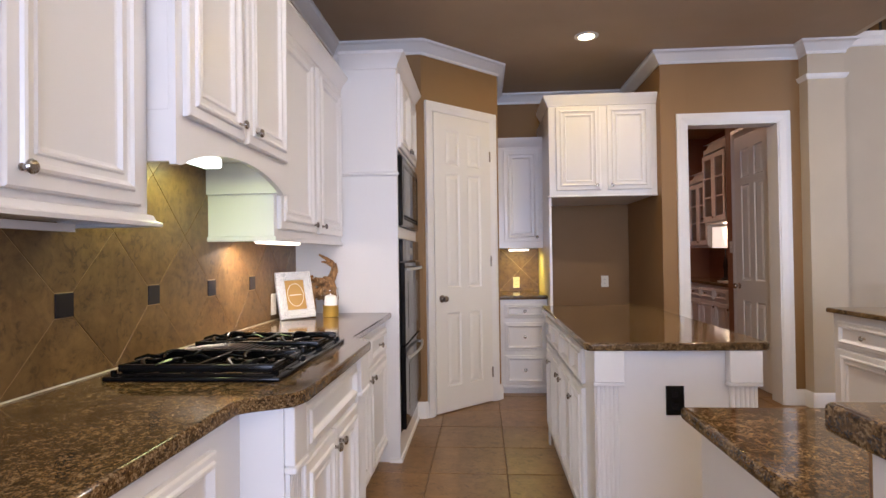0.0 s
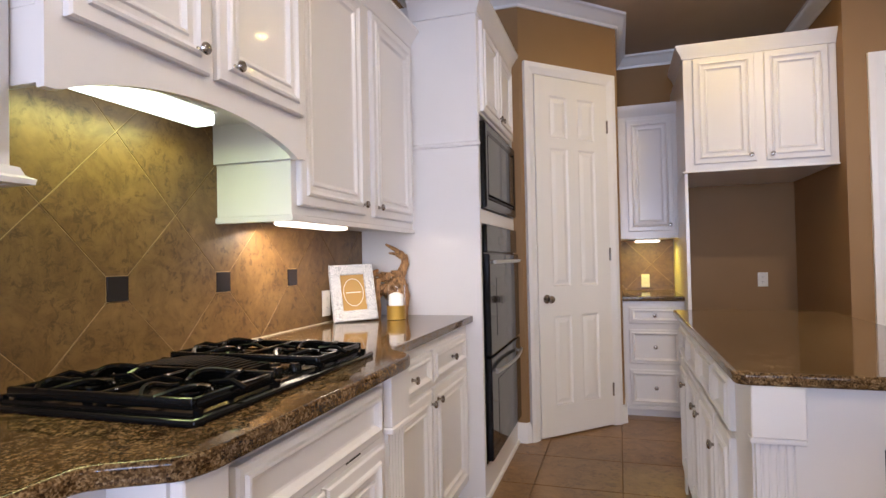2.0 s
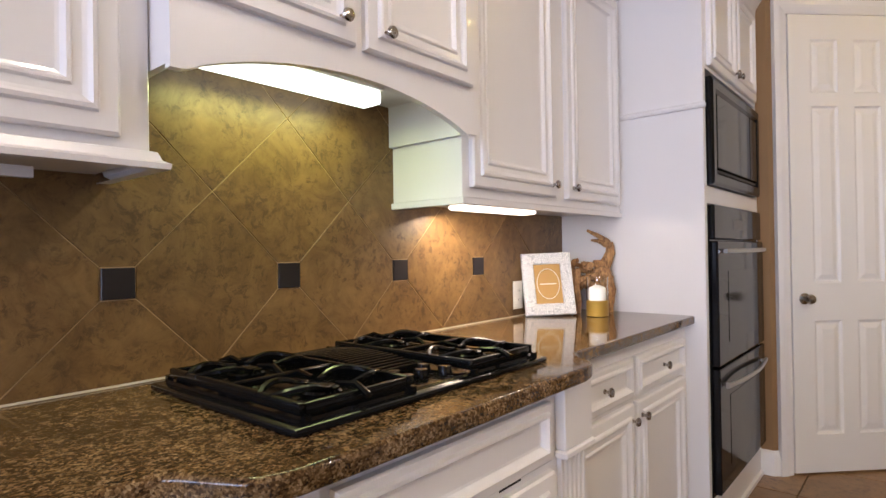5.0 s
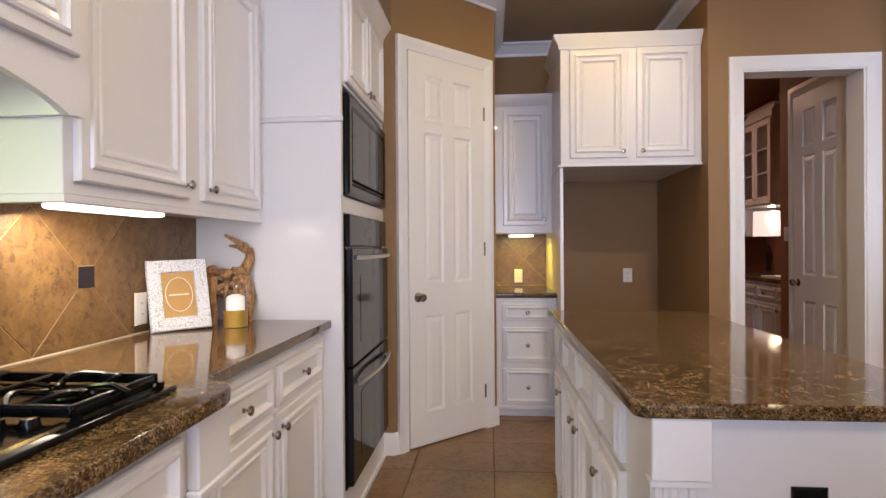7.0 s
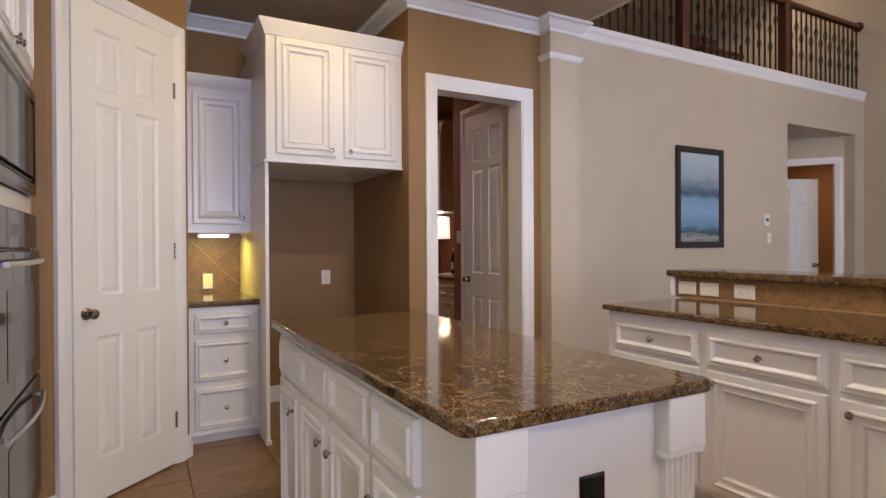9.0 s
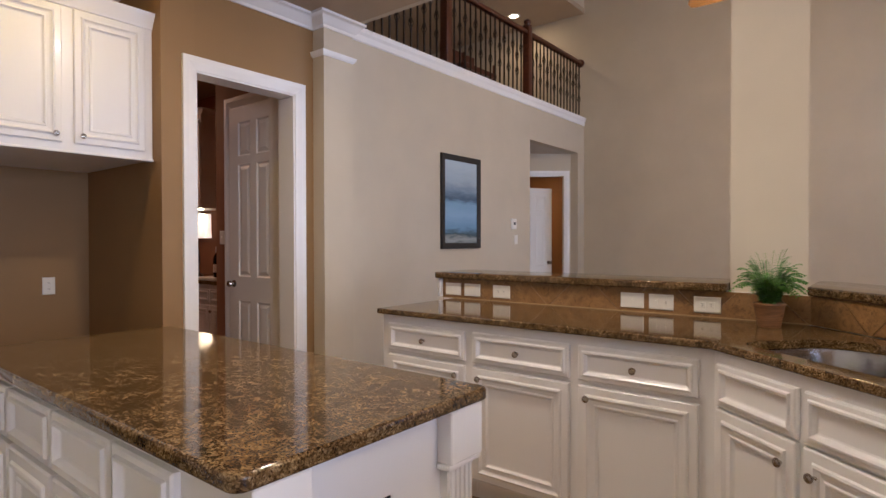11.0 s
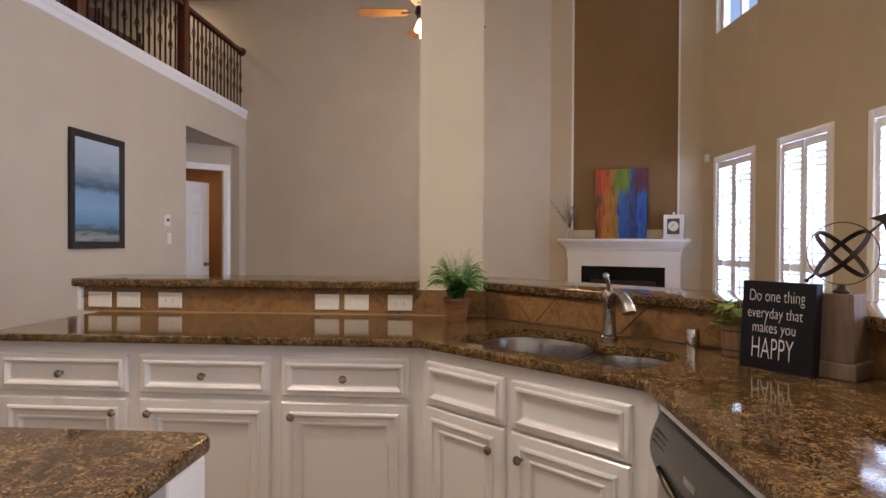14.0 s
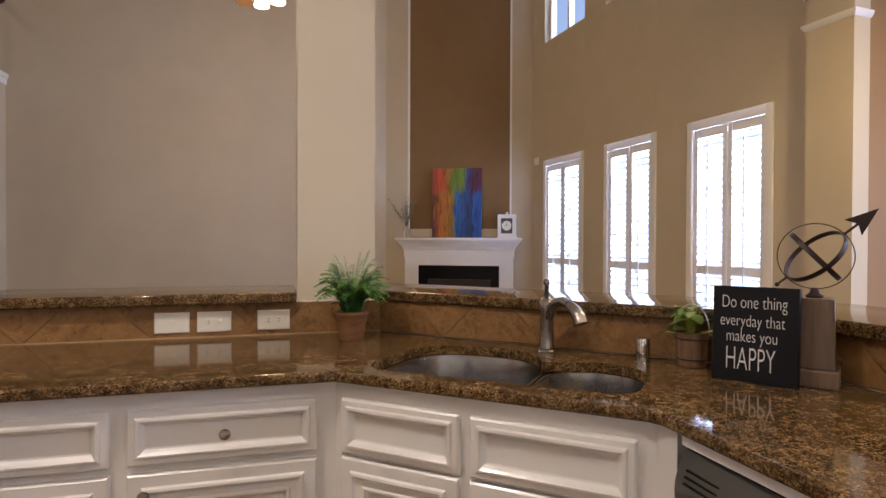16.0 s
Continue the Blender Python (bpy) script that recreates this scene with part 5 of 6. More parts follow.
for a, b in ((0.782, 0.900), (1.300, 1.424)):
    m = facing(a, IY0, 0, 1, 0)
    w = b - a
    p = part("pilaster", fluted(B(), m @ at(0.012, 0.09, 0), w - 0.024, 0.665, 5, 0.022), WHITE, isl, "fluted white corner pilaster")
    part("block", box(B(), 0, 0.768, 0, w, 0.893, 0.045, 0.003, 1, m), WHITE, p)
    part("cap_moulding", box(B(), -0.003, 0.752, 0, w + 0.003, 0.768, 0.040, 0.005, 2, m), WHITE, p)
    part("foot", box(B(), 0.004, 0, 0, w - 0.004, 0.09, 0.03, 0.004, 1, m), WHITE, p)
bm = B()
box(bm, 0, 0.0, 0, 0.055, 0.14, 0.012, 0.003, 1, facing(IX0, 4.265, 0, 0, -1))
box(bm, 0, 0.14, 0, 0.048, 0.893, 0.008, 0.003, 1, facing(IX0, 4.265, 0, 0, -1))
part("corner_post", bm, WHITE, isl)
o = thing("outlet", (1.103, IY0, 0.69), "black outlet on the end of the white island", "outlet")
m = facing(1.068, IY0, 0.632, 1, 0)
part("plate", rings(B(), m, 0.071, 0.116, [(0, 0.0005), (0, 0.004), (0.004, 0.007)]), BLACK, o)
for v in (0.034, 0.082):
    part("socket", rings(B(), m @ at(0.021, v - 0.014, 0.007), 0.029, 0.028, [(0, 0), (0.002, 0.002)]), BLACKGL, o)


def rounded(x0, y0, x1, y1, r, n=4):
    out = []
    for cx, cy, a in ((x0 + r, y0 + r, 180), (x1 - r, y0 + r, 270), (x1 - r, y1 - r, 0), (x0 + r, y1 - r, 90)):
        for i in range(n + 1):
            k = radians(a + 90 * i / n)
            out.append((cx + r * math.cos(k), cy + r * math.sin(k)))
    return out


solo("countertop", slab(B(), rounded(0.747, 2.642, 1.458, 4.31, 0.03), 0.893, 0.925), GRANITE, "polished brown granite island top with rounded corners", "countertop", smooth=40)


# ---------------------------------------------------------------- bar peninsula
# kitchen-side face of the raised bar wall, and its thickness away from the kitchen
FACE = [(3.20, 4.17), (3.20, 2.12), (2.16, 1.08), (0.80, 1.08)]
OUT = offset_poly(FACE, 0.12, False)
if OUT[0][0] < 3.2:
    OUT = offset_poly(FACE, -0.12, False)
bm = prism(B(), FACE + OUT[::-1], 0, 1.049)
structure("wall_bar", bm, WHITE, "low white bar wall behind the sink counter")
KA, KB = Vector((2.505, 2.38)), Vector((1.935, 1.725))       # front corners of the slanting counter
SU = (KB - KA).normalized()                                   # along the sink front, towards the dishwasher
SN = Vector((-SU.y, SU.x))                                    # towards the bar wall
if SN.x < 0:
    SN = -SN
SMID = (KA + KB) / 2
SW = (KB - KA).length


def sk(u, n):
    p = SMID + SU * u + SN * n
    return p.x, p.y


# sink outline: a large bowl and a small one, flat in front, swelling at the back
def bowl(u0, u1, n0, n1, back, n=7):
    out = []
    f = 0.08
    for cu, cn, a, r in ((u1 - f, n0 + f, 270, f), (u1 - back, n1 - back, 0, back), (u0 + back, n1 - back, 90, back), (u0 + f, n0 + f, 180, f)):
        for i in range(n + 1):
            k = radians(a + 90 * i / n)
            out.append((cu + r * math.cos(k), cn + r * math.sin(k)))
    return out


BIG, LIT = bowl(-0.385, 0.075, 0.085, 0.54, 0.19), bowl(0.095, 0.385, 0.105, 0.455, 0.13)
hole = []
for cu, cn, a, span, r in ((0.305, 0.18, 270, 90, 0.08), (0.255, 0.325, 0, 90, 0.13), (-0.115, 0.35, 12, 78, 0.19), (-0.195, 0.35, 90, 90, 0.19), (-0.305, 0.16, 180, 90, 0.08)):
    for i in range(8):
        k = radians(a + span * i / 7)
        hole.append(sk(cu + r * math.cos(k), cn + r * math.sin(k)))
if area_of(hole) < 0:
    hole = hole[::-1]
top = [(2.495, 4.085), (2.495, 2.40), (2.495, 2.368), (1.955, 1.737), (1.925, 1.722), (0.80, 1.722), (0.80, 1.083), (2.159, 1.083), (3.197, 2.121), (3.197, 4.085)]
if area_of(top) < 0:
    top = top[::-1]
solo("countertop", slab(B(), top, 0.891, 0.922, 0.009, hole), GRANITE, "polished brown granite sink counter with an angled front", "countertop", smooth=40)

sink = thing("kitchen_sink", (*sk(0, 0.28), 0.70), "stainless steel undermount sink with two bowls", "sink")
for pts, name, depth in ((BIG, "large_bowl", 0.20), (LIT, "small_bowl", 0.16)):
    bm = B()
    cu = sum(p[0] for p in pts) / len(pts)
    cn = sum(p[1] for p in pts) / len(pts)
    last = None
    for k, z in ((1.04, 0.890), (1.0, 0.888), (0.97, 0.865), (0.93, 0.890 - depth * 0.6), (0.88, 0.890 - depth * 0.93), (0.78, 0.890 - depth)):
        ring = [bm.verts.new((*sk(cu + (u - cu) * k, cn + (n - cn) * k), z)) for u, n in pts]
        if last:
            for i in range(len(pts)):
                bm.faces.new((last[i], last[(i + 1) % len(pts)], ring[(i + 1) % len(pts)], ring[i]))
        last = ring
    bm.faces.new(last)
    bw = part(name, bm, SINKM, sink, "", 50)
    part("drain", lathe(B(), at(*sk(cu, cn), 0.891 - depth), [(0.045, 0), (0.04, 0.003), (0.02, 0.001)], 20), CHROME, bw, "", 40)

saddle = B()
lo = [saddle.verts.new((*sk(u, n), 0.868)) for u, n in ((0.055, 0.09), (0.115, 0.09), (0.115, 0.52), (0.055, 0.52))]
hi = [saddle.verts.new((*sk(u, n), 0.885)) for u, n in ((0.070, 0.09), (0.100, 0.09), (0.100, 0.52), (0.070, 0.52))]
saddle.faces.new(lo[::-1]), saddle.faces.new(hi)
for i in range(4):
    saddle.faces.new((lo[i], lo[(i + 1) % 4], hi[(i + 1) % 4], hi[i]))
part("divider", saddle, SINKM, sink, "low steel divider between the bowls")

# faucet with a pull-out spout, and the air gap cap
fx, fy = 2.585, 1.668
fa = thing("kitchen_faucet", (fx, fy, 0.922), "brushed nickel kitchen faucet with a pull-out spout", "faucet")
part("body", lathe(B(), at(fx, fy, 0.922), [(0.032, 0), (0.032, 0.010), (0.027, 0.014), (0.027, 0.024), (0.0245, 0.030), (0.0225, 0.08), (0.0225, 0.13), (0.026, 0.150), (0.026, 0.168), (0.020, 0.180), (0.012, 0.186)], 24), NICKEL, fa, "", 40)
dv = Vector((-0.985, -0.17, 0)).normalized() * 1.12
base = Vector((fx, fy, 0.922))
sp_pts = [base + dv * u + Vector((0, 0, z)) for u, z in ((0.010, 0.118), (0.024, 0.152), (0.046, 0.172), (0.074, 0.180), (0.102, 0.172))]
part("spout", tube(B(), sp_pts, 0.0165, 12, 0.0150), NICKEL, fa, "", 50)
part("spray_head", tube(B(), [base + dv * u + Vector((0, 0, z)) for u, z in ((0.106, 0.171), (0.130, 0.157), (0.147, 0.138), (0.156, 0.118))], 0.0165, 12, 0.024), NICKEL, fa, "", 50)
lever = tube(B(), [base + Vector((0, 0, 0.182)), base + Vector((-0.012, 0.006, 0.205)), base + Vector((-0.032, 0.016, 0.226)), base + Vector((-0.044, 0.022, 0.234))], 0.0085, 10, 0.0065)
lathe(lever, Matrix.Translation(base + Vector((-0.048, 0.024, 0.228))), [(0.004, 0), (0.0105, 0.004), (0.0125, 0.011), (0.0105, 0.018), (0.004, 0.022)], 14)
part("lever", lever, NICKEL, fa, "slim lever with a ball tip", 40)
gx, gy = 2.402, 1.430
ag = thing("air_gap_cap", (gx, gy, 0.922), "small chrome air gap cap beside the sink", "faucet")
part("cap", lathe(B(), at(gx, gy, 0.922), [(0.023, 0), (0.023, 0.066), (0.021, 0.071), (0.006, 0.072)], 24), CHROME, ag, "", 40)
part("ring", lathe(B(), at(gx, gy, 0.922), [(0.0228, 0.012), (0.0228, 0.015), (0.0225, 0.0151)], 24), NICKEL, ag)

# cabinets of the long leg
AX = 2.535
units = [(3.478, 4.075, 3.511, 4.012), (2.918, 3.478, 2.950, 3.447), (2.405, 2.918, 2.423, 2.892)]
for i, (y0, y1, a, b) in enumerate(units):
    c = cab("base_cabinet", ((AX + 3.2) / 2, (y0 + y1) / 2, 0), "white raised-panel base cabinet with a drawer, under the bar counter", "white bar cabinets")
    pts = rect(AX, y0, 3.198, y1)
    part("body", prism(B(), pts, 0.10, 0.891), WHITE, c)
    part("toe_kick", prism(B(), [(AX + 0.06, y0 + 0.001), (3.198, y0 + 0.001), (3.198, y1 - 0.001), (AX + 0.06, y1 - 0.001)], 0, 0.10), WHITE, c)
    drawer(c, facing(AX, b + 0.008, 0.697, 0, -1), b - a + 0.016, 0.147)
    cabinet_door(c, facing(AX, b + 0.008, 0.125, 0, -1), b - a + 0.016, 0.55, ((b - a) - 0.03 if i == 0 else 0.045, 0.50))
# slanting sink base
c = cab("sink_cabinet", ((2.5), 1.9, 0), "white angled sink base cabinet with two doors", "white bar cabinets")
IN = 0.032
qa, qb = KA + SN * IN, KB + SN * IN
body = [(AX, 2.405), (qa.x, qa.y + 0.002), (qb.x, qb.y), (1.90, 1.70), (1.90, 1.084), (2.159, 1.084), (3.196, 2.121), (3.196, 2.405)]
bm = B()
for z0, z1 in ((0.10, 0.66),):
    prism(bm, body, z0, z1)
part("body", bm, WHITE, c)
bm = prism(B(), [(AX, 2.405), (qa.x, qa.y + 0.002), (qb.x, qb.y), (1.90, 1.70), (1.90, 1.66), (qb.x + SN.x * 0.03, qb.y + SN.y * 0.03), (qa.x + SN.x * 0.03, qa.y + SN.y * 0.03), (AX + 0.04, 2.405)], 0.66, 0.891)
part("face_frame", bm, WHITE, c)
part("toe_kick", prism(B(), [sk(-SW / 2, 0.10), sk(SW / 2, 0.10), sk(SW / 2, 0.3), sk(-SW / 2, 0.3)], 0, 0.10), WHITE, c)
FM = facing(*sk(-SW / 2, IN), 0, SU.x, SU.y)
for a, b, kn in ((0.028, 0.392, 0), (0.422, 0.825, 1)):
    cabinet_door(c, FM @ at(a, 0.690, 0.001), b - a, 0.155, None, "false_drawer", SMALL)
    cabinet_door(c, FM @ at(a, 0.125, 0.001), b - a, 0.555, ((b - a) - 0.045 if kn == 0 else 0.045, 0.48))
# dishwasher and the short leg
dw_t = thing("dishwasher", (1.58, 1.40, 0), "stainless dishwasher with a dark grey control panel", "dishwasher")
DM = facing(1.885, 1.69, 0, -1, 0)
part("body", box(B(), 0.0, 0.10, -0.56, 0.60, 0.862, 0.0, 0.002, 1, DM), GREYP, dw_t)
part("door", box(B(), 0.004, 0.11, 0.0, 0.596, 0.715, 0.018, 0.006, 2, DM), STEEL, dw_t, "stainless steel door")
bm = B()
last = None
for i in range(13):
    k = i / 12
    v = 0.72 + 0.14 * k
    up = 0.012 + 0.026 * math.sin(math.pi * min(1, 0.15 + k * 0.85))
    row = [bm.verts.new(DM @ Vector((0.012 + 0.576 * j / 12, v, up + 0.010 * math.sin(math.pi * j / 12)))) for j in range(13)]
    if last:
        for j in range(12):
            bm.faces.new((last[j], last[j + 1], row[j + 1], row[j]))
    last = row
box(bm, 0.012, 0.72, 0.0, 0.588, 0.86, 0.012, 0, 1, DM)
part("control_panel", bm, GREYP, dw_t, "bowed dark grey control panel", 50)
part("handle", tube(B(), [DM @ Vector((0.10 + 0.40 * i / 10, 0.752 - 0.014 * math.sin(math.pi * i / 10), 0.042 + 0.012 * math.sin(math.pi * i / 10))) for i in range(11)], 0.009, 8), BLACK, dw_t, "dark pocket handle", 50)
for i in range(3):
    v = 0.80 + 0.013 * i
    up = 0.018 + 0.026 * math.sin(math.pi * (0.15 + 0.85 * (v - 0.72) / 0.14))
    part("vent_slot", box(B(), 0.04, v, up - 0.008, 0.13, v + 0.004, up - 0.0005, 0, 1, DM), BLACK, dw_t)
part("badge", box(B(), 0.27, 0.79, 0.044, 0.33, 0.806, 0.0475, 0, 1, DM), STEEL, dw_t)
c = cab("base_cabinet", (1.05, 1.4, 0), "white base cabinet closing the end of the peninsula", "white bar cabinets")
part("filler_strip", box(B(), 0.0, 0.864, -0.02, 0.608, 0.8905, 0.012, 0.002, 1, DM), WHITE, c, "white strip above the dishwasher")
part("body", box(B(), 0.832, 1.083, 0.0, 1.275, 1.69, 0.891, 0.002, 1), WHITE, c)
drawer(c, facing(1.255, 1.69, 0.705, -1, 0), 0.40, 0.13)
cabinet_door(c, facing(1.255, 1.69, 0.125, -1, 0), 0.40, 0.56, (0.035, 0.51))

# raised granite bar: two slabs, parted by the column
solo("bar_top", slab(B(), rounded(3.152, 2.455, 3.575, 4.228, 0.04), 1.05, 1.09), GRANITE, "raised brown granite bar top with a rounded end", "bar top", smooth=40)
dpt = [(3.185, 2.135), (2.143, 1.118), (0.77, 1.118), (0.77, 0.70), (2.30, 0.70), (3.64, 2.04), (3.64, 2.135)]
if area_of(dpt) < 0:
    dpt = dpt[::-1]
solo("bar_top", slab(B(), dpt, 1.05, 1.09), GRANITE, "raised brown granite bar top along the sink", "bar top", smooth=40)
solo("bar_corbel", box(B(), 3.165, 4.172, 0.93, 3.23, 4.19, 1.049, 0.006, 2), WHITE, "small white moulding block under the bar end", "trim", kind="structure")

# bar backsplash tiles, in three runs
def run(p, q, name, u_off):
    d = Vector(q) - Vector(p)
    L = d.length
    d.normalize()
    m = facing(p[0], p[1], 0, d.x, d.y)
    s = structure(name, box(B(), 0, 0.922, 0.0005, L, 1.049, 0.0015, 0, 1, m), GROUT, "brown diagonal tile strip behind the sink counter")
    diagonal_tiles(s, m @ at(0, 0, 0.0015), L, 0.926, 1.048, u_off, 0.915, 0.30, BARTILE, 0.0, 0.006)


run((3.20, 4.17), (3.20, 2.12), "backsplash_3", 0.35)
run((3.20, 2.12), (2.16, 1.08), "backsplash_4", 0.30)
run((2.16, 1.08), (0.80, 1.08), "backsplash_5", 0.30)
solo("caulk_strip", box(B(), 3.188, 2.13, 0.922, 3.194, 4.09, 0.927), GROUT, "tan caulk line at the foot of the bar tiles", "trim", kind="structure")
PM3 = lambda y, z: facing(3.1925, y, z, 0, -1)
for y, k, lab in ((4.083, "jack", "cream jack plate on the bar tiles"), (3.932, "jack", "cream jack plate on the bar tiles"), (3.713, "outlet", "cream outlet set sideways on the bar tiles"), (2.908, "jack", "cream cover plate on the bar tiles"), (2.76, "switch", "cream double switch on the bar tiles"), (2.543, "outlet", "cream outlet set sideways on the bar tiles")):
    switch_plate(PM3(y, 0.982), k, lab, 0.122, 0.078)

# ---------------------------------------------------------------- things on the counter
def leaf(bm, root, way, length, width, droop=0.3, n=3, twist=0.0):
    way = Vector(way).normalized()
    side = way.cross(Vector((0, 0, 1)))
    side = side.normalized() if side.length > 0.01 else Vector((1, 0, 0))
    side = (side + Vector((0, 0, twist))).normalized()
    last = None
    for i in range(n + 1):
        k = i / n
        w = width * math.sin(math.pi * min(0.97, 0.12 + 0.85 * k)) * 0.5
        c = Vector(root) + way * length * k + Vector((0, 0, -droop * length * k * k))
        row = [bm.verts.new(c - side * w), bm.verts.new(c + Vector((0, 0, -0.12 * w))), bm.verts.new(c + side * w)]
        if last:
            bm.faces.new((last[0], last[1], row[1], row[0]))
            bm.faces.new((last[1], last[2], row[2], row[1]))
        last = row


random.seed(11)
px, py = 3.03, 2.258
fern = thing("potted_fern", (px, py, 0.922), "green fern in a small wicker pot", "plant")
pot = lathe(B(), at(px, py, 0.922), [(0.043, 0), (0.046, 0.006), (0.051, 0.04), (0.060, 0.092), (0.064, 0.096), (0.063, 0.104), (0.055, 0.102), (0.01, 0.095)], 24)
part("pot", pot, WICKER, fern, "brown wicker pot", 40)
bm = B()
for i in range(120):
    a = random.uniform(0, 2 * math.pi)
    lean = random.uniform(0.12, 1.0) ** 0.75
    L = random.uniform(0.19, 0.30) * (1.05 - 0.22 * lean)
    pts = []
    for k in range(10):
        q = k / 9
        rr = L * lean * (0.22 * q + 0.44 * q * q)
        z = L * (q * (1.12 - 0.1 * lean) - 0.72 * lean * q * q * q)
        pts.append(Vector((px + (0.02 + rr) * math.cos(a), py + (0.02 + rr) * math.sin(a), 1.005 + z)))
    tube(bm, pts, 0.0012, 3, 0.0006)
    for k in range(2, 10):
        d = (pts[k] - pts[k - 1]).normalized()
        s = d.cross(Vector((0, 0, 1))).normalized()
        for sg in (-1, 1):
            for h in (0.25, 0.75):
                root = pts[k - 1].lerp(pts[k], h)
                ll = 0.040 * (1.05 - 0.75 * k / 9) * random.uniform(0.8, 1.2)
                leaf(bm, root, s * sg + d * 0.45 + Vector((0, 0, random.uniform(-0.2, 0.15))), ll, 0.0095, 0.35, 2)
part("fronds", bm, FERN, fern, "feathery green fronds")
bm = B()
for i in range(9):
    a = random.uniform(0, 6.28)
    L = random.uniform(0.04, 0.07)
    leaf(bm, (px + 0.03 * math.cos(a), py + 0.03 * math.sin(a), 1.05 + random.uniform(0, 0.06)), (math.cos(a), math.sin(a), random.uniform(0.1, 0.8)), L, 0.036, 0.5, 3)
part("broad_leaves", bm, BROAD, fern)

qx, qy = 2.305, 1.33
po = thing("potted_pothos", (qx, qy, 0.922), "small leafy plant with yellow-green leaves in a wooden pot", "plant")
bm = lathe(B(), at(qx, qy, 0.922), [(0.038, 0), (0.041, 0.004), (0.047, 0.100), (0.042, 0.100), (0.040, 0.092), (0.01, 0.091)], 16)
part("pot", bm, POTW, po, "brown slatted wooden pot", 25)
bm = B()
for z in (0.022, 0.082):
    tube(bm, [(qx + (0.0425 + 0.05 * z) * math.cos(a), qy + (0.0425 + 0.05 * z) * math.sin(a), 0.922 + z) for a in (2 * math.pi * i / 24 for i in range(25))], 0.002, 6)
part("hoop", bm, DARKM, po, "dark metal hoop")
ha = Vector((SU.x, SU.y, 0))
part("handle", tube(B(), [Vector((qx, qy, 1.02)) + ha * 0.048 * math.cos(a) + Vector((0, 0, 0.085 * math.sin(a))) for a in (math.pi * i / 16 for i in range(17))], 0.002, 6), STEEL, po, "thin wire handle")
bm = B()
for i in range(34):
    a = random.uniform(0, 6.28)
    rr = random.uniform(0.005, 0.042)
    up = random.uniform(0.115, 0.195)
    rt = Vector((qx + rr * math.cos(a), qy + rr * math.sin(a), 0.922 + up - 0.02))
    tube(bm, [(qx + 0.3 * rr * math.cos(a), qy + 0.3 * rr * math.sin(a), 1.01), rt], 0.0012, 3)
    leaf(bm, rt, (math.cos(a), math.sin(a), random.uniform(-0.1, 0.7)), random.uniform(0.045, 0.075), random.uniform(0.026, 0.040), random.uniform(0.2, 0.7), 4, random.uniform(-0.3, 0.3))
part("leaves", bm, POTHOS, po, "yellow-green leaves")

# lettered sign
SA, SBp = Vector((2.160, 1.386)), Vector((1.985, 1.264))
sd = (SBp - SA).normalized()
sw_ = (SBp - SA).length - 0.012
SG = facing(SA.x, SA.y, 0.922, sd.x, sd.y) @ pose(0, 0, 0, -4, 0, 0)
sg = thing("lettered_sign", (SA.x, SA.y, 0.922), "square black wooden sign with white hand lettering", "sign")
SHGT = 0.252
part("board", box(B(), 0, 0, -0.036, sw_, SHGT, 0, 0.002, 1, SG), SIGN, sg)


def lettering(parent, text, m, width, height, mat, name="lettering"):
    cu = bpy.data.curves.new(name, 'FONT')
    cu.body, cu.size, cu.extrude, cu.offset = text, 1.0, 0.0, -0.012
    cu.align_x = 'LEFT'
    probe = new(name, cu)
    bpy.context.view_layer.update()
    me = bpy.data.meshes.new_from_object(probe.evaluated_get(bpy.context.evaluated_depsgraph_get()))
    bpy.data.objects.remove(probe)
    xs_ = [v.co.x for v in me.vertices]
    ys_ = [v.co.y for v in me.vertices]
    kx, ky = width / (max(xs_) - min(xs_)), height / (max(ys_) - min(ys_))
    x0_, y0_ = min(xs_), min(ys_)
    bm = bmesh.new()
    bm.from_mesh(me)
    for v in bm.verts:
        v.co = m @ Vector(((v.co.x - x0_) * kx, (v.co.y - y0_) * ky, 0.0012))
    bpy.data.meshes.remove(me)
    return part(name, bm, mat, parent, "white lettering")


for text, u, v, w, h in (("Do one thing", 0.024, 0.184, 0.158, 0.043), ("everyday that", 0.020, 0.137, 0.158, 0.040), ("makes you", 0.036, 0.096, 0.123, 0.040), ("HAPPY", 0.036, 0.033, 0.120, 0.058)):
    lettering(sg, text, SG @ at(u, v, 0), w * sw_ / 0.21, h, LETTER)

# armillary sphere on a wooden pedestal
ex, ey = 2.035, 1.175
pd = thing("armillary_sphere", (ex, ey, 0.922), "dark metal armillary sphere with an arrow on a weathered wooden pedestal", "ornament")
turn = pose(ex, ey, 0.922, 0, 0, 38)
part("pedestal_base", box(B(), -0.058, -0.058, 0, 0.058, 0.058, 0.045, 0.004, 2, turn), PEDW, pd, "weathered wooden base")
bm = B()
lo = [turn @ Vector((sx * 0.047, sy * 0.047, 0.045)) for sx, sy in ((-1, -1), (1, -1), (1, 1), (-1, 1))]
hi = [turn @ Vector((sx * 0.044, sy * 0.044, 0.225)) for sx, sy in ((-1, -1), (1, -1), (1, 1), (-1, 1))]
a_, b_ = [bm.verts.new(p) for p in lo], [bm.verts.new(p) for p in hi]
bm.faces.new(a_[::-1]), bm.faces.new(b_)
for i in range(4):
    bm.faces.new((a_[i], a_[(i + 1) % 4], b_[(i + 1) % 4], b_[i]))
bmesh.ops.bevel(bm, geom=bm.edges[:], offset=0.003, segments=2, affect='EDGES')
part("pedestal", bm, PEDW, pd, "weathered wooden block")
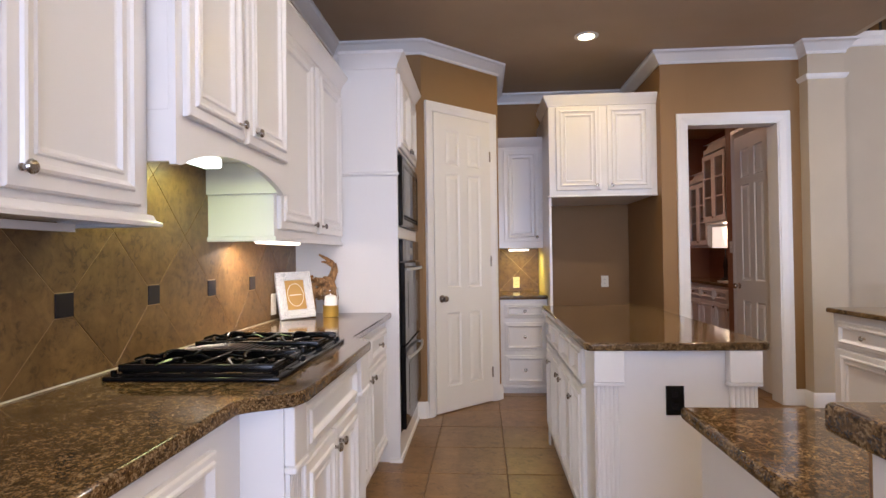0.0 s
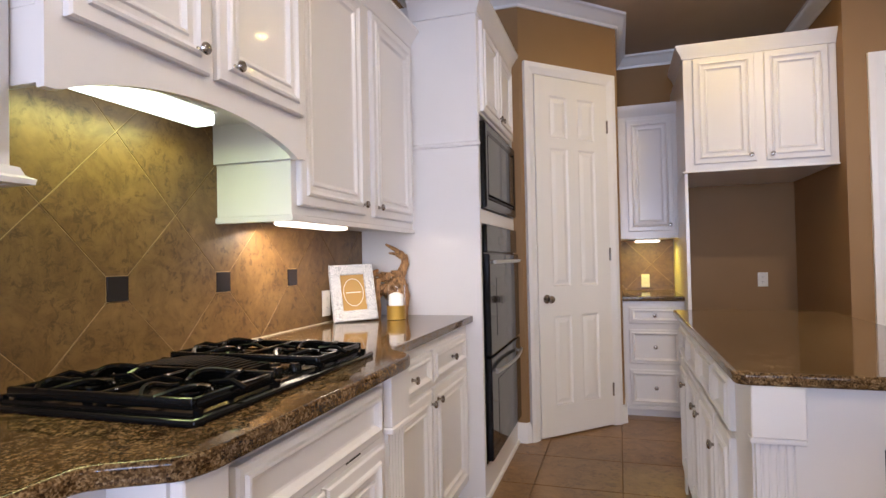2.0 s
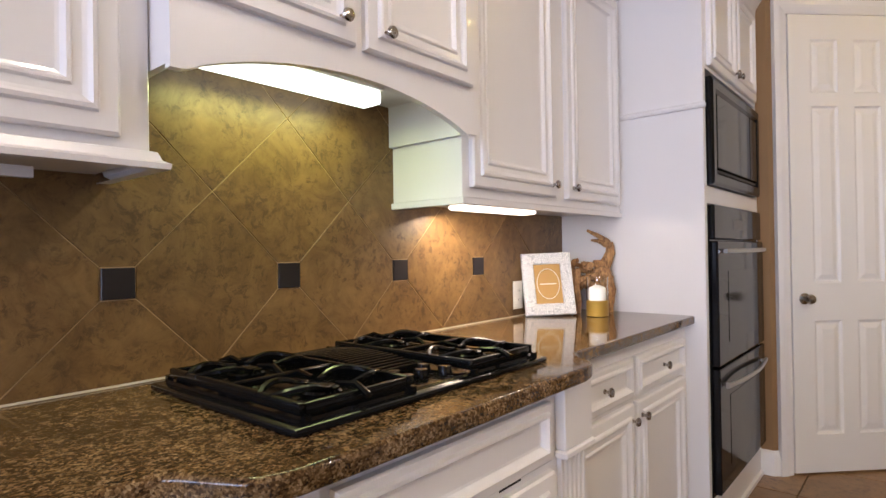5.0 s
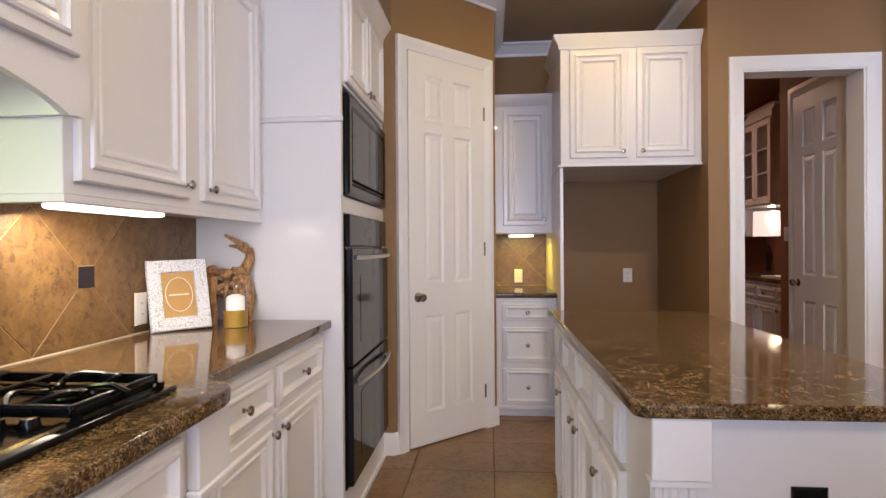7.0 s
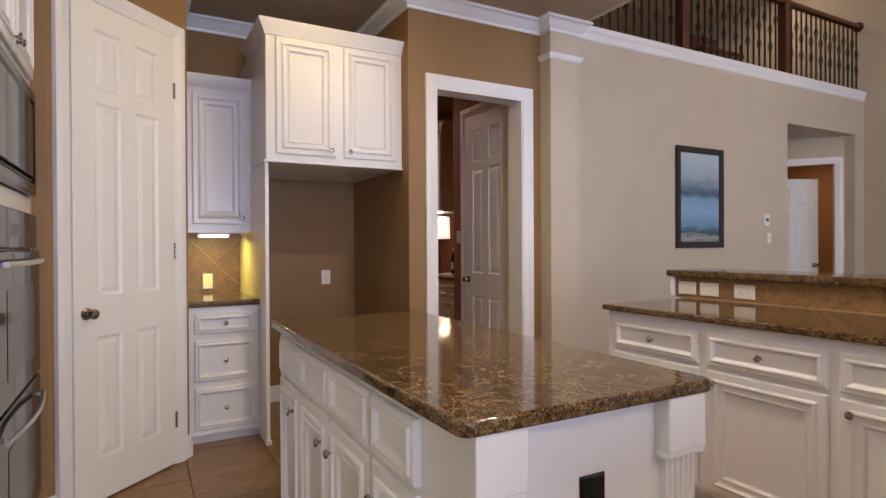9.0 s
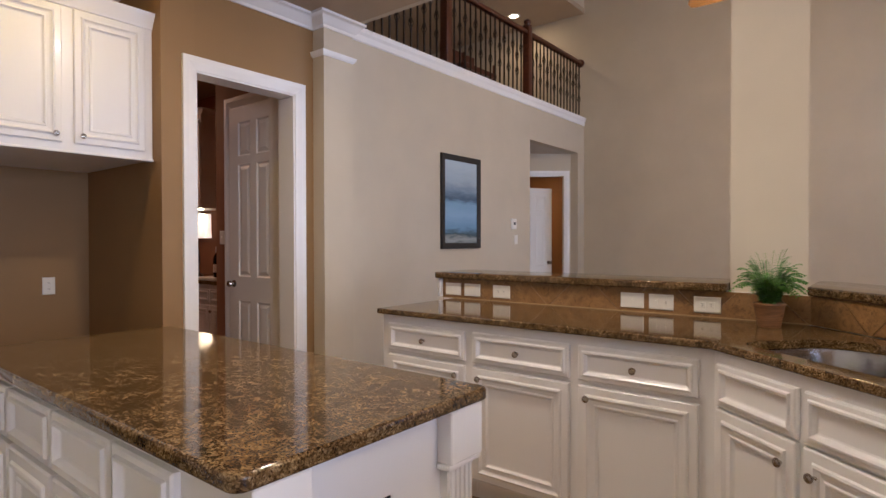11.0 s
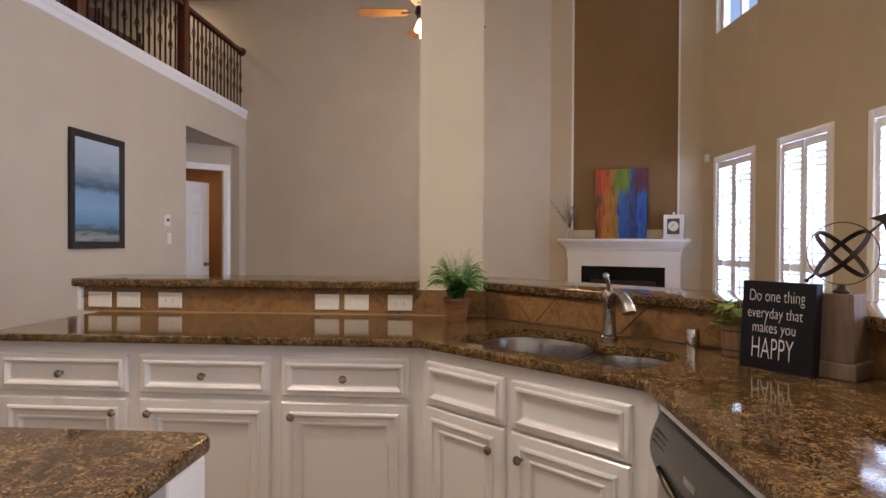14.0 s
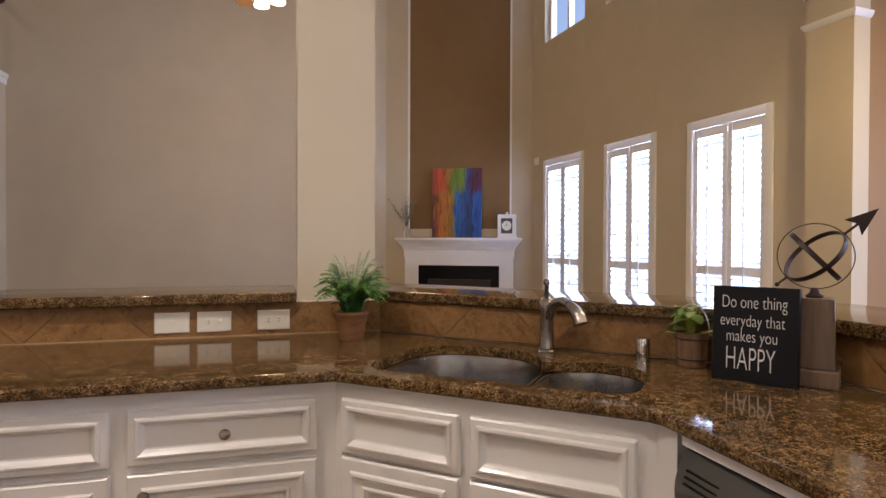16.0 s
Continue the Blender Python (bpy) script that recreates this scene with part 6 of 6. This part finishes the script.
part("stem", lathe(B(), at(ex, ey, 1.147), [(0.020, 0), (0.021, 0.006), (0.012, 0.012), (0.009, 0.022), (0.006, 0.026)], 16), DARKM, pd, "", 40)
cen = Vector((ex, ey, 1.147 + 0.024 + 0.084))
axis = (Vector((-0.758, -0.652, 0)) * 0.737 + Vector((0, 0, 0.676))).normalized()


def hoop(name, normal, r, wide, thick):
    n_ = Vector(normal).normalized()
    a1 = n_.orthogonal().normalized()
    a2 = n_.cross(a1)
    bm = B()
    N = 56
    rows = []
    for i in range(N):
        k = 2 * math.pi * i / N
        d = a1 * math.cos(k) + a2 * math.sin(k)
        rows.append([bm.verts.new(cen + d * rr + n_ * w) for rr, w in ((r, -wide), (r, wide), (r - thick, wide), (r - thick, -wide))])
    for i in range(N):
        p, q = rows[i], rows[(i + 1) % N]
        for j in range(4):
            bm.faces.new((p[j], p[(j + 1) % 4], q[(j + 1) % 4], q[j]))
    part(name, bm, DARKM, pd, "dark bronze ring", 40)


view = Vector((-0.652, 0.758, 0)).normalized()
hoop("outer_ring", view, 0.086, 0.0012, 0.0025)
hoop("band_ring", axis, 0.080, 0.006, 0.003)
ortho = axis.cross(view).normalized()
hoop("band_ring", (view * 0.45 - ortho * 0.89), 0.083, 0.006, 0.003)
ar = B()
tube(ar, [cen + axis * 0.080, cen + axis * 0.125], 0.0032, 8)
tube(ar, [cen - axis * 0.112, cen - axis * 0.080], 0.0032, 8)
part("rod", ar, DARKM, pd, "thin arrow rod")
bm = B()
sidev = axis.cross(view).normalized()
tip_ = cen + axis * 0.178
v1 = [bm.verts.new(p + view * 0.003) for p in (tip_, cen + axis * 0.108 + sidev * 0.027, cen + axis * 0.122, cen + axis * 0.108 - sidev * 0.027)]
v2 = [bm.verts.new(p - view * 0.003) for p in (tip_, cen + axis * 0.108 + sidev * 0.027, cen + axis * 0.122, cen + axis * 0.108 - sidev * 0.027)]
bm.faces.new(v1), bm.faces.new(v2[::-1])
for i in range(4):
    bm.faces.new((v1[i], v1[(i + 1) % 4], v2[(i + 1) % 4], v2[i]))
part("arrowhead", bm, DARKM, pd, "dark arrowhead")
part("tail_ball", lathe(B(), Matrix.Translation(cen - axis * 0.114), [(0.002, -0.006), (0.006, -0.002), (0.006, 0.003), (0.002, 0.006)], 10), DARKM, pd, "", 50)

# ---------------------------------------------------------------- family room
# framed seascape and wall controls on the picture wall
pc = thing("framed_picture", (5.28, PY, 1.22), "dark framed print of a misty blue seascape", "picture")
WM = facing(4.925, PY, 1.215, 1, 0)
part("frame", rings(B(), WM, 0.715, 1.018, [(0, 0.0005), (0, 0.026), (0.006, 0.032), (0.052, 0.026), (0.060, 0.018), (0.062, 0.012)], False), DARKG, pc, "dark brown frame")
part("print", rings(B(), WM @ at(0.05, 0.05, 0.0), 0.615, 0.918, [(0, 0.008), (0, 0.012)]), SEA, pc, "blue and grey seascape print")
th = thing("thermostat", (6.392, PY, 1.515), "small white thermostat on the wall", "thermostat")
part("case", rings(B(), facing(6.34, PY, 1.45, 1, 0), 0.105, 0.13, [(0, 0.0005), (0, 0.02), (0.008, 0.028)]), PLATE, th)
part("screen", rings(B(), facing(6.365, PY, 1.50, 1, 0), 0.055, 0.035, [(0, 0.028), (0.001, 0.0285)]), GREYP, th)
switch_plate(facing(6.464, PY, 1.315, 1, 0), "switch", "white light switch on the family room wall", 0.075, 0.118)

# fireplace surround
fp = thing("fireplace", (*on_fp(0.98, 0), 0), "white mantel fireplace with a black firebox set across the corner", "fireplace", "", "")
bm = B()
fbox(bm, 0.262, 0.43, 0.001, 0.085, 0, 1.09)
fbox(bm, 1.53, 1.705, 0.001, 0.085, 0, 1.09)
fbox(bm, 0.43, 1.53, 0.001, 0.085, 0.99, 1.09)
part("surround", bm, TRIM, fp, "white painted surround")
bm = B()
fbox(bm, 0.252, 1.715, 0.001, 0.10, 1.09, 1.19)
part("frieze", bm, TRIM, fp)


def fp_ring(o, s):
    return [on_fp(0.252 - s, 0.001), on_fp(0.252 - s, 0.10 + o), on_fp(1.715 + s, 0.10 + o), on_fp(1.715 + s, 0.001)]


bm = B()
last = None
for e, z in ((0.0, 1.19), (0.012, 1.20), (0.016, 1.225), (0.040, 1.255), (0.070, 1.29), (0.078, 1.305), (0.095, 1.31), (0.10, 1.318), (0.10, 1.345), (0.095, 1.35)):
    ring = [bm.verts.new((*p, z)) for p in fp_ring(e, e)]
    if last:
        for i in range(4):
            bm.faces.new((last[i], last[(i + 1) % 4], ring[(i + 1) % 4], ring[i]))
    else:
        bm.faces.new(ring)
    last = ring
bm.faces.new(last)
part("mantel_shelf", bm, TRIM, fp, "white moulded mantel shelf", 30)
bm = B()
fbox(bm, 0.43, 0.44, 0.085, 0.093, 0, 1.00)
fbox(bm, 1.52, 1.53, 0.085, 0.093, 0, 1.00)
fbox(bm, 0.43, 1.53, 0.085, 0.093, 0.985, 1.00)
part("inner_moulding", bm, TRIM, fp)
part("firebox_surround", fbox(B(), 0.43, 1.53, 0.001, 0.03, 0, 0.99), BLACKGL, fp, "black stone slip")
part("firebox", fbox(B(), 0.56, 1.40, 0.03, 0.036, 0, 0.80), DARKG, fp, "dark firebox opening")
part("hood_bar", fbox(B(), 0.56, 1.40, 0.036, 0.046, 0.76, 0.80), IRON, fp)

art = thing("abstract_painting", (*on_fp(0.99, 0.06), 1.352), "bold red, orange, green and blue abstract canvas on the mantel", "painting")
ax0, ay0 = on_fp(1.338, 0.075)
ax1, ay1 = on_fp(0.68, 0.075)
AM = facing(ax0, ay0, 1.352, ax1 - ax0, ay1 - ay0) @ pose(0, 0, 0, -3, 0, 0)
bm = box(B(), 0, 0, -0.035, 0.66, 0.92, 0.0, 0.002, 1)
cv = new("canvas", mesh_of("canvas", bm, ABSTRACT))
cv.parent = art
cv.matrix_parent_inverse = Matrix.Translation((*on_fp(0.99, 0.06), 1.352)).inverted()
cv.matrix_basis = AM @ pose(0, 0, 0, 0, 0, 0)
ck = thing("mantel_clock", (*on_fp(0.345, 0.09), 1.35), "white square mantel clock with a dial", "clock")
cx0, cy0 = on_fp(0.46, 0.12)
CKM = facing(cx0, cy0, 1.352, -DIR.x, -DIR.y)
part("case", box(B(), 0, 0.012, -0.07, 0.235, 0.30, 0, 0.006, 2, CKM), TRIM, ck)
part("base", box(B(), -0.012, 0, -0.08, 0.247, 0.014, 0.012, 0.003, 1, CKM), TRIM, ck)
part("finial", lathe(B(), CKM @ at(0.1175, 0.30, -0.035) @ pose(0, 0, 0, -90, 0, 0), [(0.02, 0), (0.012, 0.01), (0.018, 0.025), (0.006, 0.034)], 12), TRIM, ck, "", 40)
dial = part("dial", rings(B(), CKM @ at(0.045, 0.055, 0.0005), 0.145, 0.195, [(0, 0), (0, 0.003)]), GREYP, ck, "grey patterned dial")
part("dial_face", lathe(B(), CKM @ at(0.1175, 0.155, 0.0035), [(0.062, 0), (0.062, 0.001), (0.01, 0.001)], 28), PLATE, dial)
part("hand", box(B(), 0.115, 0.155, 0.0048, 0.119, 0.20, 0.0056, 0, 1, CKM), SLOT, dial)
part("hand", box(B(), 0.085, 0.153, 0.0048, 0.1175, 0.157, 0.0056, 0, 1, CKM), SLOT, dial)

vx, vy = on_fp(1.675, 0.10)
vs = thing("glass_vase", (vx, vy, 1.35), "clear glass bottle vase with grey-green sprigs", "vase")
part("bottle", lathe(B(), at(vx, vy, 1.35), [(0.045, 0), (0.050, 0.01), (0.050, 0.09), (0.022, 0.14), (0.018, 0.19), (0.022, 0.20), (0.016, 0.20), (0.013, 0.15), (0.005, 0.148)], 20), GLASS, vs, "clear glass bottle", 40)
bm = B()
random.seed(4)
for i in range(16):
    a, L = random.uniform(0, 6.28), random.uniform(0.25, 0.45)
    lean = random.uniform(0.1, 0.65)
    pts = [Vector((vx + lean * L * q * math.cos(a), vy + lean * L * q * math.sin(a), 1.50 + L * q * (1 - 0.25 * lean * q))) for q in (0, 0.33, 0.66, 1)]
    tube(bm, pts, 0.003, 4, 0.0015)
    for q in range(14):
        k = random.uniform(0.35, 1)
        root = pts[0].lerp(pts[3], k)
        leaf(bm, root, (random.uniform(-1, 1), random.uniform(-1, 1), random.uniform(-0.2, 0.8)), random.uniform(0.03, 0.06), 0.016, 0.2, 2)
part("sprigs", bm, OLIVE, vs, "grey-green leafy sprigs")
sn = thing("wall_sensor", (7.45, WY, 2.28), "small white sensor on the wall", "sensor")
part("case", rings(B(), WT @ facing(7.50, WY, 2.28, -1, 0), 0.06, 0.09, [(0, 0.001), (0, 0.03), (0.008, 0.045)]), PLATE, sn)

# gallery railing
rl = thing("gallery_railing", (6.0, PY + 0.05, 3.20), "cherry wood gallery railing with wrought iron balusters", "railing")
RY = PY + 0.06
RZ = 3.20
part("handrail", sweep(B(), [(FX, RY), (3.35, RY)], [(-0.030, RZ + 0.83), (-0.035, RZ + 0.86), (-0.028, RZ + 0.885), (0, RZ + 0.893), (0.028, RZ + 0.885), (0.035, RZ + 0.86), (0.030, RZ + 0.83)]), RAILW, rl, "dark cherry handrail", 40)
part("rosette", cyl(B(), (FX - 0.001, RY, RZ + 0.86), (FX - 0.03, RY, RZ + 0.86), 0.065, 0.058, 20), RAILW, rl, "", 40)
part("shoe_rail", box(B(), 3.35, RY - 0.02, RZ, FX, RY + 0.02, RZ + 0.02), RAILW, rl)
NEWELS = (5.11, 6.86)
for nx in NEWELS:
    bm = B()
    box(bm, nx - 0.048, RY - 0.048, RZ, nx + 0.048, RY + 0.048, RZ + 0.94, 0.006, 2)
    lathe(bm, at(nx, RY, RZ + 0.94), [(0.058, 0), (0.060, 0.012), (0.042, 0.022), (0.036, 0.034), (0.048, 0.055), (0.046, 0.08), (0.02, 0.10)], 16)
    part("newel_post", bm, RAILW, rl, "square cherry newel post", 40)


def baluster_mesh(knots):
    bm = B()
    box(bm, -0.0075, -0.0075, 0.02, 0.0075, 0.0075, 0.83)
    for z in knots:
        for s in range(4):
            pts = []
            for i in range(7):
                k = i / 6
                a = s * math.pi / 2 + k * 2.2
                rr = 0.022 * math.sin(math.pi * k) + 0.004
                pts.append((rr * math.cos(a), rr * math.sin(a), z - 0.055 + 0.11 * k))
            tube(bm, pts, 0.004, 4)
        lathe(bm, at(0, 0, z - 0.07), [(0.012, 0), (0.014, 0.008), (0.008, 0.016)], 8)
    return mesh_of("baluster", bm, IRON)


BM_ = [baluster_mesh((0.62,)), baluster_mesh((0.50, 0.30))]
x = 3.40
i = 0
while x < FX - 0.04:
    if all(abs(x - nx) > 0.08 for nx in NEWELS):
        ob = new("baluster", BM_[i % 2])
        ob.parent = rl
        ob.location = Vector((x, RY, RZ)) - ORIGIN[rl]
        i += 1
    x += 0.103
t = thing("recessed_lamp", (7.9, 6.48, 4.82), "lit recessed lamp in the gallery ceiling", "ceiling lamp")
part("trim_ring", lathe(B(), at(7.9, 6.48, 4.813), [(0.07, 0.0), (0.10, 0.001), (0.10, 0.007), (0.07, 0.007)], 24), TRIM, t)
part("lens", lathe(B(), at(7.9, 6.48, 4.810), [(0.069, 0.0), (0.069, 0.008), (0.01, 0.008)], 24), BULB, t)
bench = thing("gallery_bench", (6.45, 6.2, 3.20), "dark carved wooden bench on the gallery", "bench")
part("seat", box(B(), 6.0, 6.05, 3.50, 6.75, 6.45, 3.56, 0.008, 1), RAILW, bench)
part("back", box(B(), 6.0, 6.42, 3.56, 6.75, 6.45, 3.86, 0.008, 1), RAILW, bench)
for bx in (6.03, 6.72):
    for by in (6.08, 6.42):
        part("leg", cyl(B(), (bx, by, 3.20), (bx, by, 3.68), 0.022, 0.018, 10), RAILW, bench)

# ceiling fan
FXC, FYC, FZ = 5.8, 2.65, 3.475
fan = thing("ceiling_fan", (FXC, FYC, FZ), "ceiling fan with wooden blades and a lit lamp cluster", "ceiling fan")
part("downrod", cyl(B(), (FXC, FYC, FZ + 0.08), (FXC, FYC, LH - 0.04), 0.016, seg=12), DARKM, fan)
part("canopy", lathe(B(), at(FXC, FYC, LH - 0.07), [(0.03, 0), (0.07, 0.05), (0.075, 0.069)], 20), DARKM, fan, "", 40)
part("motor", lathe(B(), at(FXC, FYC, FZ - 0.07), [(0.05, 0), (0.11, 0.02), (0.13, 0.06), (0.12, 0.12), (0.05, 0.16)], 24), DARKM, fan, "dark bronze motor", 40)
for i in range(5):
    m = pose(FXC, FYC, FZ, 0, 0, 72 * i + 92) @ pose(0, 0, 0, 12, 0, 0)
    bm = B()
    outline = [(0.20, -0.05), (0.62, -0.07), (0.66, -0.055), (0.675, 0), (0.66, 0.055), (0.62, 0.07), (0.20, 0.05)]
    lo = [bm.verts.new(m @ Vector((u, v, -0.004))) for u, v in outline]
    hi = [bm.verts.new(m @ Vector((u, v, 0.004))) for u, v in outline]
    bm.faces.new(lo[::-1]), bm.faces.new(hi)
    for j in range(len(lo)):
        bm.faces.new((lo[j], lo[(j + 1) % len(lo)], hi[(j + 1) % len(hi)], hi[j]))
    bl = part("blade", bm, FANW, fan, "light wooden blade")
    part("blade_arm", box(B(), 0.09, -0.015, -0.012, 0.26, 0.015, -0.004, 0.003, 1, m), DARKM, bl)
for i in range(3):
    a = radians(120 * i + 20)
    cxx, cyy = FXC + 0.10 * math.cos(a), FYC + 0.10 * math.sin(a)
    part("lamp_shade", lathe(B(), Matrix.Translation((cxx, cyy, FZ - 0.10)) @ pose(0, 0, 0, 180, 0, 0), [(0.025, 0), (0.04, 0.03), (0.062, 0.09), (0.060, 0.105), (0.02, 0.10)], 16), BULB, fan, "glowing glass shade", 40)

# emissive sheet beyond the shutters, standing in for the bright outdoors
GLOW = plain("glowing_backdrop", (0.9, 0.95, 1.0), 1.0, 0, 1.7, (0.66, 0.80, 1.0))
structure("backdrop", box(B(), 0.5, -6.1, -0.2, 36.0, -6.0, 3.2), GLOW, "glowing pale sheet standing in for daylight outside the windows")

# ---------------------------------------------------------------- pantry hall cabinets
hb = cab("base_cabinet", (3.42, 7.6, 0), "white base cabinets in the dim pantry hall", "")
part("body", box(B(), 3.12, 6.51, 0.10, 3.748, 8.95, 0.883, 0.002, 1), WHITE, hb)
part("toe_kick", box(B(), 3.18, 6.51, 0, 3.748, 8.95, 0.10), WHITE, hb)
y = 6.56
while y < 8.8:
    drawer(hb, facing(3.12, y + 0.38, 0.71, 0, -1), 0.38, 0.13)
    cabinet_door(hb, facing(3.12, y + 0.38, 0.13, 0, -1), 0.38, 0.555, (0.035, 0.50))
    y += 0.40
solo("countertop", slab(B(), rect(3.09, 6.505, 3.745, 8.96), 0.883, 0.922), GRANITE, "brown granite counter in the pantry hall", "countertop", smooth=40)


def glazed(c, m, w, h, z):
    bm = B()
    for u0, v0, u1, v1 in ((0, 0, 0.055, h), (w - 0.055, 0, w, h), (0.055, 0, w - 0.055, 0.07), (0.055, h - 0.06, w - 0.055, h)):
        box(bm, u0, v0, 0, u1, v1, 0.02, 0.003, 1, m)
    for k in (1, 2):
        box(bm, 0.055, 0.07 + (h - 0.13) * k / 3 - 0.008, 0.002, w - 0.055, 0.07 + (h - 0.13) * k / 3 + 0.008, 0.016, 0, 1, m)
    d = part("door", bm, WHITE, c, "glazed white door")
    part("pane", box(B(), 0.055, 0.07, 0.004, w - 0.055, h - 0.06, 0.008, 0, 1, m), GLASS, d)
    knob(d, m, 0.028, 0.05, 0.02)


for y0, y1, z0, z1, fxx in ((7.60, 8.30, 1.655, 2.66, 3.38), (8.30, 8.95, 1.345, 2.34, 3.43)):
    c = cab("wall_cabinet", (3.56, (y0 + y1) / 2, z0), "white wall cabinet with glazed doors in the pantry hall", "glazed hall cabinets")
    bm = B()
    box(bm, 3.72, y0, z0, 3.748, y1, z1)
    box(bm, fxx, y0, z0, 3.72, y0 + 0.02, z1)
    box(bm, fxx, y1 - 0.02, z0, 3.72, y1, z1)
    box(bm, fxx, y0 + 0.02, z0, 3.72, y1 - 0.02, z0 + 0.02)
    box(bm, fxx, y0 + 0.02, z1 - 0.06, 3.72, y1 - 0.02, z1)
    part("body", bm, WHITE, c)
    hw = (y1 - y0) / 2
    for k in (0, 1):
        glazed(c, facing(fxx, y1 - k * hw - 0.004, z0 + 0.03, 0, -1), hw - 0.008, z1 - z0 - 0.12, z0)
    part("crown", sweep(B(), [(3.74, y1), (fxx, y1), (fxx, y0), (3.74, y0)][::-1], [(0, z1 - 0.02), (-0.01, z1 - 0.018), (-0.045, z1 + 0.05), (-0.05, z1 + 0.065), (0, z1 + 0.07)]), WHITE, c, smooth=35)
lp = thing("table_lamp", (3.40, 7.82, 0.922), "table lamp with a glowing white drum shade", "lamp")
part("base", lathe(B(), at(3.46, 7.85, 0.922), [(0.06, 0), (0.065, 0.01), (0.03, 0.03), (0.022, 0.10), (0.035, 0.18), (0.02, 0.28), (0.008, 0.32), (0.008, 0.42)], 20), DARKM, lp, "dark lamp base", 40)
part("shade", cyl(B(), (3.46, 7.85, 1.335), (3.46, 7.85, 1.60), 0.15, 0.145, 28), SHADE, lp, "glowing white drum shade", 40)
bt = thing("wine_bottle", (3.28, 7.12, 0.922), "dark glass wine bottle on the hall counter", "bottle")
part("bottle", lathe(B(), at(3.28, 7.12, 0.94), [(0.036, 0), (0.038, 0.006), (0.038, 0.19), (0.016, 0.24), (0.014, 0.30), (0.005, 0.302)], 18), BLACKGL, bt, "", 40)
part("label_band", cyl(B(), (3.28, 7.12, 0.99), (3.28, 7.12, 1.07), 0.0385, seg=18, caps=False), PLATE, bt, "pale paper label")
part("foil", cyl(B(), (3.28, 7.12, 1.185), (3.28, 7.12, 1.245), 0.0165, 0.0150, 14), PLATE, bt)
tr = thing("serving_tray", (3.30, 7.15, 0.922), "pale rectangular tray on the hall counter", "tray")
part("tray", rings(B(), at(3.16, 6.95, 0.922), 0.28, 0.42, [(0, 0), (0, 0.018), (0.006, 0.018), (0.012, 0.012), (0.02, 0.011)]), PLATE, tr)
t = thing("recessed_lamp", (3.33, 7.45, 1.65), "small lit puck lamp under the hall cabinet", "lamp")
part("lens", lathe(B(), at(3.42, 7.70, 1.640), [(0.035, 0), (0.035, 0.012), (0.01, 0.014)], 16), BULB, t)
switch_plate(facing(2.92, 6.40, 1.33, 0, -1), "switch", "cream light switch beside the hall door", 0.075, 0.118)

# ---------------------------------------------------------------- floor tiles
TS, G = 0.455, 0.005
x0, y0 = 0.02, 3.70
tile_me = None
n = 0
for i in range(-2, 8):
    for j in range(-9, 12):
        a, b = x0 + i * TS, y0 + j * TS
        if a > 3.2 or b > 8.8:
            continue
        if tile_me is None:
            tile_me = mesh_of("floor_tile", plate(Matrix.Identity(4), rect(G / 2, G / 2, TS - G / 2, TS - G / 2), 0.009, 0.002), FLOORT)
        ob = new("floor_tile", tile_me)
        ob.parent = floor
        ob.location = Vector((a, b, -0.009)) - floor.location
        n += 1
